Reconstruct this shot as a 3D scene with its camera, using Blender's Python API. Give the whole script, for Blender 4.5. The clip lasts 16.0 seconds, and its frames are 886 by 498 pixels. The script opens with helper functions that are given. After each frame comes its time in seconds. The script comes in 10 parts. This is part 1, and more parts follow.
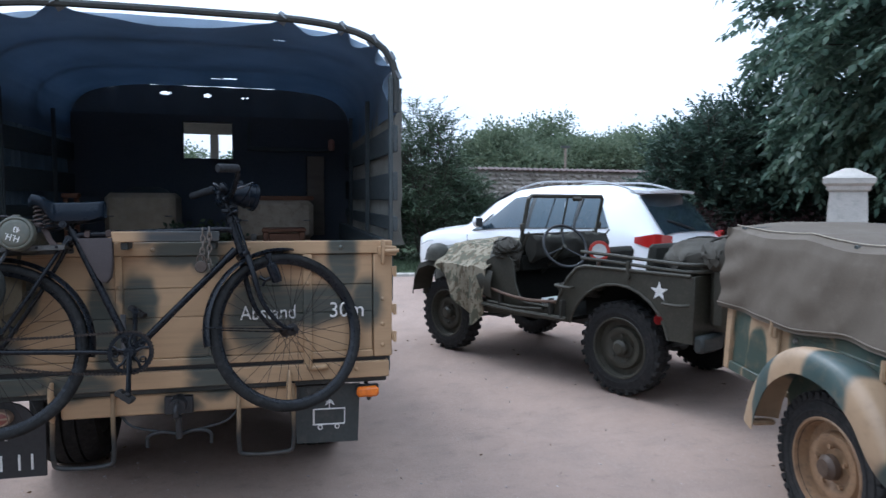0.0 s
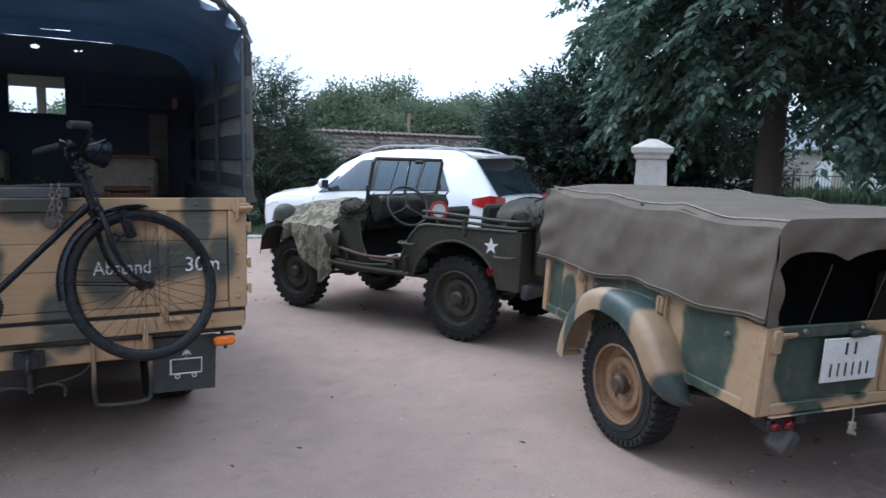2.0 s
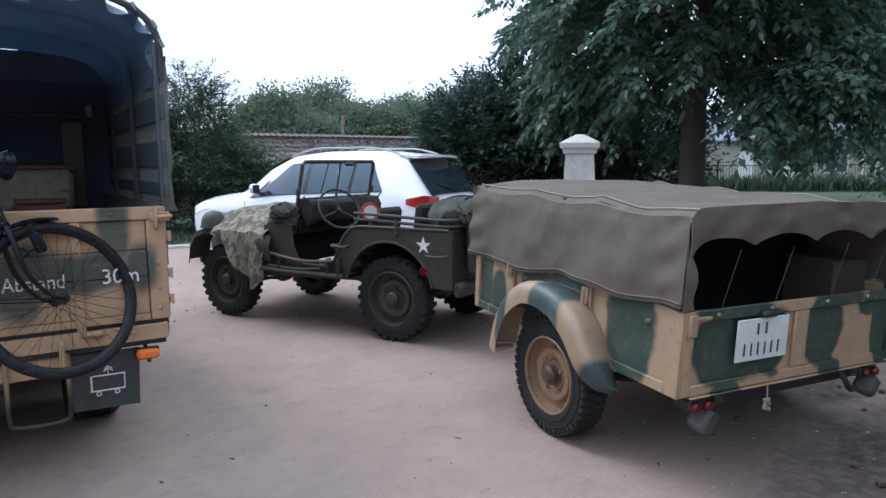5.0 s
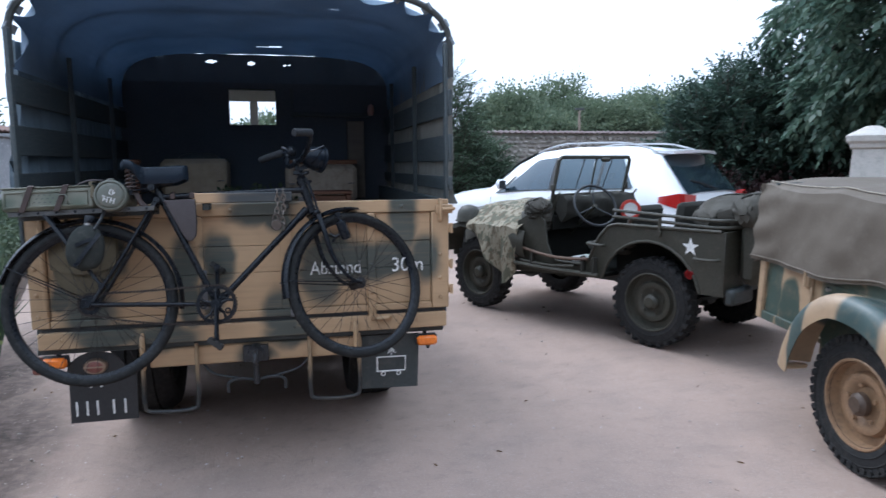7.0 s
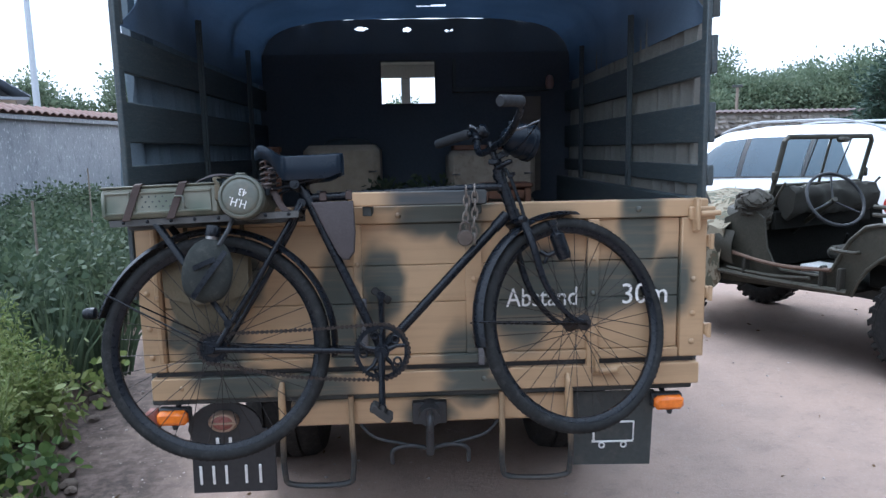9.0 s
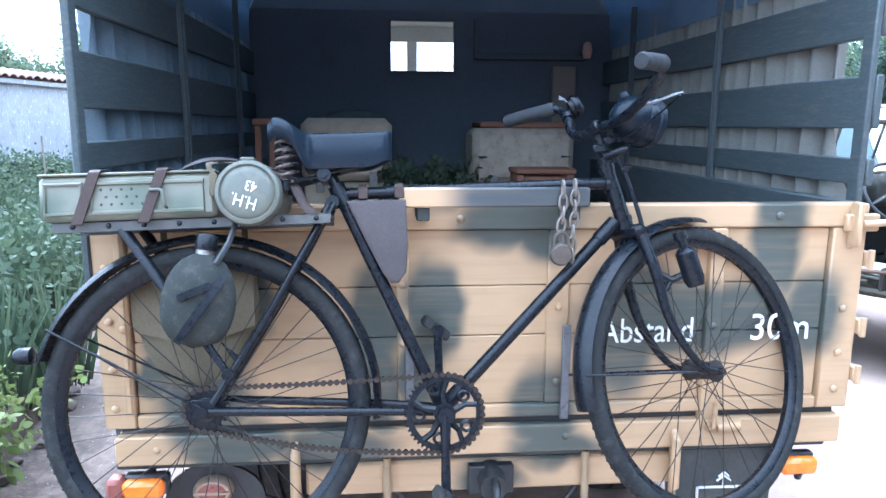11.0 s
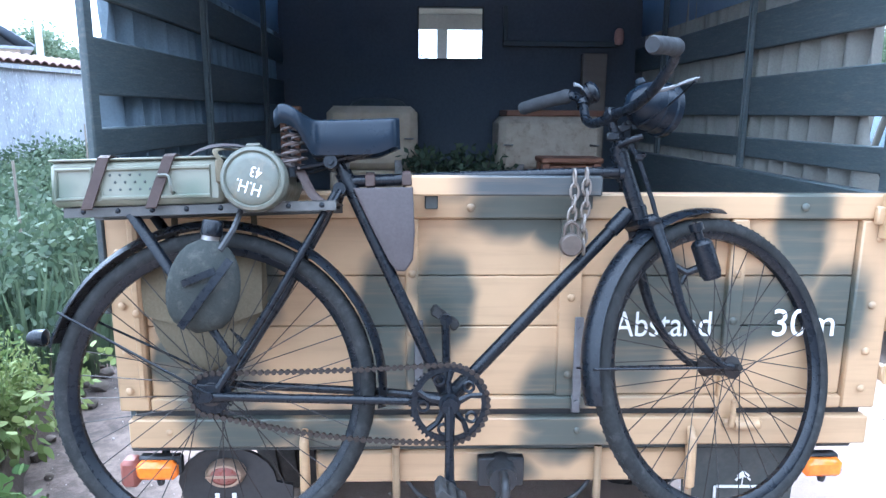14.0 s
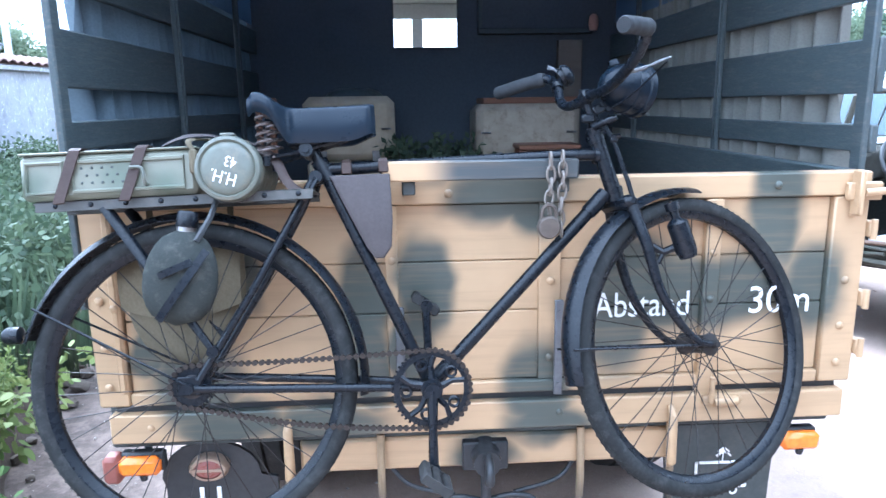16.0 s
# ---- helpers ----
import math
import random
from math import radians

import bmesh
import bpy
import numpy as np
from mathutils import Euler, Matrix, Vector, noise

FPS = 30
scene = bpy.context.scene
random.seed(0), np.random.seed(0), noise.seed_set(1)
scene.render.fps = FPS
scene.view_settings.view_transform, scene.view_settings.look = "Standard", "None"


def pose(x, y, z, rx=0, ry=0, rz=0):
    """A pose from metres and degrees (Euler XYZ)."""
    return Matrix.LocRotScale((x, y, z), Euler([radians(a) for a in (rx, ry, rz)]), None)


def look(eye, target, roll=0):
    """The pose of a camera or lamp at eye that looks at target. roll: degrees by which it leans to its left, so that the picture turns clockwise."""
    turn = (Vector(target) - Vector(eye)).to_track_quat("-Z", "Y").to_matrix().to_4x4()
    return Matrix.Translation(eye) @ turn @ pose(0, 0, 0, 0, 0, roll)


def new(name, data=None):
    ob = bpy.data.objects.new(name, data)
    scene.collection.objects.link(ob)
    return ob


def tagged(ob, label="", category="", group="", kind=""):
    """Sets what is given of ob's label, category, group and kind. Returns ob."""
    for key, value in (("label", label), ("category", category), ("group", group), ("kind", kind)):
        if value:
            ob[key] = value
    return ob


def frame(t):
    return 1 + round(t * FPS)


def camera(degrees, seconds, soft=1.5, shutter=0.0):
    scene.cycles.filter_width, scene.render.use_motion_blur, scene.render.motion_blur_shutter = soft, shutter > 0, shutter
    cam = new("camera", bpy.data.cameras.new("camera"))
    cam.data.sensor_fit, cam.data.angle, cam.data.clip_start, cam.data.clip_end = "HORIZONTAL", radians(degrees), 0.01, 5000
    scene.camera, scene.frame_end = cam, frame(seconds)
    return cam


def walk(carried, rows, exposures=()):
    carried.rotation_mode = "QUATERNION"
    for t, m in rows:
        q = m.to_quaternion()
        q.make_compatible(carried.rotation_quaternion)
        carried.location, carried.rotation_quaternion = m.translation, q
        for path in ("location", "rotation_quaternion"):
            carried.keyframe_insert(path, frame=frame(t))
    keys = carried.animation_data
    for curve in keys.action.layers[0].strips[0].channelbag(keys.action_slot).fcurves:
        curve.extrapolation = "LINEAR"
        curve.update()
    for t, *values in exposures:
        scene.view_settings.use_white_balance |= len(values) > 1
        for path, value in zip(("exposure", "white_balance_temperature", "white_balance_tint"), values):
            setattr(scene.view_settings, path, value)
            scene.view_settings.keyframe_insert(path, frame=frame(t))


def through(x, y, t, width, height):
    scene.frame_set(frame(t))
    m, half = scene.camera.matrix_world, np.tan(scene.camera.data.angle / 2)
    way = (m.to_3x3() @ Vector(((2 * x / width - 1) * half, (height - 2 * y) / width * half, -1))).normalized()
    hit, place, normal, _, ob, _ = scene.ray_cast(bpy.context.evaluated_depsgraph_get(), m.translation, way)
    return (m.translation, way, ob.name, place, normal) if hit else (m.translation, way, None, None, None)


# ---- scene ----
cam = camera(66.4, 16.0, soft=1.4, shutter=0.3)
PATH = [
    (0, (0.566, -3.164, 1.495), (1.047, -1.228, 1.345), 0.4),
    (0.5, (0.4, -3.3, 1.486), (1.053, -1.418, 1.309), 0.1),
    (1, (0.324, -3.366, 1.481), (1.028, -1.509, 1.247), 0.2),
    (1.5, (0.376, -3.423, 1.485), (1.173, -1.606, 1.23), 1.1),
    (2, (0.439, -3.474, 1.486), (1.344, -1.708, 1.236), 1.3),
    (2.5, (0.47, -3.503, 1.492), (1.517, -1.813, 1.27), 0.8),
    (3, (0.495, -3.516, 1.495), (1.648, -1.897, 1.277), -0.2),
    (3.2, (0.502, -3.516, 1.49), (1.678, -1.915, 1.263), -0.2),
    (5.3, (0.494, -3.519, 1.484), (1.489, -1.802, 1.234), -0.6),
    (5.5, (0.492, -3.516, 1.483), (1.436, -1.771, 1.235), -0.7),
    (6, (0.457, -3.477, 1.482), (1.247, -1.657, 1.237), -0.6),
    (6.5, (0.379, -3.403, 1.482), (1.006, -1.517, 1.259), -0.1),
    (7, (0.302, -3.32, 1.474), (0.752, -1.388, 1.222), -0.4),
    (7.5, (0.32, -3.137, 1.44), (0.539, -1.17, 1.149), -0.8),
    (8, (0.353, -2.864, 1.461), (0.393, -0.881, 1.201), 0.2),
    (8.5, (0.237, -2.563, 1.449), (0.262, -0.583, 1.17), 0.4),
    (8.7, (0.181, -2.439, 1.471), (0.241, -0.46, 1.19), -0.8),
    (10.8, (-0.129, -1.665, 1.476), (0.047, 0.293, 1.108), 0.2),
    (11, (-0.131, -1.637, 1.486), (0.038, 0.323, 1.125), 0.3),
    (11.5, (-0.099, -1.617, 1.495), (-0.021, 0.355, 1.171), 0.4),
    (12, (-0.076, -1.616, 1.493), (0.01, 0.358, 1.182), 0.4),
    (12.5, (-0.074, -1.625, 1.495), (-0.023, 0.348, 1.174), 0.5),
    (13, (-0.07, -1.627, 1.476), (-0.023, 0.338, 1.109), 0.3),
    (13.5, (-0.058, -1.615, 1.468), (-0.014, 0.34, 1.045), 0.3),
    (14, (-0.062, -1.621, 1.481), (-0.005, 0.34, 1.089), 0.4),
    (14.5, (-0.065, -1.624, 1.481), (0.001, 0.334, 1.082), 0.3),
    (15, (-0.067, -1.622, 1.476), (-0.003, 0.334, 1.064), 0.2),
    (15.5, (-0.069, -1.624, 1.475), (-0.028, 0.334, 1.067), -0.0),
    (16, (-0.055, -1.625, 1.467), (0.055, 0.329, 1.052), -0.8),
]

EXPOSURES = [(0.0, 0.5, 5300, 9.5), (3.0, 0.46, 5330, 10), (6.5, 0.52, 5330, 10), (7.4, 0.8, 5300, 9.5), (8.1, 0.7, 5300, 9.5), (8.7, 0.82, 5300, 9.5), (10.8, 2.55, 4830, 7.5), (16.0, 2.6, 4850, 7.5)]
walk(cam, [(t, look(eye, target, roll)) for t, eye, target, roll in PATH], EXPOSURES)

# ---- daylight: a bright, thinly overcast evening sky ----
world = bpy.data.worlds.new("overcast_sky")
scene.world = world
world.use_nodes = True
wn, wl = world.node_tree.nodes, world.node_tree.links
SUN_ELEV, SUN_ROT = radians(50), radians(-32)
sky = wn.new("ShaderNodeTexSky")
sky.sky_type = "NISHITA"
sky.sun_disc = False
sky.sun_elevation, sky.sun_rotation = SUN_ELEV, SUN_ROT
sky.air_density, sky.dust_density = 1.0, 3.0
sky_coord = wn.new("ShaderNodeTexCoord")
cloud = wn.new("ShaderNodeTexNoise")
cloud.inputs["Scale"].default_value, cloud.inputs["Detail"].default_value = 2.2, 6.0
wl.new(sky_coord.outputs["Generated"], cloud.inputs["Vector"])
cloud_ramp = wn.new("ShaderNodeValToRGB")
cloud_ramp.color_ramp.elements[0].position, cloud_ramp.color_ramp.elements[0].color = 0.25, (9.0, 9.7, 10.6, 1)
cloud_ramp.color_ramp.elements[1].position, cloud_ramp.color_ramp.elements[1].color = 0.75, (12.2, 12.4, 12.6, 1)
wl.new(cloud.outputs["Fac"], cloud_ramp.inputs["Fac"])
cover = wn.new("ShaderNodeMixRGB")
cover.inputs["Fac"].default_value = 0.82
wl.new(sky.outputs["Color"], cover.inputs["Color1"])
wl.new(cloud_ramp.outputs["Color"], cover.inputs["Color2"])
# an overcast sky is brighter overhead than at the horizon
sky_split = wn.new("ShaderNodeSeparateXYZ")
wl.new(sky_coord.outputs["Generated"], sky_split.inputs[0])
rise = wn.new("ShaderNodeMapRange")
for key, val in zip(("From Min", "From Max", "To Min", "To Max"), (0.0, 1.0, 0.95, 1.7)):
    rise.inputs[key].default_value = val
wl.new(sky_split.outputs["Z"], rise.inputs["Value"])
dome = wn.new("ShaderNodeVectorMath")
dome.operation = "SCALE"
wl.new(cover.outputs["Color"], dome.inputs[0])
wl.new(rise.outputs["Result"], dome.inputs["Scale"])
wl.new(dome.outputs["Vector"], wn["Background"].inputs["Color"])
wn["Background"].inputs["Strength"].default_value = 0.085
sun_data = bpy.data.lights.new("sun", "SUN")
sun_data.energy, sun_data.angle, sun_data.color = 1.3, radians(28), (1.0, 0.95, 0.88)
sun = new("sun", sun_data)
SUN_DIR = Vector((math.sin(SUN_ROT) * math.cos(SUN_ELEV), math.cos(SUN_ROT) * math.cos(SUN_ELEV), math.sin(SUN_ELEV)))
sun.matrix_world = look(SUN_DIR * 50, (0, 0, 0))

# the yard's own axes, turned a little against the truck's
YARD = Matrix.Translation((-0.45, 0.14, 0)) @ Matrix.Rotation(radians(3.0), 4, "Z") @ Matrix.Translation((0.45, -0.14, 0))

# ---- mesh helpers ----
V = Vector


def bmnew():
    return bmesh.new()


def finish(name, bm, mat, smooth=40):
    me = bpy.data.meshes.new(name)
    bmesh.ops.recalc_face_normals(bm, faces=bm.faces)
    bm.to_mesh(me)
    bm.free()
    if smooth:
        me.polygons.foreach_set("use_smooth", [True] * len(me.polygons))
        me.set_sharp_from_angle(angle=radians(smooth))
    for m in mat if isinstance(mat, (list, tuple)) else [mat]:
        me.materials.append(m)
    return me


def part(name, bm, mat, parent=None, label="", smooth=40):
    ob = new(name, finish(name, bm, mat, smooth))
    ob.parent = parent
    if label:
        ob["label"] = label
    return ob


def thing(name, m, label, category, group="", kind=""):
    ob = new(name)
    ob.empty_display_size = 0.2
    ob.matrix_world = m
    return tagged(ob, label, category, group, kind)


def solid(name, bm, mat, label, category="", group="", kind="", m=None, smooth=40):
    ob = new(name, finish(name, bm, mat, smooth))
    if m is not None:
        ob.matrix_world = m
    return tagged(ob, label, category, group, kind)


def box(bm, c, s, b=0.004, m=None):
    """A chamfered box: centre, size, chamfer, and a turn about its centre."""
    h = [max(v / 2, 1e-4) for v in s]
    b = min(b, min(h) * 0.9)
    vs = {}
    for sx in (-1, 1):
        for sy in (-1, 1):
            for sz in (-1, 1):
                for ax in range(3):
                    p = V((sx * (h[0] - b * (ax != 0)), sy * (h[1] - b * (ax != 1)), sz * (h[2] - b * (ax != 2))))
                    if m is not None:
                        p = m @ p
                    vs[sx, sy, sz, ax] = bm.verts.new(p + V(c))
    f = bm.faces.new
    for s1 in (-1, 1):
        f([vs[s1, a, d, 0] for a, d in ((-1, -1), (1, -1), (1, 1), (-1, 1))])
        f([vs[a, s1, d, 1] for a, d in ((-1, -1), (1, -1), (1, 1), (-1, 1))])
        f([vs[a, d, s1, 2] for a, d in ((-1, -1), (1, -1), (1, 1), (-1, 1))])
        for s2 in (-1, 1):
            f([vs[s1, s2, -1, 0], vs[s1, s2, 1, 0], vs[s1, s2, 1, 1], vs[s1, s2, -1, 1]])
            f([vs[s1, -1, s2, 0], vs[s1, 1, s2, 0], vs[s1, 1, s2, 2], vs[s1, -1, s2, 2]])
            f([vs[-1, s1, s2, 1], vs[1, s1, s2, 1], vs[1, s1, s2, 2], vs[-1, s1, s2, 2]])
            for s3 in (-1, 1):
                f([vs[s1, s2, s3, 0], vs[s1, s2, s3, 1], vs[s1, s2, s3, 2]])
    return bm


def span(bm, lo, hi, b=0.004):
    return box(bm, [(a + c) / 2 for a, c in zip(lo, hi)], [abs(c - a) for a, c in zip(lo, hi)], b)


def frame_at(d):
    d = V(d).normalized()
    a = d.orthogonal().normalized()
    return a, d.cross(a)


def rings(bm, loops, close=False, caps=True):
    """Skin a list of vertex loops (lists of points, all the same length)."""
    rows = [[bm.verts.new(p) for p in loop] for loop in loops]
    n = len(rows[0])
    pairs = list(zip(rows, rows[1:])) + ([(rows[-1], rows[0])] if close else [])
    for a, b in pairs:
        for i in range(n):
            bm.faces.new((a[i], a[(i + 1) % n], b[(i + 1) % n], b[i]))
    if caps and not close:
        bm.faces.new(rows[0][::-1])
        bm.faces.new(rows[-1])
    return bm


def cyl(bm, p0, p1, r0, r1=None, n=16, caps=True):
    p0, p1 = V(p0), V(p1)
    r1 = r0 if r1 is None else r1
    a, b = frame_at(p1 - p0)
    circ = [(math.cos(2 * math.pi * i / n), math.sin(2 * math.pi * i / n)) for i in range(n)]
    return rings(bm, [[p + (a * c + b * s) * r for c, s in circ] for p, r in ((p0, r0), (p1, r1))], caps=caps)


def tube(bm, pts, r, n=10, close=False, flat=1.0):
    """A round bar along points; r is one radius or one a point."""
    pts = [V(p) for p in pts]
    k = len(pts)
    rs = r if isinstance(r, (list, tuple)) else [r] * k
    loops, a = [], None
    for i, p in enumerate(pts):
        if close:
            d = (pts[(i + 1) % k] - pts[i - 1]).normalized()
        else:
            d = (pts[min(i + 1, k - 1)] - pts[max(i - 1, 0)]).normalized()
        if a is None:
            a = d.orthogonal().normalized()
        a = (a - d * a.dot(d)).normalized()
        b = d.cross(a)
        loops.append([p + (a * math.cos(2 * math.pi * j / n) + b * math.sin(2 * math.pi * j / n) * flat) * rs[i] for j in range(n)])
    return rings(bm, loops, close=close)


def curve_pts(ctrl, n=8):
    """Catmull-Rom through the control points."""
    c = [V(p) for p in ctrl]
    c = [c[0] * 2 - c[1]] + c + [c[-1] * 2 - c[-2]]
    out = []
    for i in range(1, len(c) - 2):
        for j in range(n):
            t = j / n
            out.append(0.5 * ((2 * c[i]) + (c[i + 1] - c[i - 1]) * t + (2 * c[i - 1] - 5 * c[i] + 4 * c[i + 1] - c[i + 2]) * t * t + (3 * c[i] - c[i - 1] - 3 * c[i + 1] + c[i + 2]) * t ** 3))
    out.append(c[-2])
    return out


def lathe(bm, prof, m=None, n=32, arc=(0, 360), close=False):
    """Turn a profile of (radius, height along z) about z; m places it. close joins the profile's ends."""
    m = m or Matrix()
    full = abs(arc[1] - arc[0]) >= 360
    k = n if full else n + 1
    loops = []
    for i in range(k):
        a = radians(arc[0] + (arc[1] - arc[0]) * i / n)
        loops.append([bm.verts.new(m @ V((r * math.cos(a), r * math.sin(a), z))) for r, z in prof])
    for i in range(k if full else k - 1):
        u, w = loops[i], loops[(i + 1) % k]
        for j in range(len(prof) if close else len(prof) - 1):
            q = (j + 1) % len(prof)
            try:
                bm.faces.new((u[j], w[j], w[q], u[q]))
            except ValueError:
                pass
    return bm


def clean(bm, d=0.0004):
    bmesh.ops.remove_doubles(bm, verts=bm.verts, dist=d)
    return bm


def plate(bm, pts, thick, m=None):
    """An outline in x and y, thickened along z from 0 to thick, placed by m."""
    m = m or Matrix()
    return rings(bm, [[m @ V((x, y, z)) for x, y in pts] for z in (0, thick)])


def sheet(bm, fn, nu, nv, thick=0.0):
    """A surface fn(u, v) for u, v in 0..1, with a thickness along its normal."""
    g = [[V(fn(i / nu, j / nv)) for j in range(nv + 1)] for i in range(nu + 1)]
    top = [[bm.verts.new(p) for p in row] for row in g]
    for i in range(nu):
        for j in range(nv):
            bm.faces.new((top[i][j], top[i + 1][j], top[i + 1][j + 1], top[i][j + 1]))
    if thick:
        low = []
        for i in range(nu + 1):
            row = []
            for j in range(nv + 1):
                du = g[min(i + 1, nu)][j] - g[max(i - 1, 0)][j]
                dv = g[i][min(j + 1, nv)] - g[i][max(j - 1, 0)]
                row.append(bm.verts.new(g[i][j] - du.cross(dv).normalized() * thick))
            low.append(row)
        for i in range(nu):
            for j in range(nv):
                bm.faces.new((low[i][j], low[i][j + 1], low[i + 1][j + 1], low[i + 1][j]))
        for i in range(nu):
            for j in (0, nv):
                bm.faces.new((top[i][j], top[i + 1][j], low[i + 1][j], low[i][j]))
        for j in range(nv):
            for i in (0, nu):
                bm.faces.new((top[i][j], top[i][j + 1], low[i][j + 1], low[i][j]))
    return bm


def raw(name, verts, faces, mat, mats=None):
    """A mesh object from numpy corners and faces of one size."""
    me = bpy.data.meshes.new(name)
    k = faces.shape[1]
    me.vertices.add(len(verts))
    me.vertices.foreach_set("co", np.asarray(verts, np.float32).ravel())
    me.loops.add(faces.size)
    me.loops.foreach_set("vertex_index", faces.astype(np.int32).ravel())
    me.polygons.add(len(faces))
    me.polygons.foreach_set("loop_start", np.arange(0, faces.size, k, dtype=np.int32))
    for mm in mat if isinstance(mat, (list, tuple)) else [mat]:
        me.materials.append(mm)
    if mats is not None:
        me.polygons.foreach_set("material_index", mats.astype(np.int32))
    me.update(calc_edges=True)
    return new(name, me)


def lettering(name, body, size, m, mat, parent, depth=0.0015, align="LEFT", width=0.0):
    cu = bpy.data.curves.new(name, "FONT")
    cu.body, cu.size, cu.extrude, cu.align_x = body, size, depth, align
    cu.resolution_u = 4
    tmp = bpy.data.objects.new(name, cu)
    me = bpy.data.meshes.new_from_object(tmp)
    bpy.data.objects.remove(tmp)
    me.materials.clear()
    me.materials.append(mat)
    if width:
        xs = [v.co.x for v in me.vertices]
        m = m @ Matrix.Diagonal((width / (max(xs) - min(xs)), 1, 1, 1))
    ob = new(name, me)
    ob.parent = parent
    ob.matrix_local = m
    return ob

# ---- materials ----
def nodes_of(name):
    m = bpy.data.materials.new(name)
    m.use_nodes = True
    return m, m.node_tree.nodes, m.node_tree.links, m.node_tree.nodes["Principled BSDF"]


def noise_node(n, l, vec, scale, detail=4.0, rough=0.55):
    t = n.new("ShaderNodeTexNoise")
    t.inputs["Scale"].default_value, t.inputs["Detail"].default_value, t.inputs["Roughness"].default_value = scale, detail, rough
    l.new(vec, t.inputs["Vector"])
    return t.outputs["Fac"]


def maprange(n, l, fac, lo, hi, a=0.0, b=1.0, smooth=True):
    t = n.new("ShaderNodeMapRange")
    if smooth:
        t.interpolation_type = "SMOOTHSTEP"
    for k, v in zip(("From Min", "From Max", "To Min", "To Max"), (lo, hi, a, b)):
        t.inputs[k].default_value = v
    l.new(fac, t.inputs["Value"])
    return t.outputs["Result"]


def mix(n, l, fac, a, b, mode="MIX"):
    t = n.new("ShaderNodeMixRGB")
    t.blend_type = mode
    for k, v in (("Fac", fac), ("Color1", a), ("Color2", b)):
        if isinstance(v, (int, float)):
            t.inputs[k].default_value = v
        elif isinstance(v, tuple):
            t.inputs[k].default_value = (*v, 1) if len(v) == 3 else v
        else:
            l.new(v, t.inputs[k])
    return t.outputs["Color"]


def mathn(n, l, op, a, b=0.0):
    t = n.new("ShaderNodeMath")
    t.operation = op
    for i, v in enumerate((a, b)):
        if isinstance(v, (int, float)):
            t.inputs[i].default_value = v
        else:
            l.new(v, t.inputs[i])
    return t.outputs[0]


def bump(n, l, p, height, strength=0.3, dist=0.005):
    t = n.new("ShaderNodeBump")
    t.inputs["Strength"].default_value, t.inputs["Distance"].default_value = strength, dist
    l.new(height, t.inputs["Height"])
    l.new(t.outputs["Normal"], p.inputs["Normal"])


def mat(name, col, rough=0.6, metal=0.0, col2=None, scale=6.0, fine=60.0, var=0.5, relief=0.15, dist=0.003, dirt=None, dirt_amt=0.4, spec=0.5, coat=0.0, stretch=None, island=0.0):
    """A weathered surface: base colour, a second colour in blotches, a fine grain, dirt and fine relief."""
    m, n, l, p = nodes_of(name)
    tc = n.new("ShaderNodeTexCoord").outputs["Object"]
    if stretch:
        mp = n.new("ShaderNodeMapping")
        mp.inputs["Scale"].default_value = stretch
        l.new(tc, mp.inputs["Vector"])
        tc = mp.outputs["Vector"]
    big, small = noise_node(n, l, tc, scale), noise_node(n, l, tc, fine, 6.0, 0.6)
    c2 = col2 or tuple(c * 0.7 for c in col)
    c = mix(n, l, maprange(n, l, big, 0.35, 0.7, 0.0, var), col, c2)
    c = mix(n, l, maprange(n, l, small, 0.3, 0.75, 0.0, 0.45), c, tuple(x * 0.72 for x in col))
    if dirt:
        d = noise_node(n, l, tc, scale * 2.7, 8.0, 0.7)
        c = mix(n, l, maprange(n, l, d, 0.48, 0.72, 0.0, dirt_amt), c, dirt)
    if island:
        g = n.new("ShaderNodeNewGeometry").outputs["Random Per Island"]
        c = mix(n, l, maprange(n, l, g, 0, 1, 0, island, False), c, tuple(x * 0.45 for x in col))
    l.new(c, p.inputs["Base Color"])
    l.new(maprange(n, l, small, 0.2, 0.8, max(rough - 0.12, 0.02), min(rough + 0.12, 1)), p.inputs["Roughness"])
    p.inputs["Metallic"].default_value = metal
    p.inputs["Specular IOR Level"].default_value = spec
    p.inputs["Coat Weight"].default_value = coat
    if relief:
        bump(n, l, p, small, relief, dist)
    return m


def blob_mask(n, l, u, w, blobs, soft=0.35):
    """Soft-edged sprayed patches: (centre u, centre w, half width, half height)."""
    out = None
    for cu, cw, ru, rw in blobs:
        a = mathn(n, l, "DIVIDE", mathn(n, l, "SUBTRACT", u, cu), ru)
        b = mathn(n, l, "DIVIDE", mathn(n, l, "SUBTRACT", w, cw), rw)
        d = mathn(n, l, "SQRT", mathn(n, l, "ADD", mathn(n, l, "MULTIPLY", a, a), mathn(n, l, "MULTIPLY", b, b)))
        k = maprange(n, l, d, 1.0 - soft, 1.0 + soft, 1.0, 0.0)
        out = k if out is None else mathn(n, l, "MAXIMUM", out, k)
    return out


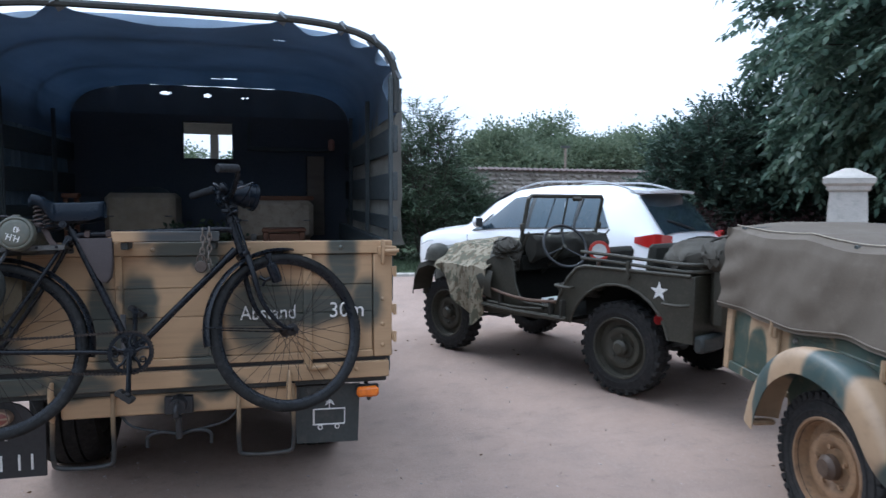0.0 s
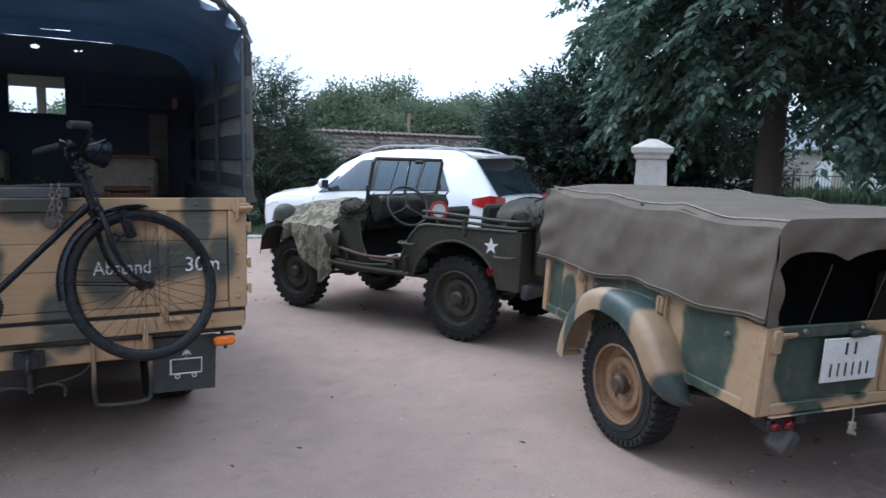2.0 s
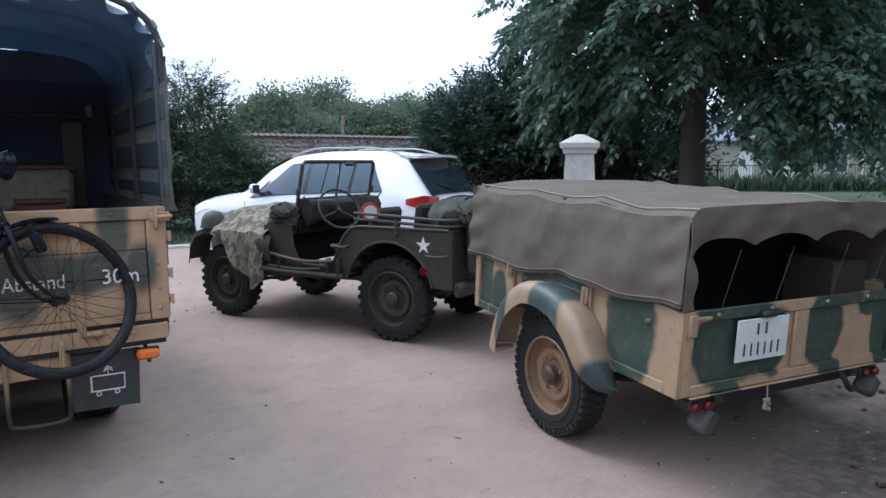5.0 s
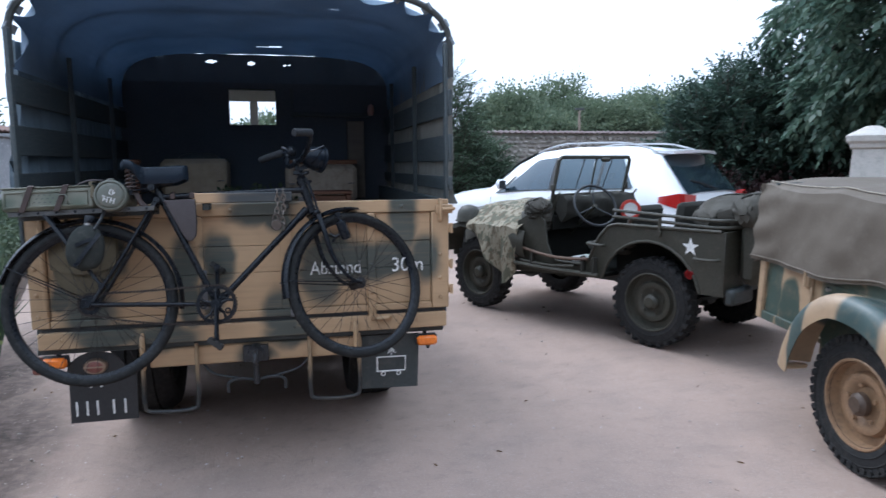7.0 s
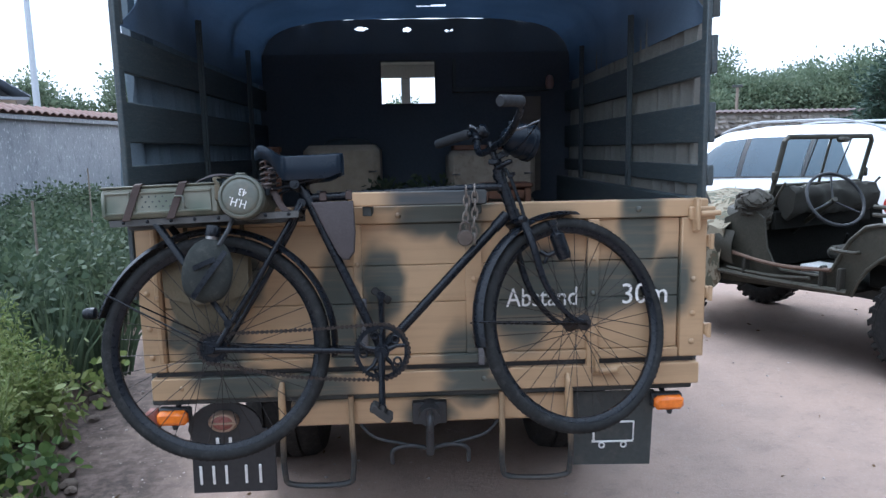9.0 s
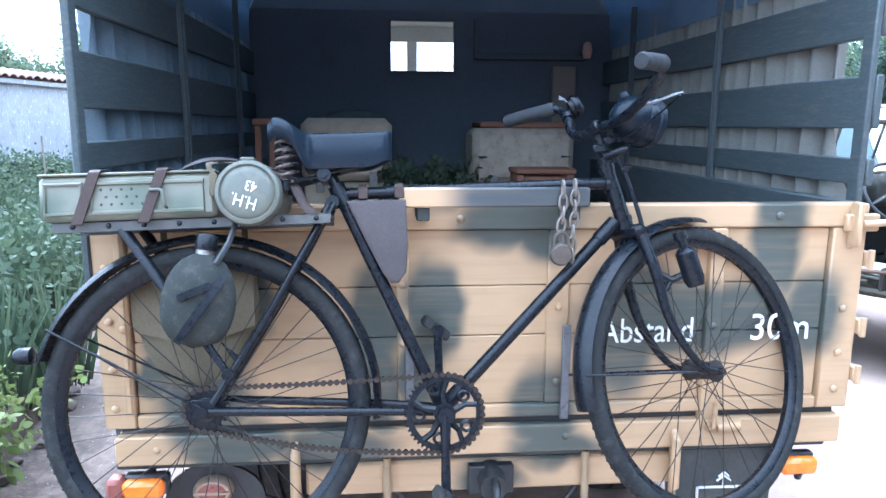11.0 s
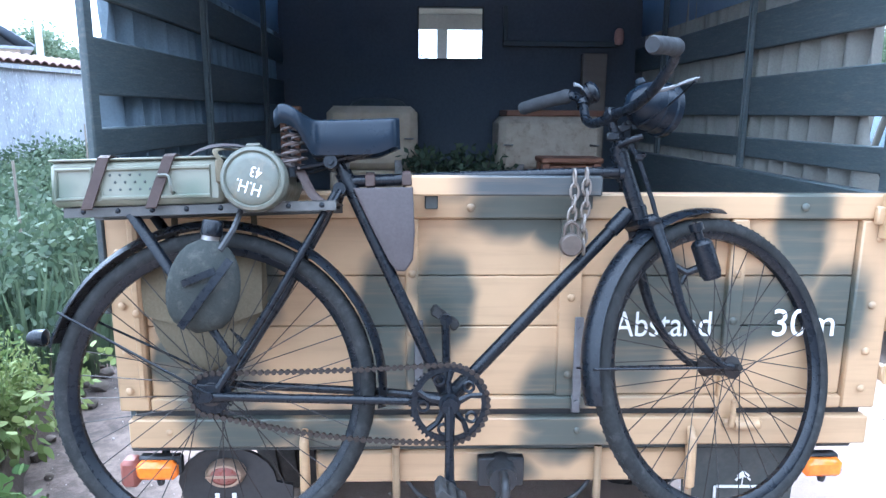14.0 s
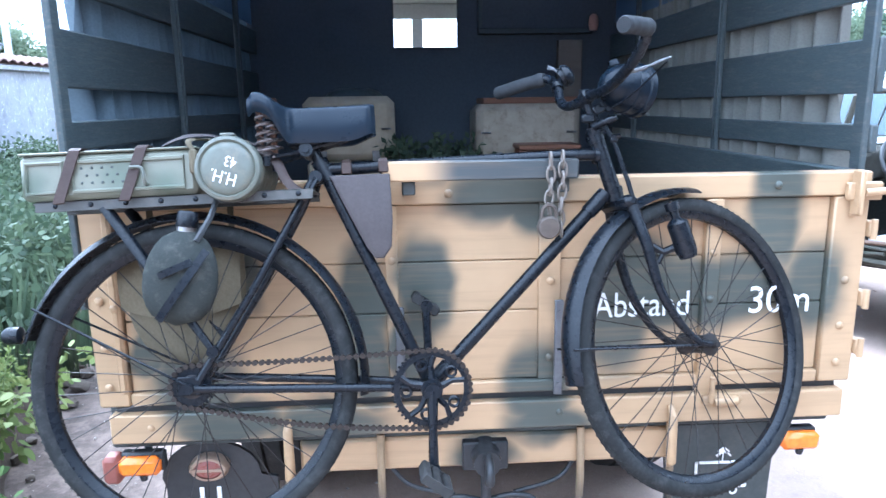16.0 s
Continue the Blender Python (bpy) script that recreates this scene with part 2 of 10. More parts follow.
def camo(name, base, dark, blobs, axes="xz", soft=0.35, rough=0.5, wobble=0.05, grain=(3, 60, 60), brown=None):
    """Sprayed camouflage: sand paint under soft dark patches laid out on two object axes, with wood grain and scuffs."""
    m, n, l, p = nodes_of(name)
    tc = n.new("ShaderNodeTexCoord").outputs["Object"]
    nz = n.new("ShaderNodeTexNoise")
    nz.inputs["Scale"].default_value = 7.0
    l.new(tc, nz.inputs["Vector"])
    sep, sepn = n.new("ShaderNodeSeparateXYZ"), n.new("ShaderNodeSeparateXYZ")
    l.new(tc, sep.inputs[0])
    l.new(nz.outputs["Color"], sepn.inputs[0])

    def coord(k):
        off = mathn(n, l, "MULTIPLY", mathn(n, l, "SUBTRACT", sepn.outputs["XYZ".index(k.upper())], 0.5), wobble * 2)
        return mathn(n, l, "ADD", sep.outputs["XYZ".index(k.upper())], off)
    mask = blob_mask(n, l, coord(axes[0]), coord(axes[1]), blobs, soft)
    mp = n.new("ShaderNodeMapping")
    mp.inputs["Scale"].default_value = grain
    l.new(tc, mp.inputs["Vector"])
    gr = noise_node(n, l, mp.outputs["Vector"], 1.0, 6.0, 0.6)
    big = noise_node(n, l, tc, 5.0, 5.0)
    b = mix(n, l, maprange(n, l, big, 0.35, 0.7, 0, 0.5), base, tuple(c * 0.84 for c in base))
    d = mix(n, l, maprange(n, l, big, 0.35, 0.7, 0, 0.6), dark, tuple(c * 1.35 for c in dark))
    c = mix(n, l, mask, b, d)
    c = mix(n, l, maprange(n, l, gr, 0.45, 0.8, 0, 0.35), c, tuple(x * 0.55 for x in base))
    scuff = noise_node(n, l, tc, 38.0, 8.0, 0.75)
    c = mix(n, l, maprange(n, l, scuff, 0.66, 0.78, 0, 0.55), c, (0.16, 0.12, 0.085))
    l.new(c, p.inputs["Base Color"])
    l.new(maprange(n, l, big, 0.2, 0.8, rough - 0.1, rough + 0.15), p.inputs["Roughness"])
    bump(n, l, p, gr, 0.18, 0.003)
    return m


def glass(name, tint=(0.9, 0.95, 0.95), rough=0.02, alpha=0.25):
    m, n, l, p = nodes_of(name)
    p.inputs["Base Color"].default_value = (*tint, 1)
    p.inputs["Roughness"].default_value = rough
    p.inputs["Transmission Weight"].default_value = 1.0
    p.inputs["IOR"].default_value = 1.1
    return m


def leafy(name, cols, rough=0.5, through=0.25):
    """Foliage: each leaf takes one of the colours; a little light passes through."""
    m, n, l, p = nodes_of(name)
    g = n.new("ShaderNodeNewGeometry").outputs["Random Per Island"]
    ramp = n.new("ShaderNodeValToRGB")
    ramp.color_ramp.elements[0].color = (*cols[0], 1)
    ramp.color_ramp.elements[1].color = (*cols[-1], 1)
    for i, c in enumerate(cols[1:-1]):
        e = ramp.color_ramp.elements.new((i + 1) / (len(cols) - 1))
        e.color = (*c, 1)
    l.new(g, ramp.inputs["Fac"])
    tc = n.new("ShaderNodeTexCoord").outputs["Object"]
    big = noise_node(n, l, tc, 0.7, 3.0)
    c = mix(n, l, maprange(n, l, big, 0.35, 0.7, 0, 0.45), ramp.outputs["Color"], tuple(x * 0.55 for x in cols[0]))
    l.new(c, p.inputs["Base Color"])
    p.inputs["Roughness"].default_value = rough + 0.15
    p.inputs["Specular IOR Level"].default_value = 0.3
    tr = n.new("ShaderNodeBsdfTranslucent")
    l.new(c, tr.inputs["Color"])
    ms = n.new("ShaderNodeMixShader")
    ms.inputs[0].default_value = through
    l.new(p.outputs[0], ms.inputs[1])
    l.new(tr.outputs[0], ms.inputs[2])
    l.new(ms.outputs[0], n["Material Output"].inputs["Surface"])
    return m


def ground_mat():
    """Compacted pinkish gravel: fine grit, worn paler lanes, damp darker patches, and dark earth with shade painted in.
    """
    m, n, l, p = nodes_of("compacted_gravel")
    tc = n.new("ShaderNodeTexCoord").outputs["Object"]
    big, mid = noise_node(n, l, tc, 0.35, 5.0, 0.6), noise_node(n, l, tc, 2.3, 7.0, 0.62)
    fine, grit = noise_node(n, l, tc, 42.0, 6.0, 0.7), noise_node(n, l, tc, 170.0, 3.0, 0.6)
    c = mix(n, l, maprange(n, l, big, 0.35, 0.68), (0.375, 0.277, 0.222), (0.315, 0.235, 0.192))
    c = mix(n, l, maprange(n, l, mid, 0.4, 0.75, 0, 0.6), c, (0.25, 0.197, 0.168))
    patch = noise_node(n, l, tc, 9.0, 8.0, 0.72)
    c = mix(n, l, maprange(n, l, patch, 0.5, 0.7, 0, 0.55), c, (0.25, 0.19, 0.16))
    c = mix(n, l, maprange(n, l, patch, 0.28, 0.42, 0.5, 0), c, (0.4, 0.33, 0.28))
    c = mix(n, l, maprange(n, l, fine, 0.5, 0.75, 0, 0.45), c, (0.22, 0.17, 0.145))
    c = mix(n, l, maprange(n, l, grit, 0.55, 0.75, 0, 0.5), c, (0.54, 0.47, 0.42))
    vor = n.new("ShaderNodeTexVoronoi")
    vor.inputs["Scale"].default_value = 55.0
    l.new(tc, vor.inputs["Vector"])
    c = mix(n, l, maprange(n, l, vor.outputs["Distance"], 0.05, 0.2, 0.35, 0.0), c, (0.5, 0.44, 0.4))
    sep = n.new("ShaderNodeSeparateXYZ")
    l.new(tc, sep.inputs[0])
    # dark soil blobs; those by the trailer also paint its ground shadow
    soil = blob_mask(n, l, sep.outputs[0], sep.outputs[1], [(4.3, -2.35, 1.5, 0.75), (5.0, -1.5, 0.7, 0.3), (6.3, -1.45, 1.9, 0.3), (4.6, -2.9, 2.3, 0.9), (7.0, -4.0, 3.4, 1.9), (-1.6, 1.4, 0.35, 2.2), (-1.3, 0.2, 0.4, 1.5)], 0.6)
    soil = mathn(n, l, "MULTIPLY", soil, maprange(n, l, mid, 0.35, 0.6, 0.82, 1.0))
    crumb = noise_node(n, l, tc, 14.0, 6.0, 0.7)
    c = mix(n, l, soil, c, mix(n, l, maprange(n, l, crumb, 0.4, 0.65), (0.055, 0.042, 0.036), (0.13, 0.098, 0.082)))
    l.new(c, p.inputs["Base Color"])
    p.inputs["Roughness"].default_value = 0.9
    p.inputs["Specular IOR Level"].default_value = 0.25
    h = mathn(n, l, "ADD", fine, mathn(n, l, "MULTIPLY", grit, 0.5))
    bump(n, l, p, h, 0.55, 0.012)
    return m


def stone_mat(name, a, b, c3):
    m, n, l, p = nodes_of(name)
    tc = n.new("ShaderNodeTexCoord").outputs["Object"]
    r = n.new("ShaderNodeObjectInfo").outputs["Random"]
    g = n.new("ShaderNodeNewGeometry").outputs["Random Per Island"]
    c = mix(n, l, mathn(n, l, "FRACT", mathn(n, l, "ADD", r, g)), a, b)
    big, fine = noise_node(n, l, tc, 3.0, 6.0), noise_node(n, l, tc, 26.0, 8.0, 0.7)
    c = mix(n, l, maprange(n, l, big, 0.45, 0.7, 0, 0.6), c, c3)
    c = mix(n, l, maprange(n, l, fine, 0.5, 0.75, 0, 0.6), c, tuple(x * 0.5 for x in a))
    l.new(c, p.inputs["Base Color"])
    p.inputs["Roughness"].default_value = 0.92
    bump(n, l, p, fine, 0.6, 0.02)
    return m


SAND, DARKGREEN = (0.45, 0.3, 0.165), (0.062, 0.068, 0.056)
GATE_BLOBS = [(0.205, 1.312, 0.204, 0.043), (0.207, 1.25, 0.151, 0.069), (0.263, 1.209, 0.076, 0.062), (-0.015, 1.025, 0.066, 0.13), (-0.049, 0.865, 0.056, 0.131), (0.28, 0.752, 0.089, 0.135), (0.299, 0.652, 0.116, 0.062), (0.666, 0.997, 0.3, 0.104), (0.456, 0.953, 0.1, 0.158), (0.52, 1.069, 0.084, 0.085), (0.882, 1.198, 0.067, 0.152), (0.979, 1.012, 0.088, 0.115), (0.866, 1.281, 0.056, 0.041), (-0.161, 1.01, 0.058, 0.142), (-0.147, 0.835, 0.056, 0.118), (-0.588, 0.814, 0.122, 0.139), (-0.63, 0.953, 0.096, 0.085), (-0.262, 0.67, 0.157, 0.076), (-0.703, 0.88, 0.042, 0.058), (-0.448, 1.067, 0.049, 0.098), (0.137, 0.557, 0.088, 0.06), (-0.25, 0.647, 0.153, 0.032), (-0.5, 0.691, 0.131, 0.059)]
M_GROUND = ground_mat()
M_GATE = camo("sand_paint_sprayed_dark", SAND, DARKGREEN, GATE_BLOBS)
M_RACKBOARD = camo("rack_board_paint", SAND, (0.04, 0.046, 0.048), [(0.26, 1.33, 0.24, 0.5)], soft=0.2, wobble=0.03)
M_SAND = mat("sand_paint", SAND, 0.5, col2=(0.4, 0.25, 0.12), dirt=(0.16, 0.11, 0.07), dirt_amt=0.5)
M_OLIVE = mat("olive_paint", (0.045, 0.042, 0.029), 0.6, col2=(0.033, 0.032, 0.023), dirt=(0.1, 0.085, 0.065), dirt_amt=0.35)
M_DARKPAINT = mat("dark_grey_paint", (0.045, 0.052, 0.05), 0.6, col2=(0.03, 0.035, 0.034), dirt=(0.1, 0.09, 0.075))
M_SLAT = mat("grey_painted_boards", (0.056, 0.071, 0.075), 0.65, col2=(0.042, 0.054, 0.058), scale=3, fine=40, dirt=(0.15, 0.135, 0.115), stretch=(14, 1.5, 14))
M_BLACK = mat("black_enamel", (0.005, 0.0065, 0.0095), 0.3, col2=(0.008, 0.0105, 0.015), scale=12, var=0.6, relief=0.03, dirt=(0.022, 0.02, 0.018), dirt_amt=0.2, spec=0.26)
M_RUBBER = mat("tyre_rubber", (0.018, 0.018, 0.018), 0.85, col2=(0.028, 0.027, 0.026), scale=9, dirt=(0.085, 0.075, 0.066), dirt_amt=0.3, spec=0.3, relief=0.25)
M_STEEL = mat("worn_steel", (0.3, 0.29, 0.28), 0.42, metal=0.9, col2=(0.17, 0.13, 0.1), scale=25, dirt=(0.1, 0.07, 0.05))
M_DULLSTEEL = mat("dull_steel", (0.16, 0.165, 0.175), 0.5, metal=0.5, col2=(0.1, 0.1, 0.105), scale=30)
M_SPRING = mat("dull_spring_steel", (0.12, 0.095, 0.085), 0.5, metal=0.4, col2=(0.07, 0.05, 0.045), scale=30)
M_CHAIN = mat("oily_chain_steel", (0.034, 0.025, 0.02), 0.5, metal=0.3, spec=0.3, col2=(0.018, 0.013, 0.01), scale=40)
M_CANVAS = mat("dark_canvas", (0.2, 0.225, 0.245), 0.9, col2=(0.145, 0.165, 0.185), scale=2.2, fine=180, dirt=(0.09, 0.085, 0.075), relief=0.25)
M_TARP = mat("brown_olive_tarpaulin", (0.118, 0.096, 0.072), 0.85, col2=(0.088, 0.071, 0.053), scale=2.6, fine=220, dirt=(0.2, 0.17, 0.135), dirt_amt=0.3, relief=0.2)
M_WHITE = mat("white_marking_paint", (0.78, 0.77, 0.74), 0.6, col2=(0.6, 0.58, 0.54), scale=18)
M_PLATE = mat("white_plate_paint", (0.72, 0.72, 0.69), 0.5, col2=(0.55, 0.54, 0.5), scale=14)
M_AMBER = mat("amber_lens", (0.85, 0.22, 0.02), 0.15, col2=(0.7, 0.14, 0.01), scale=30, relief=0.1)
M_RED = mat("red_lens", (0.14, 0.008, 0.008), 0.2, col2=(0.07, 0.005, 0.005), scale=30, relief=0.1)
M_LEATHER = mat("worn_brown_leather", (0.05, 0.032, 0.026), 0.55, spec=0.3, col2=(0.032, 0.021, 0.018), scale=14, fine=120, relief=0.3)
M_SADDLE = mat("blue_black_saddle_leather", (0.008, 0.014, 0.023), 0.32, col2=(0.011, 0.019, 0.031), scale=9, fine=18, relief=0.0, spec=0.24)
M_WOOD = mat("raw_brown_wood", (0.22, 0.1, 0.055), 0.7, col2=(0.15, 0.07, 0.04), stretch=(2, 14, 14), scale=2)
M_BOARD = mat("weathered_boards", (0.2, 0.165, 0.13), 0.8, col2=(0.13, 0.105, 0.085), stretch=(2, 14, 14), scale=2)
def car_white():
    m, n, l, p = nodes_of("white_car_paint")
    tc = n.new("ShaderNodeTexCoord").outputs["Object"]
    big = noise_node(n, l, tc, 1.5, 4.0)
    l.new(mix(n, l, maprange(n, l, big, 0.4, 0.8, 0, 0.5), (0.84, 0.85, 0.86), (0.77, 0.77, 0.765)), p.inputs["Base Color"])
    p.inputs["Roughness"].default_value = 0.3
    p.inputs["Coat Weight"].default_value = 0.7
    return m


M_CARWHITE = car_white()
M_CARGLASS = mat("tinted_car_glass", (0.026, 0.042, 0.056), 0.05, col2=(0.012, 0.02, 0.027), scale=2, relief=0.0, spec=0.9, coat=0.6)
M_CARGLASS.node_tree.nodes["Principled BSDF"].inputs["Specular Tint"].default_value = (0.66, 0.8, 0.9, 1)
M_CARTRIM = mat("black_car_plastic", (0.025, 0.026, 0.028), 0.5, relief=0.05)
M_CHROME = mat("bright_metal", (0.6, 0.6, 0.6), 0.2, metal=1.0, relief=0.0)
M_GLASS = glass("clear_glass")
M_STONEPOST = mat("pale_limestone", (0.55, 0.52, 0.47), 0.85, col2=(0.42, 0.4, 0.36), scale=5, dirt=(0.22, 0.21, 0.18), relief=0.4, dist=0.01)
def roughcast():
    """Grey rough-cast render: trowelled lumps with pale crests, damp dark runs and large tonal patches."""
    m, n, l, p = nodes_of("grey_roughcast_render")
    tc = n.new("ShaderNodeTexCoord").outputs["Object"]
    mp = n.new("ShaderNodeMapping")
    mp.inputs["Scale"].default_value = (1.0, 1.0, 0.45)
    l.new(tc, mp.inputs["Vector"])
    big, run = noise_node(n, l, tc, 0.8, 5.0), noise_node(n, l, mp.outputs["Vector"], 5.0, 6.0, 0.65)
    lump = noise_node(n, l, mp.outputs["Vector"], 26.0, 5.0, 0.7)
    c = mix(n, l, maprange(n, l, big, 0.35, 0.7), (0.3, 0.3, 0.31), (0.22, 0.225, 0.24))
    c = mix(n, l, maprange(n, l, run, 0.5, 0.75, 0, 0.7), c, (0.15, 0.155, 0.17))
    c = mix(n, l, maprange(n, l, lump, 0.56, 0.66, 0, 0.75), c, (0.55, 0.55, 0.55))
    c = mix(n, l, maprange(n, l, lump, 0.3, 0.42, 0.5, 0.0), c, (0.12, 0.125, 0.135))
    l.new(c, p.inputs["Base Color"])
    p.inputs["Roughness"].default_value = 0.95
    bump(n, l, p, lump, 0.8, 0.03)
    return m


M_RENDER = roughcast()
M_TILE = mat("terracotta_tile", (0.18, 0.105, 0.085), 0.85, col2=(0.12, 0.078, 0.068), scale=3, fine=30, dirt=(0.2, 0.175, 0.155), island=0.5)
M_STONE = stone_mat("rubble_stone", (0.15, 0.125, 0.11), (0.46, 0.41, 0.37), (0.24, 0.21, 0.19))
M_MORTAR = mat("lime_mortar", (0.34, 0.3, 0.26), 0.95, scale=3, relief=0.5, dist=0.01)
M_BARK = mat("dark_bark", (0.07, 0.056, 0.045), 0.9, col2=(0.045, 0.037, 0.03), scale=6, fine=25, relief=0.7, dist=0.02, stretch=(4, 4, 1))
M_EARTH = mat("dark_garden_soil", (0.12, 0.085, 0.062), 0.95, col2=(0.08, 0.058, 0.044), scale=5, relief=0.6, dist=0.02)
M_LAWN = mat("mown_lawn", (0.032, 0.056, 0.018), 0.9, col2=(0.05, 0.07, 0.026), scale=1.5, fine=45, relief=0.6, dist=0.02)
M_WALNUT = leafy("walnut_leaves", [(0.075, 0.13, 0.1), (0.115, 0.18, 0.13), (0.18, 0.25, 0.18)], through=0.4, rough=0.3)
M_SHRUB = leafy("dark_shrub_leaves", [(0.045, 0.075, 0.058), (0.065, 0.105, 0.078), (0.1, 0.145, 0.1)], through=0.3)
M_WILLOW = leafy("narrow_grey_green_leaves", [(0.06, 0.095, 0.06), (0.09, 0.13, 0.08), (0.14, 0.18, 0.115)], through=0.3)
M_FARTREE = leafy("distant_leaves", [(0.11, 0.15, 0.095), (0.155, 0.2, 0.125), (0.21, 0.25, 0.16)], through=0.35)
M_VEG = leafy("vegetable_leaves", [(0.048, 0.072, 0.042), (0.075, 0.104, 0.058), (0.115, 0.145, 0.082)], through=0.3)
M_YELLOWGREEN = leafy("yellow_green_leaves", [(0.11, 0.15, 0.04), (0.17, 0.21, 0.065), (0.25, 0.28, 0.11)], through=0.3)
M_SALAD = leafy("fresh_green_leaves", [(0.05, 0.09, 0.03), (0.08, 0.13, 0.04), (0.12, 0.17, 0.055)], through=0.3)
M_SLATE = mat("slate_roof", (0.19, 0.21, 0.24), 0.6, col2=(0.15, 0.165, 0.19), scale=2, relief=0.3)
M_PLASTER = mat("cream_house_plaster", (0.42, 0.385, 0.32), 0.9, col2=(0.42, 0.39, 0.33), scale=1, relief=0.2)
M_IRON = mat("black_iron", (0.02, 0.02, 0.022), 0.5)
M_GALV = mat("galvanised_steel", (0.42, 0.45, 0.48), 0.5, metal=0.4, col2=(0.35, 0.38, 0.41), scale=3)

# ---- ground, walls and distance ----
def ground():
    bm = bmnew()
    rs = [0, 1.5, 3, 4.5, 6, 8, 11, 15, 25, 60, 200, 900]
    prev = None
    for i, r in enumerate(rs):
        row = []
        for j in range(48):
            a = 2 * math.pi * j / 48
            x, y = r * math.cos(a) + 1, r * math.sin(a)
            z = -0.001 if r > 14 else 0.012 * (noise.noise(V((x * 0.7, y * 0.7, 0))) - 0.1) - 0.004
            row.append(bm.verts.new((x, y, min(z, 0.004))))
            if r == 0:
                break
        if prev:
            for j in range(48):
                if len(prev) == 1:
                    bm.faces.new((prev[0], row[j], row[(j + 1) % 48]))
                else:
                    bm.faces.new((prev[j], row[j], row[(j + 1) % 48], prev[(j + 1) % 48]))
        prev = row
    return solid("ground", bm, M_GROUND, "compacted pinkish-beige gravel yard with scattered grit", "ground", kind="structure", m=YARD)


ground()

# ---- the army truck, seen from its tail ----
truck = thing("army_truck", Matrix(), "sand and dark-green camouflaged army truck with canvas tilt", "truck")
GX0, GX1, GZ0, GZ1 = -0.82, 1.10, 0.648, 1.295


def truck_gate():
    bm = bmnew()
    span(bm, (GX0, -0.022, 1.235), (GX1, 0.03, GZ1))
    span(bm, (GX0, -0.02, 0.745), (-0.745, 0.03, 1.233))
    span(bm, (1.012, -0.02, 0.745), (GX1, 0.03, 1.233))
    span(bm, (-0.743, -0.02, 0.745), (1.01, 0.03, 0.778))
    gate = part("tailgate", bm, M_GATE, truck, "sand tailgate frame with sprayed dark patches")
    for i, (z0, z1) in enumerate(((0.779, 0.961), (0.9625, 1.090), (1.0915, 1.233))):
        bm = bmnew()
        span(bm, (-0.742, -0.006 + 0.001 * i, z0), (1.009, 0.026, z1), 0.003)
        part("plank", bm, M_GATE, gate)
    bm = bmnew()
    span(bm, (-0.80, -0.026, GZ0), (1.085, 0.03, 0.724))
    part("plank", bm, M_GATE, gate, "lower board of the tailgate")
    # black strip in place of the shade between the boards
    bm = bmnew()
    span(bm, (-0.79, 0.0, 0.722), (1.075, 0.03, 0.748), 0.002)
    part("gap_strip", bm, M_CARTRIM, gate, "dark strip that paints the shade in the gap")
    for x0, x1, z0, z1, y in ((-0.105, -0.075, 0.779, 1.234, -0.024), (0.272, 0.328, 0.779, 1.234, -0.016), (0.688, 0.728, 0.69, 1.234, -0.024), (-0.766, -0.75, 0.779, 1.234, -0.024)):
        bm = bmnew()
        span(bm, (x0, y, z0), (x1, 0.0, z1), 0.003)
        part("batten", bm, M_GATE, gate)
    bm = bmnew()
    span(bm, (-0.103, -0.135, 1.303), (0.335, -0.112, 1.348), 0.004)
    part("rack_board", bm, M_RACKBOARD, gate, "sand board that holds the bicycle's top tube")
    for x in (-0.06, 0.29):
        bm = bmnew()
        span(bm, (x, -0.112, 1.27), (x + 0.03, -0.022, 1.302), 0.003)
        part("rack_bracket", bm, M_DARKPAINT, gate)
    # rivets and bolt heads
    for x, z in [(1.055, 1.19), (1.055, 1.02), (1.055, 0.9), (1.055, 0.8), (-0.79, 1.15), (-0.79, 1.02), (-0.79, 0.9), (-0.79, 0.8), (0.3, 1.04), (0.3, 1.19), (0.3, 0.84), (0.708, 1.1), (0.708, 0.98), (0.708, 0.84), (0.86, 1.265), (0.45, 1.265), (-0.5, 1.265), (-0.4, 0.69), (0.33, 0.69), (0.93, 0.69), (-0.7, 0.69), (0.05, 1.262), (-0.09, 1.1), (-0.09, 0.95), (-0.758, 1.0)]:
        bm = bmnew()
        lathe(bm, [(0.0, 0.006), (0.005, 0.0055), (0.009, 0.003), (0.0105, 0.0)], pose(x, -0.024, z, 90), 10)
        part("bolt_head", clean(bm), M_GATE, gate)
    # latch with hook on the top right corner, edge hinges
    bm = bmnew()
    span(bm, (1.03, -0.04, 1.225), (1.118, -0.022, 1.27))
    cyl(bm, (1.06, -0.055, 1.247), (1.125, -0.055, 1.25), 0.009)
    span(bm, (1.045, -0.06, 1.19), (1.06, -0.022, 1.3))
    part("latch", bm, M_GATE, gate, "sand-painted corner latch")
    for z in (1.15, 0.97, 0.84):
        bm = bmnew()
        span(bm, (1.1, -0.03, z - 0.02), (1.118, 0.02, z + 0.02), 0.003)
        cyl(bm, (1.112, -0.03, z - 0.025), (1.112, -0.03, z + 0.025), 0.008)
        part("hinge", bm, M_GATE, gate)
    # lower right catch
    bm = bmnew()
    span(bm, (0.70, -0.045, 0.7), (0.8, -0.026, 0.725))
    cyl(bm, (0.725, -0.05, 0.712), (0.785, -0.05, 0.716), 0.012)
    cyl(bm, (0.717, -0.05, 0.712), (0.717, -0.05, 0.78), 0.007)
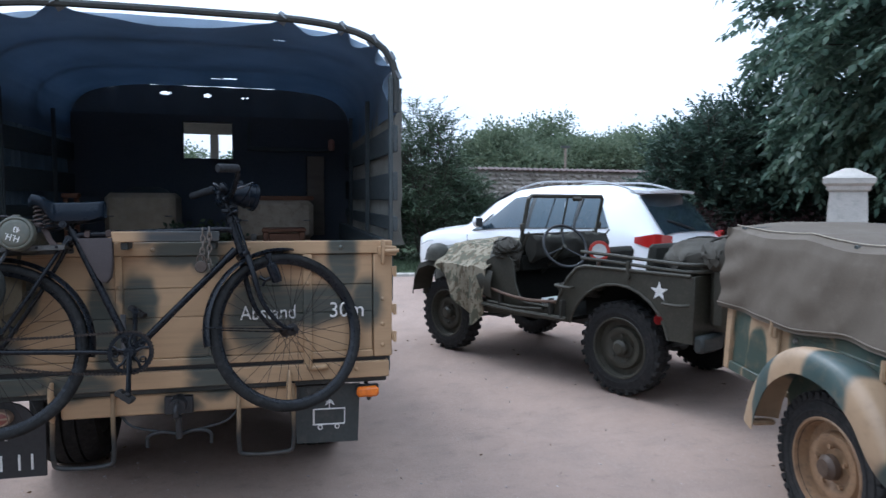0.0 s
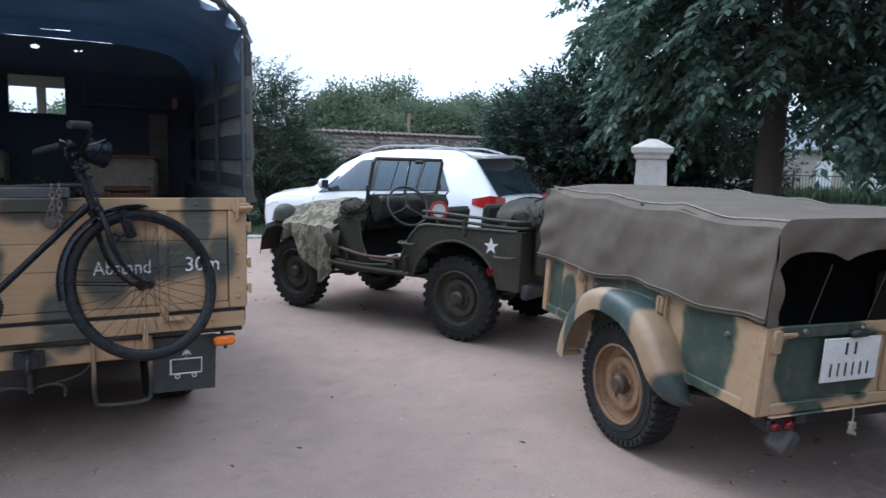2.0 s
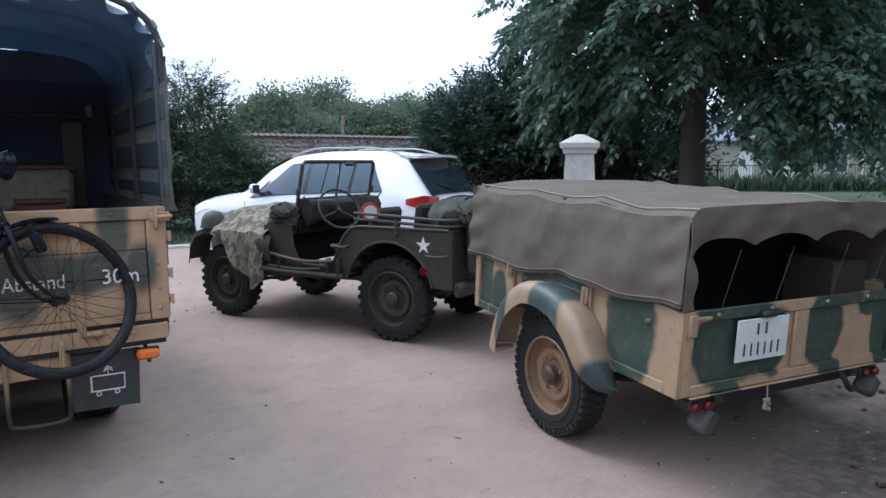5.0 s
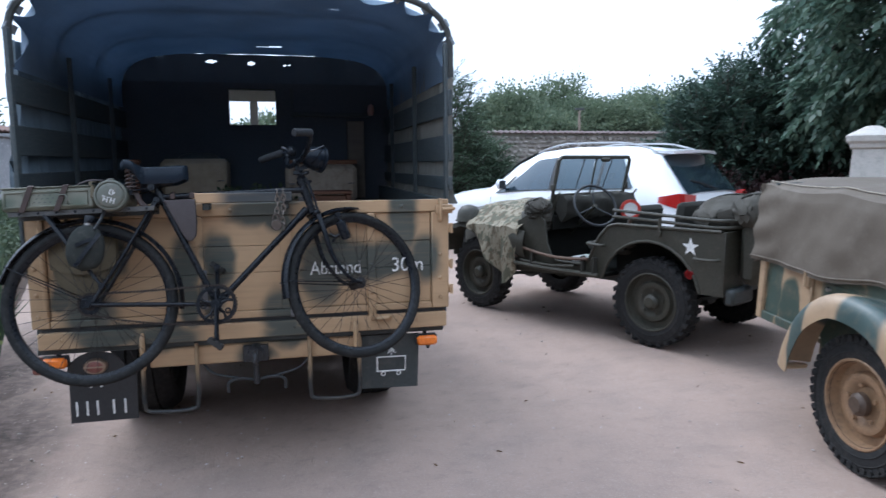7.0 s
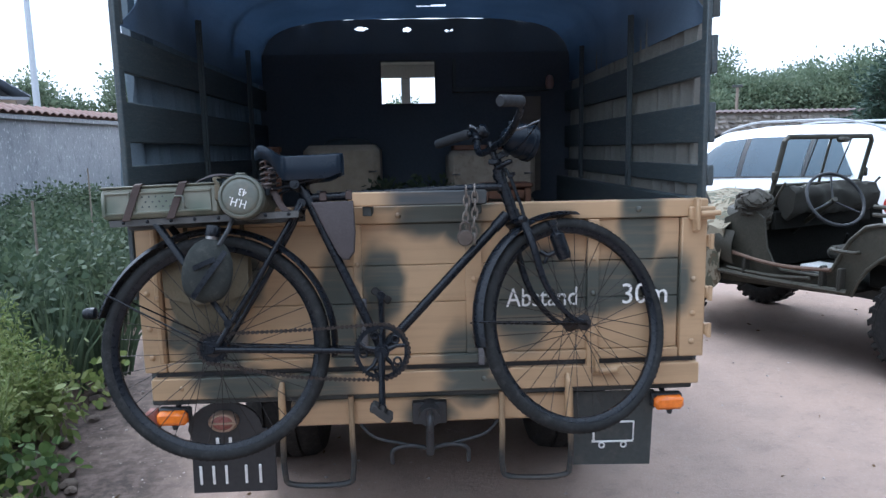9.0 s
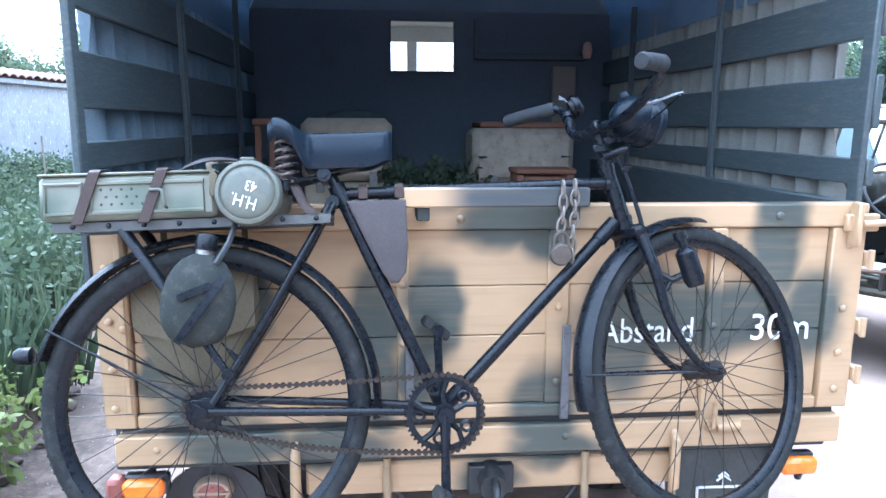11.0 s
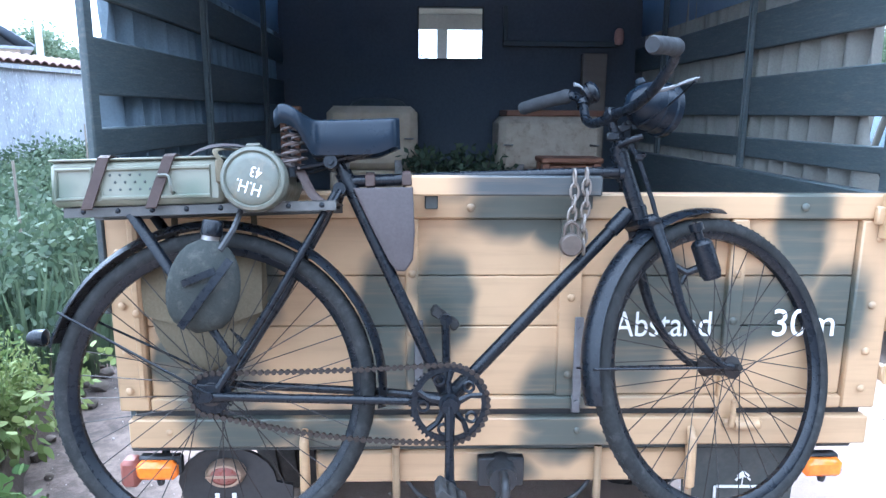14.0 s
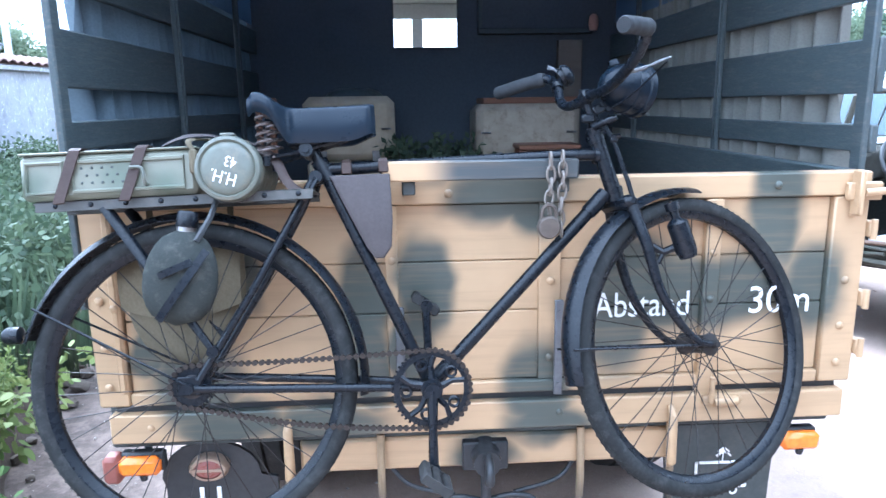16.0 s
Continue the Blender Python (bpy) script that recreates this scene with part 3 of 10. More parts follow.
    part("catch", bm, M_SAND, gate, "sand-painted pivoting catch")
    # steel spigots at the lower edge
    for x in (0.62, -0.36):
        bm = bmnew()
        tube(bm, [(x, -0.03, 0.70), (x, -0.05, 0.68), (x, -0.05, 0.55), (x, -0.03, 0.53)], [0.008, 0.012, 0.014, 0.006])
        part("pin", bm, M_SAND, gate, "worn sand-painted pin")
    # flat steel straps down the gate
    for x, z0, z1 in ((0.322, 0.742, 0.992), (-0.074, 0.8, 0.985)):
        bm = bmnew()
        span(bm, (x - 0.011, -0.034, z0), (x + 0.011, -0.026, z1), 0.002)
        for z in (z0 + 0.03, z1 - 0.03):
            cyl(bm, (x, -0.04, z), (x, -0.034, z), 0.006, n=8)
        part("gate_strap", bm, M_DULLSTEEL, gate, "pale grey steel strap")
    # padlock chain round the board
    chain = part("chain", chain_links([(0.268, -0.145, 1.36), (0.27, -0.146, 1.30), (0.264, -0.15, 1.25), (0.27, -0.148, 1.215)]), M_RUSTCHAIN, gate, "rusty padlock chain")
    part("chain_strand", chain_links([(0.295, -0.145, 1.36), (0.296, -0.148, 1.29), (0.29, -0.152, 1.23), (0.294, -0.15, 1.18)]), M_RUSTCHAIN, chain)
    bm = bmnew()
    lathe(bm, [(0.0, -0.012), (0.022, -0.012), (0.026, -0.006), (0.026, 0.006), (0.022, 0.012), (0.0, 0.012)], pose(0.262, -0.165, 1.2, 90), 14)
    tube(bm, curve_pts([(0.247, -0.165, 1.215), (0.248, -0.165, 1.24), (0.262, -0.165, 1.25), (0.276, -0.165, 1.24), (0.277, -0.165, 1.215)], 4), 0.004, 6)
    part("padlock", clean(bm), M_SPRINGRUST, chain, "round rusty padlock")
    # writing
    R = pose(0, 0, 0, 90)
    for body, x, size, wide in (("Abstand", 0.409, 0.092, 0.243), ("30m", 0.803, 0.1, 0.155)):
        lettering("lettering", body, size, pose(x, -0.0265, 0.942, 90), M_WHITE, gate, 0.001, width=wide)["label"] = "white stencilled words " + body


M_SPRINGRUST = mat("dark_rusty_iron", (0.1, 0.08, 0.065), 0.6, metal=0.3, col2=(0.05, 0.035, 0.027), scale=40)
M_RUSTCHAIN = mat("rusty_chain_steel", (0.2, 0.175, 0.15), 0.5, metal=0.4, col2=(0.11, 0.08, 0.06), scale=40)


def chain_links(path, pitch=0.026):
    bm = bmnew()
    pts = [V(p) for p in path]
    k = 0
    for a, b in zip(pts, pts[1:]):
        n = max(1, round((b - a).length / pitch))
        for i in range(n):
            c = a.lerp(b, (i + 0.5) / n)
            d = (b - a).normalized()
            s = V((1, 0, 0)) if k % 2 else V((0, 1, 0))
            s = (s - d * s.dot(d)).normalized()
            tube(bm, [c + d * 0.019 * math.cos(t * math.pi / 5) + s * 0.009 * math.sin(t * math.pi / 5) for t in range(10)], 0.0032, 6, close=True)
            k += 1
    return bm


def truck_body():
    for x0, x1, nm in ((1.062, 1.10, "sideboard"), (GX0, -0.782, "sideboard")):
        for z0, z1 in ((0.66, 0.86), (0.864, 1.07), (1.074, 1.295)):
            bm = bmnew()
            span(bm, (x0, 0.034, z0), (x1, 2.25, z1), 0.004)
            part(nm, bm, M_SLAT, truck)
    bm = bmnew()
    for i in range(10):
        x = -0.778 + i * 0.1838
        span(bm, (x, 0.034, 0.63), (x + 0.181, 2.25, 0.66), 0.003)
    part("load_floor", bm, M_BOARD, truck, "worn board load floor")
    # slatted racks on both sides with their posts
    for side, xs, xp in (("r", 1.124, 1.104), ("l", -0.846, -0.826)):
        s = 1 if side == "r" else -1
        lift = 0.0 if side == "r" else 0.037
        for z0, z1 in ((1.335, 1.405), (1.482, 1.617), (1.712, 1.838)):
            z0, z1 = z0 + lift, z1 + lift
            bm = bmnew()
            box(bm, (xs, 1.14, (z0 + z1) / 2), (0.022, 2.23, z1 - z0), 0.004)
            part("rack_slat", bm, M_SLAT, truck)
        for y in (0.05 if side == "r" else -0.005, 0.86, 1.76):
            bm = bmnew()
            top = 2.06
            box(bm, (xp, y, (1.0 + top) / 2), (0.018, 0.045 if y < 0.1 else 0.026, top - 1.0), 0.004)
            if y > 0.1:
                box(bm, (xp - s * 0.012, y, (1.295 + top) / 2), (0.008, 0.01, top - 1.295), 0.003)
            part("rack_post", bm, M_SLAT, truck)
    # hoops
    for y in (0.05, 0.8, 1.55):
        bm = bmnew()
        out = 1.0 if y < 0.1 else 1.035
        tube(bm, [(0.145 + (x - 0.145) * out, y, 1.6 + (z - 1.6) * (out + 0.03 * (out > 1))) for x, z in HOOP], 0.017, 8, flat=1.0)
        part("hoop", bm, M_DARKPAINT, truck, "dark steel hoop of the tilt")


def hoop_curve():
    pts = [V((1.13, 0, 1.9))]
    pts += [V((0.145 + 0.985 * math.copysign(abs(math.cos(a)) ** 0.42, math.cos(a)), 0, 2.02 + 0.285 * math.sin(a) ** 0.75)) for a in [math.pi * i / 24 for i in range(0, 25)]]
    pts += [V((-0.84, 0, 1.9))]
    return [(p.x, p.z) for p in pts]


HOOP = hoop_curve()


def hoop_at(u):
    f = u * (len(HOOP) - 1)
    i = min(int(f), len(HOOP) - 2)
    a, b = HOOP[i], HOOP[i + 1]
    return a[0] + (b[0] - a[0]) * (f - i), a[1] + (b[1] - a[1]) * (f - i)


def truck_tilt():
    # roof sheet over the hoops; its rear edge sags between the straps
    def roof(u, v):
        x, z = hoop_at(u)
        y = 0.09 + v * 2.18
        edge = max(0.0, 1 - v / 0.07)
        sag = edge * 0.075 * abs(math.sin(u * math.pi * 9)) ** 0.8
        y += edge * 0.05 * abs(math.sin(u * math.pi * 9))
        belly = 0.018 * math.sin(v * math.pi * 2.8) ** 2 + 0.006 * noise.noise(V((x * 6, y * 5, 3)))
        k = V((x - 0.145, 0, z - 1.6))
        n = k.normalized()
        return V((x, y, z)) + n * 0.02 - n * (sag + belly)
    bm = bmnew()
    sheet(bm, roof, 128, 96, 0.003)
    worn = [(0.59, 0.53, 0.03, 0.02), (0.485, 1.95, 0.03, 0.03), (0.25, 1.87, 0.05, 0.025), (0.19, 1.87, 0.02, 0.015)]
    gone = [f for f in bm.faces if any(f.calc_center_median().z > 2.1 and ((f.calc_center_median().x - hx) / rx) ** 2 + ((f.calc_center_median().y - hy) / ry) ** 2 < 1 for hx, hy, rx, ry in worn)]
    bmesh.ops.delete(bm, geom=gone, context="FACES")
    part("tilt_roof", bm, M_TILTROOF, truck, "dark canvas roof laced to the rear hoop")
    # side sheets, hanging outside the slats in folds
    for x, s, ye in ((1.165, 1, 0.23), (-0.885, -1, 0.2)):
        def side(u, v, x=x, s=s, ye=ye):
            y = ye + u * (2.28 - ye) + (0.1 * (1 - u) ** 20) * (v - 0.5)
            fold = 0.042 * (1 - 2 * abs(math.sin(y * 31 + 0.8 * math.sin(y * 7))) ** 0.75) * (1 - 0.45 * v) + 0.004 * math.sin(y * 150 + 3 * math.sin(y * 17))
            z = 1.27 + v * 0.78 + 0.012 * math.sin(y * 23) * (1 - v)
            return (x + s * fold + s * 0.004 * noise.noise(V((y * 9, z * 9, 0))) + s * 0.012 * v, y, z)
        bm = bmnew()
        sheet(bm, side, 300, 10, 0.003)
        part("tilt_side", bm, M_TILTSIDE if s > 0 else M_TILTSHADED, truck, "grey canvas side sheet hanging in folds")
    # straps over the rear hoop
    for i in range(10):
        u = (i + 0.5 + (0.0 if 0 < i < 9 else 0.2 * (1 if i == 0 else -1))) / 10
        x, z = hoop_at(u)
        k = V((x - 0.145, 0, z - 1.6)).normalized()
        bm = bmnew()
        sheet(bm, lambda a, b, x=x, z=z, k=k: V((x, 0.05, z)) + k * (0.026 * math.sin(a * math.pi) + 0.004) + V((0, -0.024 + 0.1 * a, 0)) + k.cross(V((0, 1, 0))) * 0.04 * (b - 0.5) - k * 0.03 * max(0, a - 0.6), 8, 3, 0.004)
        part("strap", bm, M_CANVAS, truck)
    # front curtain above the bulkhead, worn through in small holes
    holes = [(-0.21, 2.256, 0.04, 0.012), (0.085, 2.248, 0.025, 0.014), (0.34, 2.24, 0.011, 0.008), (0.375, 2.24, 0.008, 0.007)]
    bm = bmnew()
    nx, nz = 240, 40
    vv = {}
    for i in range(nx):
        for j in range(nz):
            x, z = -0.93 + (i + 0.5) * 2.14 / nx, 2.09 + (j + 0.5) * 0.225 / nz
            if any(((x - hx) / rx) ** 2 + ((z - hz) / rz) ** 2 < 1 + 0.6 * noise.noise(V((x * 60, z * 60, 0))) for hx, hz, rx, rz in holes):
                continue
            q = []
            for a, b in ((i, j), (i + 1, j), (i + 1, j + 1), (i, j + 1)):
                if (a, b) not in vv:
                    vv[a, b] = bm.verts.new((-0.93 + a * 2.14 / nx, 2.265 + 0.01 * math.sin(a * 0.2), 2.09 + b * 0.225 / nz))
                q.append(vv[a, b])
            bm.faces.new(q)
    part("front_curtain", bm, M_CURTAIN, truck, "dark canvas curtain with worn holes")
    # bulkhead with the window to the cab
    W = (-0.09, 0.258, 1.78, 2.047)
    bm = bmnew()
    ob_, ib_ = ((-0.93, 0.63), (1.21, 0.63), (1.21, 2.1), (-0.93, 2.1)), ((W[0], W[2]), (W[1], W[2]), (W[1], W[3]), (W[0], W[3]))
    rings(bm, [[V((x, y, z)) for x, z in loop] for loop, y in ((ob_, 2.25), (ob_, 2.28), (ib_, 2.28), (ib_, 2.25))], close=True)
    bulk = part("bulkhead", bm, M_BULKHEAD, truck, "dark painted front bulkhead")
    bm = bmnew()
    for lo, hi in (((W[0] - 0.007, 2.235, W[2] - 0.007), (W[0], 2.249, W[3] + 0.007)), ((W[1], 2.235, W[2] - 0.007), (W[1] + 0.007, 2.249, W[3] + 0.007)), ((W[0], 2.235, W[2] - 0.007), (W[1], 2.249, W[2])), ((W[0], 2.235, W[3]), (W[1], 2.249, W[3] + 0.007))):
        span(bm, lo, hi, 0.002)
    part("window_frame", bm, M_DARKPAINT, bulk)
    bm = bmnew()
    span(bm, (0.37, 2.21, 1.845), (1.0, 2.25, 1.875))
    span(bm, (0.37, 2.225, 1.875), (0.395, 2.25, 2.06))
    part("shelf_rail", bm, M_SLAT, bulk, "dark board rail on the bulkhead")
    bm = bmnew()
    span(bm, (0.81, 2.19, 1.2), (0.942, 2.245, 1.81))
    part("corner_plank", bm, M_BOARD, bulk, "pale upright plank in the corner")
    bm = bmnew()
    lathe(bm, [(0.0, -0.045), (0.02, -0.04), (0.028, -0.01), (0.024, 0.03), (0.012, 0.045), (0.0, 0.046)], pose(0.998, 2.185, 1.897), 12)
    part("interior_lamp", clean(bm), M_LAMPPINK, truck, "small pinkish interior lamp")


M_LAMPPINK = mat("pink_lamp_glass", (0.5, 0.28, 0.22), 0.4, scale=20)
def thin_canvas(name, a, b, through):
    """Sun-bleached cloth that lets some daylight through."""
    m, n, l, p = nodes_of(name)
    tc = n.new("ShaderNodeTexCoord").outputs["Object"]
    big, weave = noise_node(n, l, tc, 3.0, 6.0), noise_node(n, l, tc, 160.0, 3.0)
    c = mix(n, l, maprange(n, l, big, 0.35, 0.7), a, b)
    c = mix(n, l, maprange(n, l, weave, 0.3, 0.8, 0, 0.35), c, tuple(x * 0.5 for x in a))
    l.new(c, p.inputs["Base Color"])
    p.inputs["Roughness"].default_value = 0.92
    bump(n, l, p, weave, 0.25, 0.002)
    tr = n.new("ShaderNodeBsdfTranslucent")
    l.new(c, tr.inputs["Color"])
    ms = n.new("ShaderNodeMixShader")
    ms.inputs[0].default_value = through
    l.new(p.outputs[0], ms.inputs[1])
    l.new(tr.outputs[0], ms.inputs[2])
    l.new(ms.outputs[0], n["Material Output"].inputs["Surface"])
    return m


M_TILTSIDE = thin_canvas("grey_canvas", (0.265, 0.26, 0.23), (0.2, 0.195, 0.172), 0.26)
# left sheet: same canvas with its shaded, bluish look put into the colour
M_TILTSHADED = thin_canvas("shaded_side_canvas", (0.17, 0.215, 0.25), (0.12, 0.155, 0.185), 0.25)
# roof canvas, its blue raised to paint the glare haze seen across it
M_TILTROOF = thin_canvas("hazy_blue_roof_canvas", (0.21, 0.285, 0.38), (0.165, 0.23, 0.31), 0.37)
M_CURTAIN = thin_canvas("dark_curtain_canvas", (0.085, 0.108, 0.138), (0.07, 0.09, 0.116), 0.02)
M_BULKHEAD = mat("dark_bulkhead_paint", (0.084, 0.096, 0.112), 0.75, col2=(0.068, 0.079, 0.094), scale=1.2, fine=60, dirt=(0.046, 0.056, 0.07), spec=0.2, relief=0.05)


M_CABPALE = mat("pale_cab_lining", (0.72, 0.68, 0.6), 0.8, col2=(0.6, 0.56, 0.5), scale=4)


def truck_cab():
    def one(name, lo, hi, parent, b=0.004, paint=None):
        bm = bmnew()
        span(bm, lo, hi, b)
        return part(name, bm, paint or M_OLIVE, parent)
    cab = one("cab_floor", (-0.66, 2.31, 0.7), (0.94, 3.15, 0.74), truck)
    one("cab_door", (-0.66, 2.31, 0.742), (-0.62, 3.098, 1.5), cab)
    one("cab_door", (0.9, 2.31, 0.742), (0.94, 3.098, 1.5), cab)
    one("cab_roof", (-0.66, 2.31, 2.13), (0.94, 3.15, 2.17), cab, 0.02, M_CABPALE)
    one("dash_wall", (-0.66, 3.1, 0.742), (0.94, 3.15, 1.62), cab)
    for x in (-0.64, 0.92):
        one("cab_pillar", (x - 0.03, 3.07, 1.502), (x + 0.03, 3.098, 2.128), cab)
        one("cab_pillar", (x - 0.03, 2.33, 1.502), (x + 0.03, 2.39, 2.128), cab)
    one("screen_post", (0.025, 3.1, 1.622), (0.095, 3.14, 2.033), cab, 0.004, M_CABPALE)
    one("screen_rail", (-0.6, 3.1, 2.035), (0.88, 3.14, 2.128), cab, 0.004, M_CABPALE)
    # engine, bumper and side blocks: unseen, added to keep light from under the truck
    for lo, hi, nm in (((-0.12, 3.35, 0.34), (0.4, 4.55, 0.698), "engine_light_block"), ((-0.72, 4.85, 0.4), (1.0, 4.93, 0.62), "bumper_light_block"), ((-0.82, 1.6, 0.27), (-0.42, 2.95, 0.626), "left_light_block"), ((0.7, 1.6, 0.27), (1.1, 2.95, 0.626), "right_light_block")):
        bm = bmnew()
        span(bm, lo, hi, 0.03)
        part(nm, bm, M_DARKPAINT, truck)
    bm = bmnew()
    cyl(bm, (0.14, 1.15, 0.42), (0.14, 3.35, 0.55), 0.04, 0.05)
    part("drive_shaft", bm, M_DARKPAINT, truck)
    bm = bmnew()
    span(bm, (-0.7, 3.16, 0.7), (0.98, 4.85, 1.25), 0.08)
    part("bonnet", bm, M_OLIVE, truck)


def truck_tail():
    bm = bmnew()
    span(bm, (-0.345, 0.02, 0.52), (0.655, 0.1, 0.612), 0.008)
    beam = part("rear_beam", bm, M_GATE, truck, "sand rear cross beam")
    for lo, hi in (((-0.82, 0.02, 0.615), (1.08, 0.12, 0.645)),):
        bm = bmnew()
        span(bm, lo, hi, 0.005)
        part("sill", bm, M_DARKPAINT, truck)
    bm = bmnew()
    for x in (-0.2, 0.48):
        span(bm, (x - 0.035, 0.1, 0.5), (x + 0.035, 5.0, 0.62))
    for y in (1.2, 2.4):
        span(bm, (-0.2, y, 0.52), (0.48, y + 0.06, 0.6))
    part("chassis", bm, M_DARKPAINT, truck)
    # towing hitch
    bm = bmnew()
    span(bm, (0.08, -0.01, 0.525), (0.2, 0.02, 0.605))
    cyl(bm, (0.14, -0.06, 0.57), (0.14, 0.02, 0.57), 0.035, 0.04)
    tube(bm, curve_pts([(0.14, -0.05, 0.59), (0.14, -0.1, 0.585), (0.14, -0.11, 0.55), (0.14, -0.075, 0.53)]), 0.012)
    cyl(bm, (0.14, -0.02, 0.52), (0.14, -0.02, 0.42), 0.014)
    part("tow_hook", bm, M_CARTRIM, truck, "dark steel tow hook")
    bm = bmnew()
    for s in (-1, 1):
        tube(bm, curve_pts([(0.14, 0.0, 0.43), (0.14 + s * 0.07, 0.0, 0.445), (0.14 + s * 0.13, 0.0, 0.43), (0.14 + s * 0.135, 0.0, 0.38)]), 0.008)
        tube(bm, curve_pts([(0.14 + s * 0.26, 0.05, 0.53), (0.14 + s * 0.2, 0.03, 0.47), (0.14 + s * 0.08, 0.02, 0.44)]), 0.006)
    part("tow_bracket", bm, M_CARTRIM, truck)
    # folding steps
    for x0, x1 in ((-0.373, -0.133), (0.396, 0.639)):
        bm = bmnew()
        tube(bm, curve_pts([(x0, 0.01, 0.63), (x0, 0.0, 0.5), (x0, 0.0, 0.36), (x0 + 0.03, 0.0, 0.315), (x1 - 0.03, 0.0, 0.312), (x1, 0.0, 0.36), (x1, 0.0, 0.5), (x1, 0.01, 0.63)], 6), 0.0105, 8)
        part("step", bm, M_STEPPAINT, truck, "bent steel tube foot step")
    # mudguard flap with the unit sign
    bm = bmnew()
    plate(bm, [(0.64, 0.60), (0.955, 0.60), (0.945, 0.317), (0.655, 0.325)], 0.01, pose(0, 0.06, 0, 90) )
    flap = part("mud_flap", bm, M_DARKPAINT, truck, "dark mud flap with white unit sign")
    bm = bmnew()
    Y = 0.046
    for (xa, za), (xb, zb), w in (((0.735, 0.413), (0.735, 0.487), 0.007), ((0.74, 0.487), (0.884, 0.485), 0.004), ((0.882, 0.485), (0.88, 0.413), 0.004), ((0.728, 0.413), (0.88, 0.411), 0.004), ((0.808, 0.487), (0.811, 0.527), 0.003), ((0.79, 0.505), (0.811, 0.52), 0.003), ((0.832, 0.505), (0.811, 0.52), 0.003), ((0.795, 0.517), (0.811, 0.53), 0.003), ((0.827, 0.517), (0.811, 0.53), 0.003)):
        tube(bm, [(xa, Y, za), (xb, Y, zb)], w, 6, flat=0.5)
    for x in (0.765, 0.845):
        tube(bm, [(x + 0.010 * math.cos(a * math.pi / 6), Y, 0.398 + 0.010 * math.sin(a * math.pi / 6)) for a in range(12)], 0.0028, 6, close=True)
    part("unit_sign", bm, M_WHITE, flap, "white painted wagon sign with arrow")
    # black plate carrier with lamp and unreadable characters as bars
    bm = bmnew()
    out = [(-0.71, 0.272), (-0.416, 0.272), (-0.412, 0.5)]
    out += [(-0.585 + 0.13 * math.cos(a), 0.51 + 0.1 * math.sin(a)) for a in [math.pi * i / 10 for i in range(11)]] + [(-0.706, 0.48)]
    plate(bm, out, 0.012, pose(0, 0.06, 0, 90))
    pl = part("number_plate", bm, M_CARTRIM, truck, "black plate carrier with white painted bars")
    for x, z, w, h in [(q, 0.305, 0.01, 0.07) for q in (-0.685, -0.64, -0.595, -0.525, -0.475)] + [(-0.62, 0.44, 0.012, 0.04), (-0.575, 0.44, 0.012, 0.04)]:
        bm = bmnew()
        span(bm, (x, 0.044, z), (x + w, 0.047, z + h), 0.001)
        part("plate_bar", bm, M_WHITE, pl)
    bm = bmnew()
    lathe(bm, [(0.052, 0.0), (0.052, 0.02), (0.044, 0.03), (0.036, 0.03)], pose(-0.585, 0.047, 0.544, 90) @ Matrix.Diagonal((1, 0.72, 1, 1)), 24)
    lamp = part("tail_lamp", bm, M_LAMPRIM, truck, "oval tail lamp with dull metal rim")
    bm = bmnew()
    lathe(bm, [(0.0, 0.034), (0.02, 0.033), (0.0375, 0.026), (0.0375, 0.02)], pose(-0.585, 0.047, 0.544, 90) @ Matrix.Diagonal((1, 0.72, 1, 1)), 24)
    part("lens", clean(bm), M_LENSDULL, lamp)
    bm = bmnew()
    span(bm, (-0.632, 0.012, 0.54), (-0.538, 0.018, 0.548), 0.001)
    part("lens_bar", bm, M_LAMPRIM, lamp)
    # indicators
    for x, z in ((0.985, 0.577), (-0.742, 0.582)):
        bm = bmnew()
        span(bm, (x - 0.055, 0.0, z - 0.026), (x + 0.055, 0.03, z + 0.028), 0.006)
        cyl(bm, (x, 0.03, z), (x, 0.08, z + 0.05), 0.01)
        ind = part("indicator", bm, M_CARTRIM, truck, "orange rear indicator lamp")
        bm = bmnew()
        box(bm, (x, -0.014, z), (0.104, 0.034, 0.05), 0.012)
        lens = part("lens", bm, M_AMBER, ind, "ribbed orange lens")
        bm = bmnew()
        cyl(bm, (x + 0.005, -0.01, z - 0.026), (x + 0.005, -0.01, z - 0.042), 0.012, 0.008, 10)
        part("knob", bm, M_CARTRIM, ind)
    bm = bmnew()
    box(bm, (-0.812, 0.0, 0.572), (0.045, 0.05, 0.075), 0.01)
    part("reflector_box", bm, M_RUSTRED, truck, "dull red reflector box")
    # rear twin wheels and axle
    for x0, x1 in ((-0.66, -0.36), (0.65, 0.94)):
        wheel_truck(x0, x1, 1.0)
    bm = bmnew()
    cyl(bm, (-0.6, 1.0, 0.41), (0.85, 1.0, 0.41), 0.05)
    lathe(bm, [(0.0, -0.14), (0.1, -0.1), (0.16, 0), (0.1, 0.1), (0.0, 0.14)], pose(0.14, 1.0, 0.41), 16)
    part("axle", clean(bm), M_DARKPAINT, truck)
    for x0, x1 in ((-0.66, -0.45), (0.73, 0.94)):
        wheel_truck(x0, x1, 4.6)


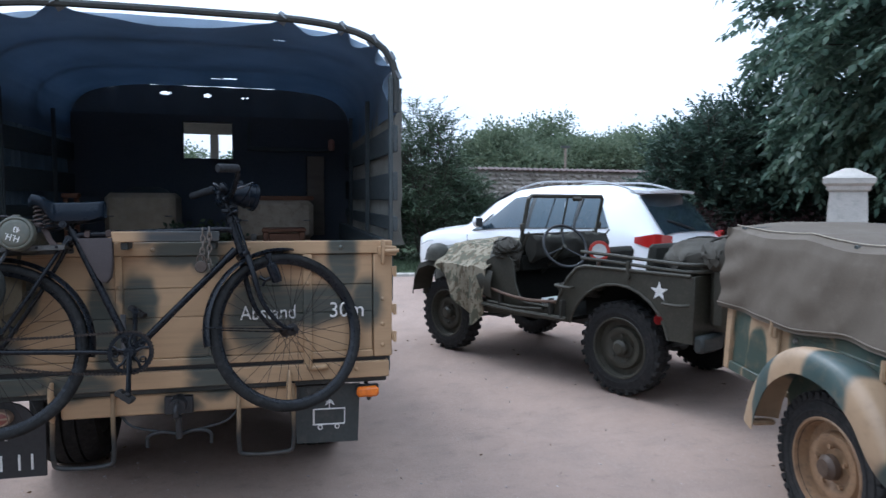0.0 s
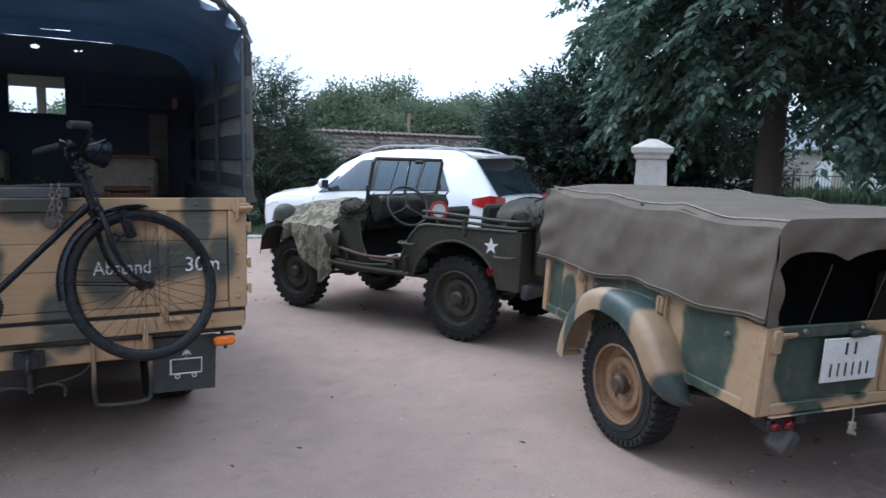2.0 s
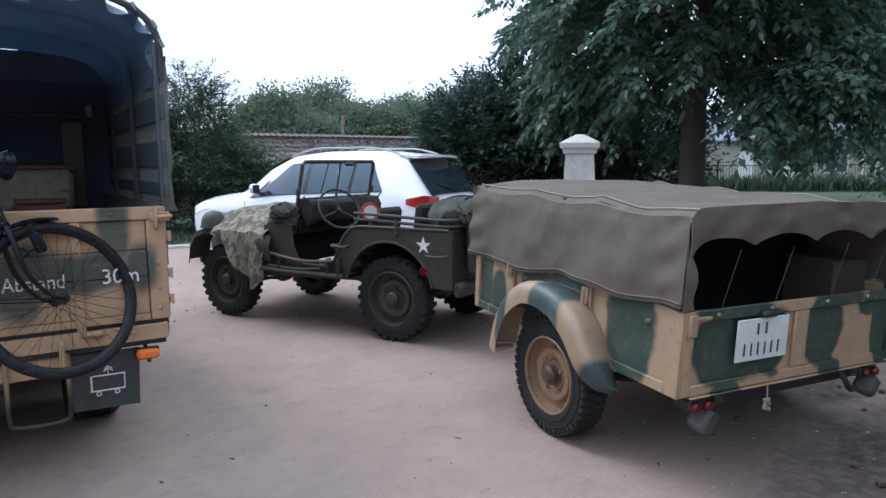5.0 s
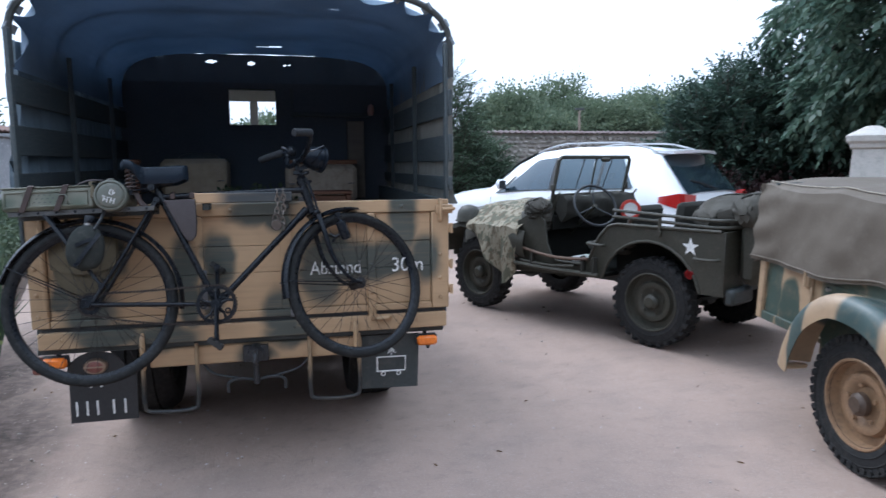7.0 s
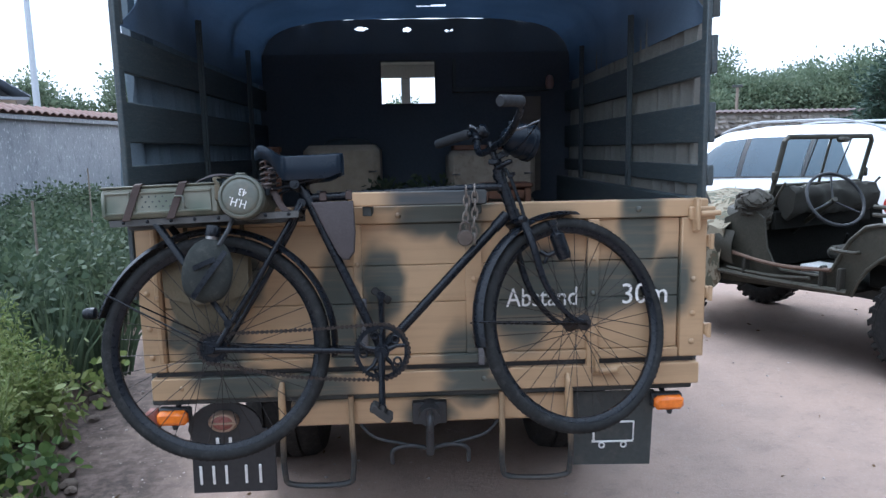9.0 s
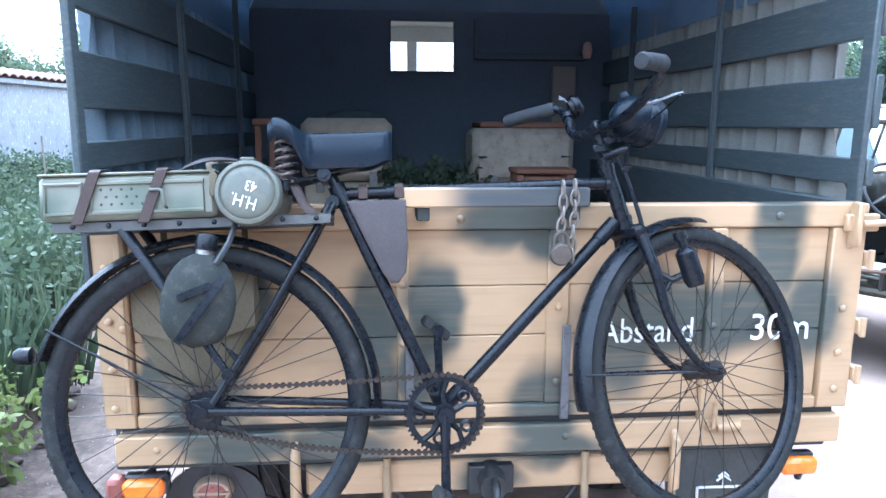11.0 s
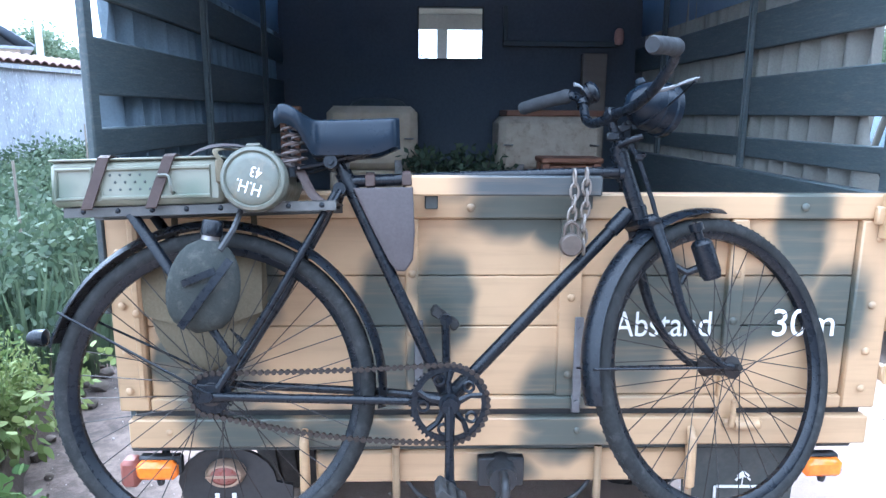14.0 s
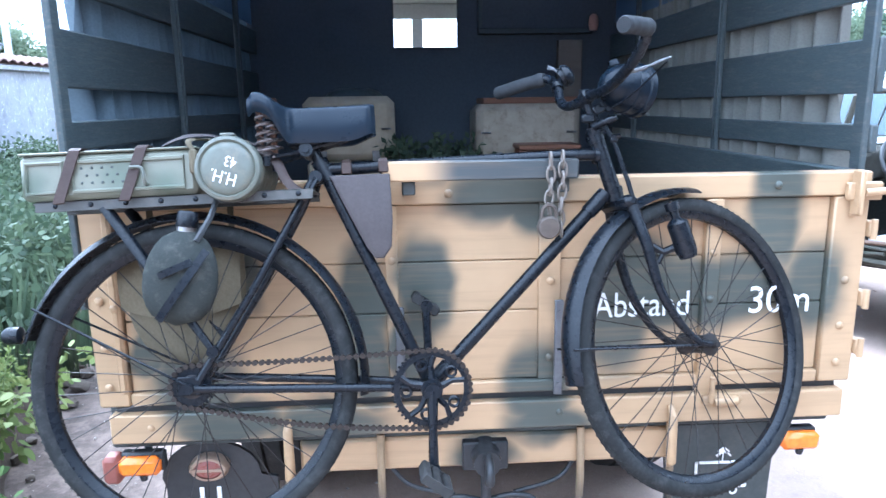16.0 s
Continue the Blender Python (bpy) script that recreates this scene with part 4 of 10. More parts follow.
def wheel_truck(x0, x1, y):
    w = (x1 - x0) / 2
    bm = bmnew()
    prof = [(0.26, -w * 0.8), (0.3, -w), (0.38, -w), (0.407, -w * 0.75), (0.412, -w * 0.5), (0.4, -w * 0.48), (0.4, -w * 0.42), (0.414, -w * 0.4), (0.415, -w * 0.05), (0.402, -w * 0.04), (0.402, w * 0.04), (0.415, w * 0.05), (0.414, w * 0.4), (0.4, w * 0.42), (0.4, w * 0.48), (0.412, w * 0.5), (0.407, w * 0.75), (0.38, w), (0.3, w), (0.26, w * 0.8)]
    lathe(bm, prof, pose((x0 + x1) / 2, y, 0.41, 0, 90), 40)
    tyre = part("tyre", bm, M_RUBBER, truck, "worn black truck tyre")
    bm = bmnew()
    lathe(bm, [(0.0, -0.02), (0.2, -0.03), (0.25, w * 0.7), (0.27, w * 0.8)], pose((x0 + x1) / 2, y, 0.41, 0, 90), 24)
    part("rim", clean(bm), M_DARKPAINT, tyre)


M_STEPPAINT = camo("step_paint", (0.3, 0.21, 0.12), (0.018, 0.02, 0.021), [(0.1, 0.3, 3.0, 0.17)], soft=0.4)
M_LAMPRIM = mat("dull_brass_rim", (0.35, 0.25, 0.18), 0.5, metal=0.5, scale=20)
M_LENSDULL = mat("dull_red_lens", (0.2, 0.06, 0.045), 0.3, col2=(0.26, 0.1, 0.08), scale=20)
M_RUSTRED = mat("rust_red_paint", (0.22, 0.07, 0.05), 0.6, scale=20)
truck_gate()
truck_body()
truck_tilt()
truck_cab()
truck_tail()


# ---- load inside the truck ----
def chest(x0, x1, y0, y1, z0, z1, label, lidded, paint, board):
    c = thing("storage_chest", pose((x0 + x1) / 2, (y0 + y1) / 2, z0), label, "chest", "chests in the truck")
    w, d, h = x1 - x0, y1 - y0, z1 - z0
    bm = bmnew()
    box(bm, (0, 0, h * 0.15), (w - 0.01, d - 0.01, h * 0.3), 0.012)
    part("body", bm, paint, c)
    bm = bmnew()
    box(bm, (0, 0, h * 0.652), (w + 0.012, d + 0.012, h * 0.68), 0.035)
    lid = part("lid", bm, paint, c, lidded)
    if board:
        bm = bmnew()
        box(bm, (0.02, 0, h + 0.012), (w * 0.96, d * 0.9, 0.03), 0.006)
        part("top_board", bm, M_WOOD, c, "red-brown top board")
    else:
        bm = bmnew()
        lathe(bm, [(0.0, 0.045), (0.08, 0.042), (0.13, 0.025), (0.15, 0.0), (0.0, 0.0)], pose(0.02, 0, h * 0.99), 20)
        part("round_hatch", clean(bm), M_DARKPAINT, lid, "dark round hatch")
    for x in (-w * 0.3, w * 0.3):
        bm = bmnew()
        span(bm, (x - 0.02, -d / 2 - 0.012, h * 0.2), (x + 0.02, -d / 2 - 0.007, h * 0.42), 0.002)
        part("hasp", bm, M_STEEL, lid)
    for x in (-w * 0.42, w * 0.42):
        bm = bmnew()
        tube(bm, curve_pts([(x - 0.02, -d / 2 - 0.002, h * 0.65), (x - 0.015, -d / 2 - 0.025, h * 0.65), (x + 0.015, -d / 2 - 0.025, h * 0.65), (x + 0.02, -d / 2 - 0.002, h * 0.65)], 4), 0.005, 6)
        part("handle", bm, M_STEEL, c)


M_CHEST = mat("worn_tan_chest_paint", (0.45, 0.365, 0.255), 0.75, col2=(0.32, 0.255, 0.175), scale=7, fine=30, dirt=(0.42, 0.35, 0.28), dirt_amt=0.5)
M_CHESTPALE = mat("worn_pale_chest_paint", (0.44, 0.365, 0.275), 0.75, col2=(0.29, 0.235, 0.17), scale=9, fine=30, dirt=(0.16, 0.11, 0.08), dirt_amt=0.6)


def bench(x0, x1, y0, y1, top):
    b = thing("wooden_bench", pose((x0 + x1) / 2, (y0 + y1) / 2, 0.66), "low dark wooden bench on the truck's load floor", "bench", "benches in the truck")
    h = top - 0.66
    bm = bmnew()
    box(bm, (0, 0, h - 0.015), (x1 - x0, y1 - y0, 0.03), 0.006)
    part("seat", bm, M_BOARD, b)
    for sx in (-1, 1):
        for sy in (-1, 1):
            bm = bmnew()
            box(bm, (sx * ((x1 - x0) / 2 - 0.04), sy * ((y1 - y0) / 2 - 0.04), (h - 0.032) / 2), (0.045, 0.045, h - 0.032), 0.004)
            part("leg", bm, M_BOARD, b)


bench(-0.75, -0.08, 1.7, 2.2, 1.06)
bench(0.3, 0.86, 1.7, 2.2, 1.06)
chest(-0.535, -0.1, 1.76, 2.13, 1.062, 1.52, "worn tan metal chest on a bench in the truck", "rounded tan lid", M_CHEST, False)
chest(0.318, 0.83, 1.78, 2.14, 1.062, 1.475, "worn tan wooden chest with red-brown top board", "deep pale lid", M_CHESTPALE, True)


def stool():
    s = thing("wooden_stool", pose(0.625, 1.6, 0.662), "small red-brown wooden stool on the truck floor", "stool")
    bm = bmnew()
    box(bm, (0, 0, 0.61), (0.29, 0.2, 0.025), 0.006)
    part("seat", bm, M_WOOD, s)
    for x in (-0.12, 0.12):
        for y in (-0.07, 0.07):
            bm = bmnew()
            box(bm, (x, y, 0.298), (0.035, 0.035, 0.596), 0.004)
            part("leg", bm, M_WOOD, s)
    for y in (-0.07, 0.07):
        bm = bmnew()
        box(bm, (0, y, 0.56), (0.2, 0.02, 0.05), 0.003)
        part("rail", bm, M_WOOD, s)


stool()


def wooden_stand():
    s = thing("wooden_stand", pose(-0.665, 1.5, 0.66), "narrow red-brown wooden stand in the truck", "stand")
    bm = bmnew()
    box(bm, (0, 0, 0.835), (0.1, 0.06, 0.03), 0.006)
    part("top_rail", bm, M_WOOD, s)
    for x in (-0.03, 0.03):
        bm = bmnew()
        box(bm, (x, 0.0, 0.41), (0.026, 0.03, 0.818), 0.004)
        part("leg", bm, M_WOOD, s)
    bm = bmnew()
    box(bm, (0, 0, 0.3), (0.034, 0.02, 0.05), 0.004)
    part("stretcher", bm, M_WOOD, s)


wooden_stand()


def branches():
    t = thing("leafy_branches", pose(0.07, 1.72, 0.74), "heap of cut leafy green branches between the chests", "branches")
    rnd = random.Random(12)
    for i in range(14):
        bm = bmnew()
        a = rnd.uniform(0, 6.28)
        x, y = rnd.uniform(-0.12, 0.12), rnd.uniform(-0.12, 0.3)
        tube(bm, [(x, y, 0.0), (x + 0.03 * math.cos(a), y + 0.03 * math.sin(a), 0.28), (x + 0.12 * math.cos(a), y + 0.08 * math.sin(a), rnd.uniform(0.45, 0.55))], [0.007, 0.005, 0.002], 6)
        part("twig", bm, M_BARK, t)
    r = np.random.default_rng(3)
    c = np.stack([r.uniform(-0.24, 0.24, 170), r.uniform(-0.15, 0.35, 170), r.uniform(0.3, 0.54, 170)], 1)
    n = 170 * 9
    P = np.repeat(c, 9, 0) + r.normal(size=(n, 3)) * 0.03
    D = r.normal(size=(n, 3))
    D /= np.linalg.norm(D, axis=1, keepdims=True)
    S = np.cross(D, r.normal(size=(n, 3)))
    S /= np.linalg.norm(S, axis=1, keepdims=True)
    L, W = 0.045, 0.012
    v = np.stack([P, P + D * L * 0.5 + S * W, P + D * L, P + D * L * 0.5 - S * W], 1).reshape(-1, 3)
    ob = raw("foliage", v, np.arange(n * 4).reshape(-1, 4), M_VEG)
    ob.parent = t


branches()

# ---- the bicycle that hangs on the tailgate ----
BIKE = Matrix(((0.9992, -0.0208, -0.0341, -0.5142), (0.0268, 0.9823, 0.1853, -0.211), (0.0296, -0.1861, 0.9821, 0.8837), (0, 0, 0, 1)))
bike = thing("bicycle", BIKE, "old black men's bicycle hanging on the truck's tailgate", "bicycle")
FH = V((1.142, 0, 0))
STEER = Matrix.Translation((0.953, 0, 0.364)) @ Matrix.Rotation(radians(21.4), 4, V((-0.29, 0, 0.957))) @ Matrix.Translation((-0.953, 0, -0.364))
M_BTYRE = mat("bicycle_tyre_rubber", (0.02, 0.0205, 0.0205), 0.75, col2=(0.034, 0.0345, 0.034), scale=14, fine=120, dirt=(0.1, 0.1, 0.096), dirt_amt=0.25, spec=0.12, relief=0.3)
M_SPOKE = mat("dark_spoke_steel", (0.02, 0.018, 0.018), 0.45, metal=0.4, col2=(0.05, 0.036, 0.028), scale=40)
M_GRIP = mat("grey_rubber_grip", (0.03, 0.032, 0.035), 0.75, spec=0.2, col2=(0.024, 0.025, 0.027), scale=30)


def bike_wheel(name, m, parent, hub_w, seed):
    rnd = random.Random(seed)
    ax = m @ pose(0, 0, 0, 90)
    bm = bmnew()
    prof = []
    for i in range(14):
        a = 2 * math.pi * i / 14
        prof.append((0.327 + 0.0205 * math.cos(a), 0.0215 * math.sin(a)))
    lathe(bm, prof, ax, 72, close=True)
    for i in range(110):
        a = 2 * math.pi * i / 110
        for s in (-1, 1):
            mm = ax @ pose(0, 0, 0, 0, 0, math.degrees(a) + s * 0.8)
            box(bm, mm @ V((0.3452, 0, s * 0.0085)), (0.003, 0.006, 0.006), 0.001, mm.to_3x3())
    wheel = part(name, bm, M_BTYRE, parent, "worn grey-black bicycle tyre and wheel")
    bm = bmnew()
    lathe(bm, [(0.312, -0.016), (0.316, -0.017), (0.303, -0.012), (0.297, -0.006), (0.297, 0.006), (0.303, 0.012), (0.316, 0.017), (0.312, 0.016), (0.308, 0.0)], ax, 64, close=True)
    part("rim", bm, M_BLACK, wheel, "black enamelled rim")
    bm = bmnew()
    lathe(bm, [(0.0, -hub_w - 0.02), (0.007, -hub_w - 0.02), (0.009, -hub_w), (0.026, -hub_w + 0.003), (0.026, -hub_w + 0.007), (0.022, -hub_w + 0.014), (0.02, hub_w - 0.014), (0.026, hub_w - 0.007), (0.026, hub_w - 0.003), (0.009, hub_w), (0.007, hub_w + 0.02), (0.0, hub_w + 0.02)], ax, 20)
    part("hub", clean(bm), M_SPOKE, wheel)
    off = rnd.random() * 6
    for i in range(36):
        s = 1 if i % 2 else -1
        a = radians(i * 10 + off)
        tw = radians(62) * (1 if (i // 2) % 2 else -1)
        p0 = ax @ V((0.024 * math.cos(a + tw), 0.024 * math.sin(a + tw), s * (hub_w - 0.005)))
        p1 = ax @ V((0.303 * math.cos(a), 0.303 * math.sin(a), s * 0.003))
        bm = bmnew()
        cyl(bm, p0, p1, 0.00125, 0.00125, 5)
        part("spoke", bm, M_SPOKE, wheel)
    return wheel


def fender(name, centre, r, a0, a1, m=None):
    bm = bmnew()
    m = m or Matrix()

    def fn(u, v):
        a = radians(a0 + (a1 - a0) * u)
        w = (v - 0.5) * 2
        rr = r - 0.016 * w * w
        return m @ (centre + V((rr * math.cos(a), w * 0.032, rr * math.sin(a))))
    sheet(bm, fn, 40, 8, 0.0025)
    f = part(name, bm, M_BLACK, bike, "black steel mudguard")
    return f


def bicycle():
    bike_wheel("rear_wheel", Matrix(), bike, 0.05, 3)
    bike_wheel("front_wheel", STEER @ Matrix.Translation(FH), bike, 0.045, 5)
    # main frame
    bm = bmnew()
    BB, SL = V((0.506, 0, -0.043)), V((0.29, 0, 0.468))
    for a, b, r in ((BB, SL, 0.0145), ((0.3, 0, 0.448), (0.915, 0, 0.452), 0.0135), (BB, (0.928, 0, 0.362), 0.015)):
        cyl(bm, a, b, r, n=14)
    cyl(bm, (0.951, 0, 0.352), (0.909, 0, 0.5), 0.018, n=14)
    for a, b in (((0.948, 0, 0.362), (0.945, 0, 0.373)), ((0.915, 0, 0.478), (0.91, 0, 0.495))):
        cyl(bm, a, b, 0.0215, n=14)
    cyl(bm, BB + V((0, -0.036, 0)), BB + V((0, 0.036, 0)), 0.022, n=16)
    cyl(bm, SL - V((-0.02, 0, 0.045)), SL, 0.019, n=14)
    cyl(bm, (0.905, 0, 0.449), (0.915, 0, 0.449), 0.02)
    for p, d in ((BB, V((0.42, 0, 0.405))), (V((0.928, 0, 0.362)), V((-0.42, 0, -0.405)))):
        cyl(bm, p, p + d.normalized() * 0.06, 0.018)
    part("frame", bm, M_BLACK, bike, "black enamelled steel frame")
    for s in (-1, 1):
        bm = bmnew()
        tube(bm, [(0.284, s * 0.022, 0.44), (0.24, s * 0.04, 0.36), (0.15, s * 0.055, 0.21), (0.02, s * 0.062, 0.015)], 0.0085)
        cyl(bm, (0.284, s * 0.012, 0.43), (0.284, s * 0.034, 0.43), 0.014)
        part("seat_stay", bm, M_BLACK, bike)
        bm = bmnew()
        tube(bm, [(-0.005, s * 0.062, 0.0), (0.15, s * 0.055, -0.013), (0.36, s * 0.04, -0.03), (0.49, s * 0.025, -0.043)], 0.0095)
        box(bm, (0.0, s * 0.062, 0.005), (0.05, 0.006, 0.04), 0.002)
        part("chain_stay", bm, M_BLACK, bike)
        bm = bmnew()
        pts = curve_pts([STEER @ V(p) for p in ((0.962, s * 0.038, 0.325), (0.98, s * 0.05, 0.24), (1.003, s * 0.05, 0.14), (1.045, s * 0.05, 0.065), (1.095, s * 0.05, 0.015), (1.142, s * 0.05, 0.0))], 5)
        tube(bm, pts, [0.014 - 0.007 * i / (len(pts) - 1) for i in range(len(pts))], 10)
        part("fork_blade", bm, M_BLACK, bike)
    bm = bmnew()
    box(bm, STEER @ V((0.957, 0, 0.335)), (0.035, 0.105, 0.03), 0.01, STEER.to_3x3())
    cyl(bm, (0.952, 0, 0.345), (0.948, 0, 0.362), 0.02)
    part("fork_crown", bm, M_BLACK, bike)
    # stem, handlebar, grips
    bm = bmnew()
    cyl(bm, (0.916, 0, 0.498), (0.911, 0, 0.513), 0.0225, n=18)
    cyl(bm, (0.911, 0, 0.513), (0.909, 0, 0.52), 0.018, 0.012, n=18)
    cyl(bm, (0.91, 0, 0.515), (0.891, 0, 0.58), 0.011)
    lathe(bm, [(0.011, -0.017), (0.0165, -0.015), (0.0175, 0.0), (0.0165, 0.015), (0.011, 0.017)], Matrix.Translation((0.893, 0, 0.577)) @ pose(0, 0, 0, 0, 62, -68), 16, close=True)
    cyl(bm, (0.886, -0.004, 0.588), (0.884, -0.005, 0.598), 0.0065, n=6)
    part("stem", bm, M_BLACK, bike)
    bm = bmnew()
    lathe(bm, [(0.012, -0.008), (0.017, -0.008), (0.017, 0.008), (0.012, 0.008)], pose(0.905, 0, 0.533, 0, -16), 16, close=True)
    box(bm, (0.892, -0.016, 0.53), (0.03, 0.012, 0.018), 0.003)
    tube(bm, [(0.905, -0.018, 0.51), (0.92, -0.04, 0.517), (0.935, -0.052, 0.521), (0.945, -0.058, 0.523)], [0.009, 0.008, 0.0085, 0.006])
    part("brake_pivot", bm, M_BLACK, bike)
    right = curve_pts([(0.892, 0, 0.5786), (0.902, -0.03, 0.58), (0.917, -0.08, 0.582), (0.931, -0.13, 0.5955), (0.943, -0.18, 0.617), (0.952, -0.21, 0.64), (0.953, -0.225, 0.658), (0.94, -0.245, 0.664), (0.9, -0.28, 0.656)], 5)
    left = curve_pts([(0.892, 0, 0.5786), (0.878, 0.02, 0.571), (0.864, 0.05, 0.571), (0.856, 0.075, 0.587), (0.859, 0.1, 0.616), (0.859, 0.12, 0.638), (0.85, 0.14, 0.652), (0.835, 0.155, 0.658), (0.79, 0.198, 0.6545)], 5)
    bm = bmnew()
    tube(bm, right[::-1] + left[1:], 0.0112, 12)
    bar = part("handlebar", bm, M_BLACK, bike, "black swept handlebar")
    for ends in (((0.957, -0.228, 0.6655), (0.92, -0.264, 0.66), (0.881, -0.3, 0.652)), ((0.84, 0.15, 0.6585), (0.787, 0.2, 0.6542), (0.734, 0.25, 0.647))):
        ps = curve_pts([V(p) for p in ends], 9)
        n = len(ps) - 1
        bm = bmnew()
        tube(bm, ps, [0.0135 if k == 0 else 0.0145 if k == n else 0.0172 if k in (1, n - 1) else 0.0182 if k in (2,) else 0.0164 + 0.0005 * (k % 2) for k in range(n + 1)], 16)
        part("grip", bm, M_GRIP, bar, "grey rubber grip")
    # bell: domed gong beside the bar, its base, and the thumb lever
    bm = bmnew()
    m = Matrix.Translation((0.874, 0.122, 0.653)) @ pose(0, 0, 0, 12, 62, 0)
    lathe(bm, [(0.0, -0.004), (0.024, -0.004), (0.0255, 0.003), (0.022, 0.004), (0.022, 0.008), (0.0275, 0.008), (0.0278, 0.014), (0.024, 0.022), (0.014, 0.028), (0.0, 0.03)], m, 28)
    cyl(bm, (0.859, 0.116, 0.634), (0.876, 0.12, 0.652), 0.008)
    lathe(bm, [(0.0112, -0.007), (0.015, -0.007), (0.015, 0.007), (0.0112, 0.007)], Matrix.Translation((0.859, 0.11, 0.628)) @ pose(0, 0, 0, -35, 0, 0), 14, close=True)
    bell = part("bell", clean(bm), M_BLACK, bar, "black bicycle bell")
    bm = bmnew()
    tube(bm, [(0.868, 0.112, 0.66), (0.852, 0.108, 0.672), (0.838, 0.106, 0.676)], [0.004, 0.005, 0.0085], 8, flat=0.5)
    part("thumb_lever", bm, M_DULLSTEEL, bell)
    bm = bmnew()
    tube(bm, [(0.978, -0.158, 0.6075), (0.995, -0.178, 0.6125), (1.0105, -0.2, 0.615)], [0.0055, 0.0065, 0.0035], 8, flat=0.5)
    tube(bm, [(0.978, -0.158, 0.6075), (0.962, -0.15, 0.604), (0.938, -0.146, 0.6)], 0.004, 6)
    part("brake_lever", bm, M_DULLSTEEL, bar, "dull steel brake lever")
    bm = bmnew()
    tube(bm, curve_pts([(1.007, -0.19, 0.61), (0.988, -0.12, 0.584), (0.965, -0.08, 0.562), (0.942, -0.04, 0.548)], 5), 0.0022, 6)
    part("brake_cable", bm, M_BLACK, bike)
    bm = bmnew()
    tube(bm, [(0.924, -0.032, 0.51), (0.9412, -0.036, 0.4757), (0.967, -0.042, 0.384), (0.975, -0.045, 0.345)], 0.0055, 8)
    box(bm, (0.941, -0.038, 0.478), (0.018, 0.014, 0.012), 0.003)
    cyl(bm, (0.937, -0.04, 0.484), (0.955, -0.046, 0.484), 0.005, n=6)
    part("brake_rod", bm, M_BLACK, bike)
    # headlamp: ribbed blue-black shell, lens rim, switch, bracket with its bolts
    m = pose(0.972, 0.0, 0.594) @ Matrix.Scale(1.12, 4) @ pose(0, 0, 0, 0, 100, 0) @ pose(0, 0, 0, -22, 0, 0)
    bm = bmnew()
    lathe(bm, [(0.0, -0.062), (0.016, -0.058), (0.033, -0.043), (0.044, -0.022), (0.048, -0.004), (0.05, -0.003), (0.05, 0.004), (0.0485, 0.005), (0.05, 0.02), (0.054, 0.022), (0.0545, 0.034), (0.05, 0.038), (0.0, 0.042)], m @ Matrix.Translation((0, -0.02, 0)), 32)
    lamp = part("headlamp", clean(bm), M_HEADLAMP, bike, "black headlamp with blue-black sheen")
    bm = bmnew()
    lathe(bm, [(0.0, 0.014), (0.01, 0.012), (0.013, 0.004), (0.013, 0.0), (0.0, 0.0)], pose(0.962, -0.005, 0.648, 0, -14), 16)
    part("switch_knob", clean(bm), M_HEADLAMP, lamp)
    bm = bmnew()
    box(bm, (0.93, -0.012, 0.556), (0.05, 0.006, 0.02), 0.003, pose(0, 0, 0, 0, -25, 0).to_3x3())
    for x, z in ((0.925, 0.56), (0.942, 0.563), (0.938, 0.549)):
        cyl(bm, (x, -0.024, z), (x, -0.012, z), 0.0055, n=6)
    part("lamp_bracket", bm, M_BLACK, lamp)
    # cranks, chainring, chain
    rng = bmnew()
    m = Matrix.Translation((0.506, -0.045, -0.043)) @ pose(0, 0, 0, 90)
    lathe(rng, [(0.07, -0.002), (0.083, -0.002), (0.083, 0.002), (0.07, 0.002)], m, 64, close=True)
    for i in range(48):
        mm = m @ pose(0, 0, 0, 0, 0, i * 7.5)
        box(rng, mm @ V((0.085, 0, 0)), (0.006, 0.005, 0.003), 0.001, mm.to_3x3())
    for i in range(5):
        mm = m @ pose(0, 0, 0, 0, 0, i * 72 + 12)
        tube(rng, [mm @ V(p) for p in ((0.02, 0, 0), (0.048, 0.006, 0), (0.073, 0.0, 0))], [0.009, 0.0065, 0.007], 6)
        tube(rng, [mm @ V((0.05 + 0.011 * math.cos(t), 0.025 + 0.011 * math.sin(t), 0)) for t in [k * math.pi / 5 for k in range(10)]], 0.004, 5, close=True)
    cyl(rng, (0.506, -0.055, -0.043), (0.506, -0.036, -0.043), 0.024, n=18)
    part("chainring", rng, M_BLACK, bike, "black chainring with ring spokes")
    for y, tip, nm in ((-0.064, (0.499, -0.075, -0.208), "crank"), (0.055, (0.51, 0.066, 0.126), "crank")):
        bm = bmnew()
        tube(bm, [(0.506, y, -0.043), V((0.506, y, -0.043)).lerp(V(tip), 0.5), tip], [0.013, 0.0095, 0.011], 8)
        cyl(bm, (0.506, y - 0.011, -0.043), (0.506, y + 0.011, -0.043), 0.017)
        cyl(bm, V(tip) - V((0, 0.01, 0)), V(tip) + V((0, 0.01, 0)), 0.014)
        crank = part(nm, bm, M_BLACK, bike)
        s = -1 if y < 0 else 1
        bm = bmnew()
        c = V(tip) + V((0, s * 0.06, 0))
        cyl(bm, c - V((0, 0.045, 0)), c + V((0, 0.045, 0)), 0.011)
        t = pose(0, 0, 0, 0, 38, 0).to_3x3()
        for q in (-0.026, 0.026):
            box(bm, c + t @ V((q, 0, 0)), (0.02, 0.085, 0.024), 0.005, t)
        for q in (-0.042, 0.042):
            box(bm, c + V((0, q, 0)), (0.066, 0.003, 0.02), 0.001, t)
        part("pedal", bm, M_PEDAL, crank, "worn black block pedal")
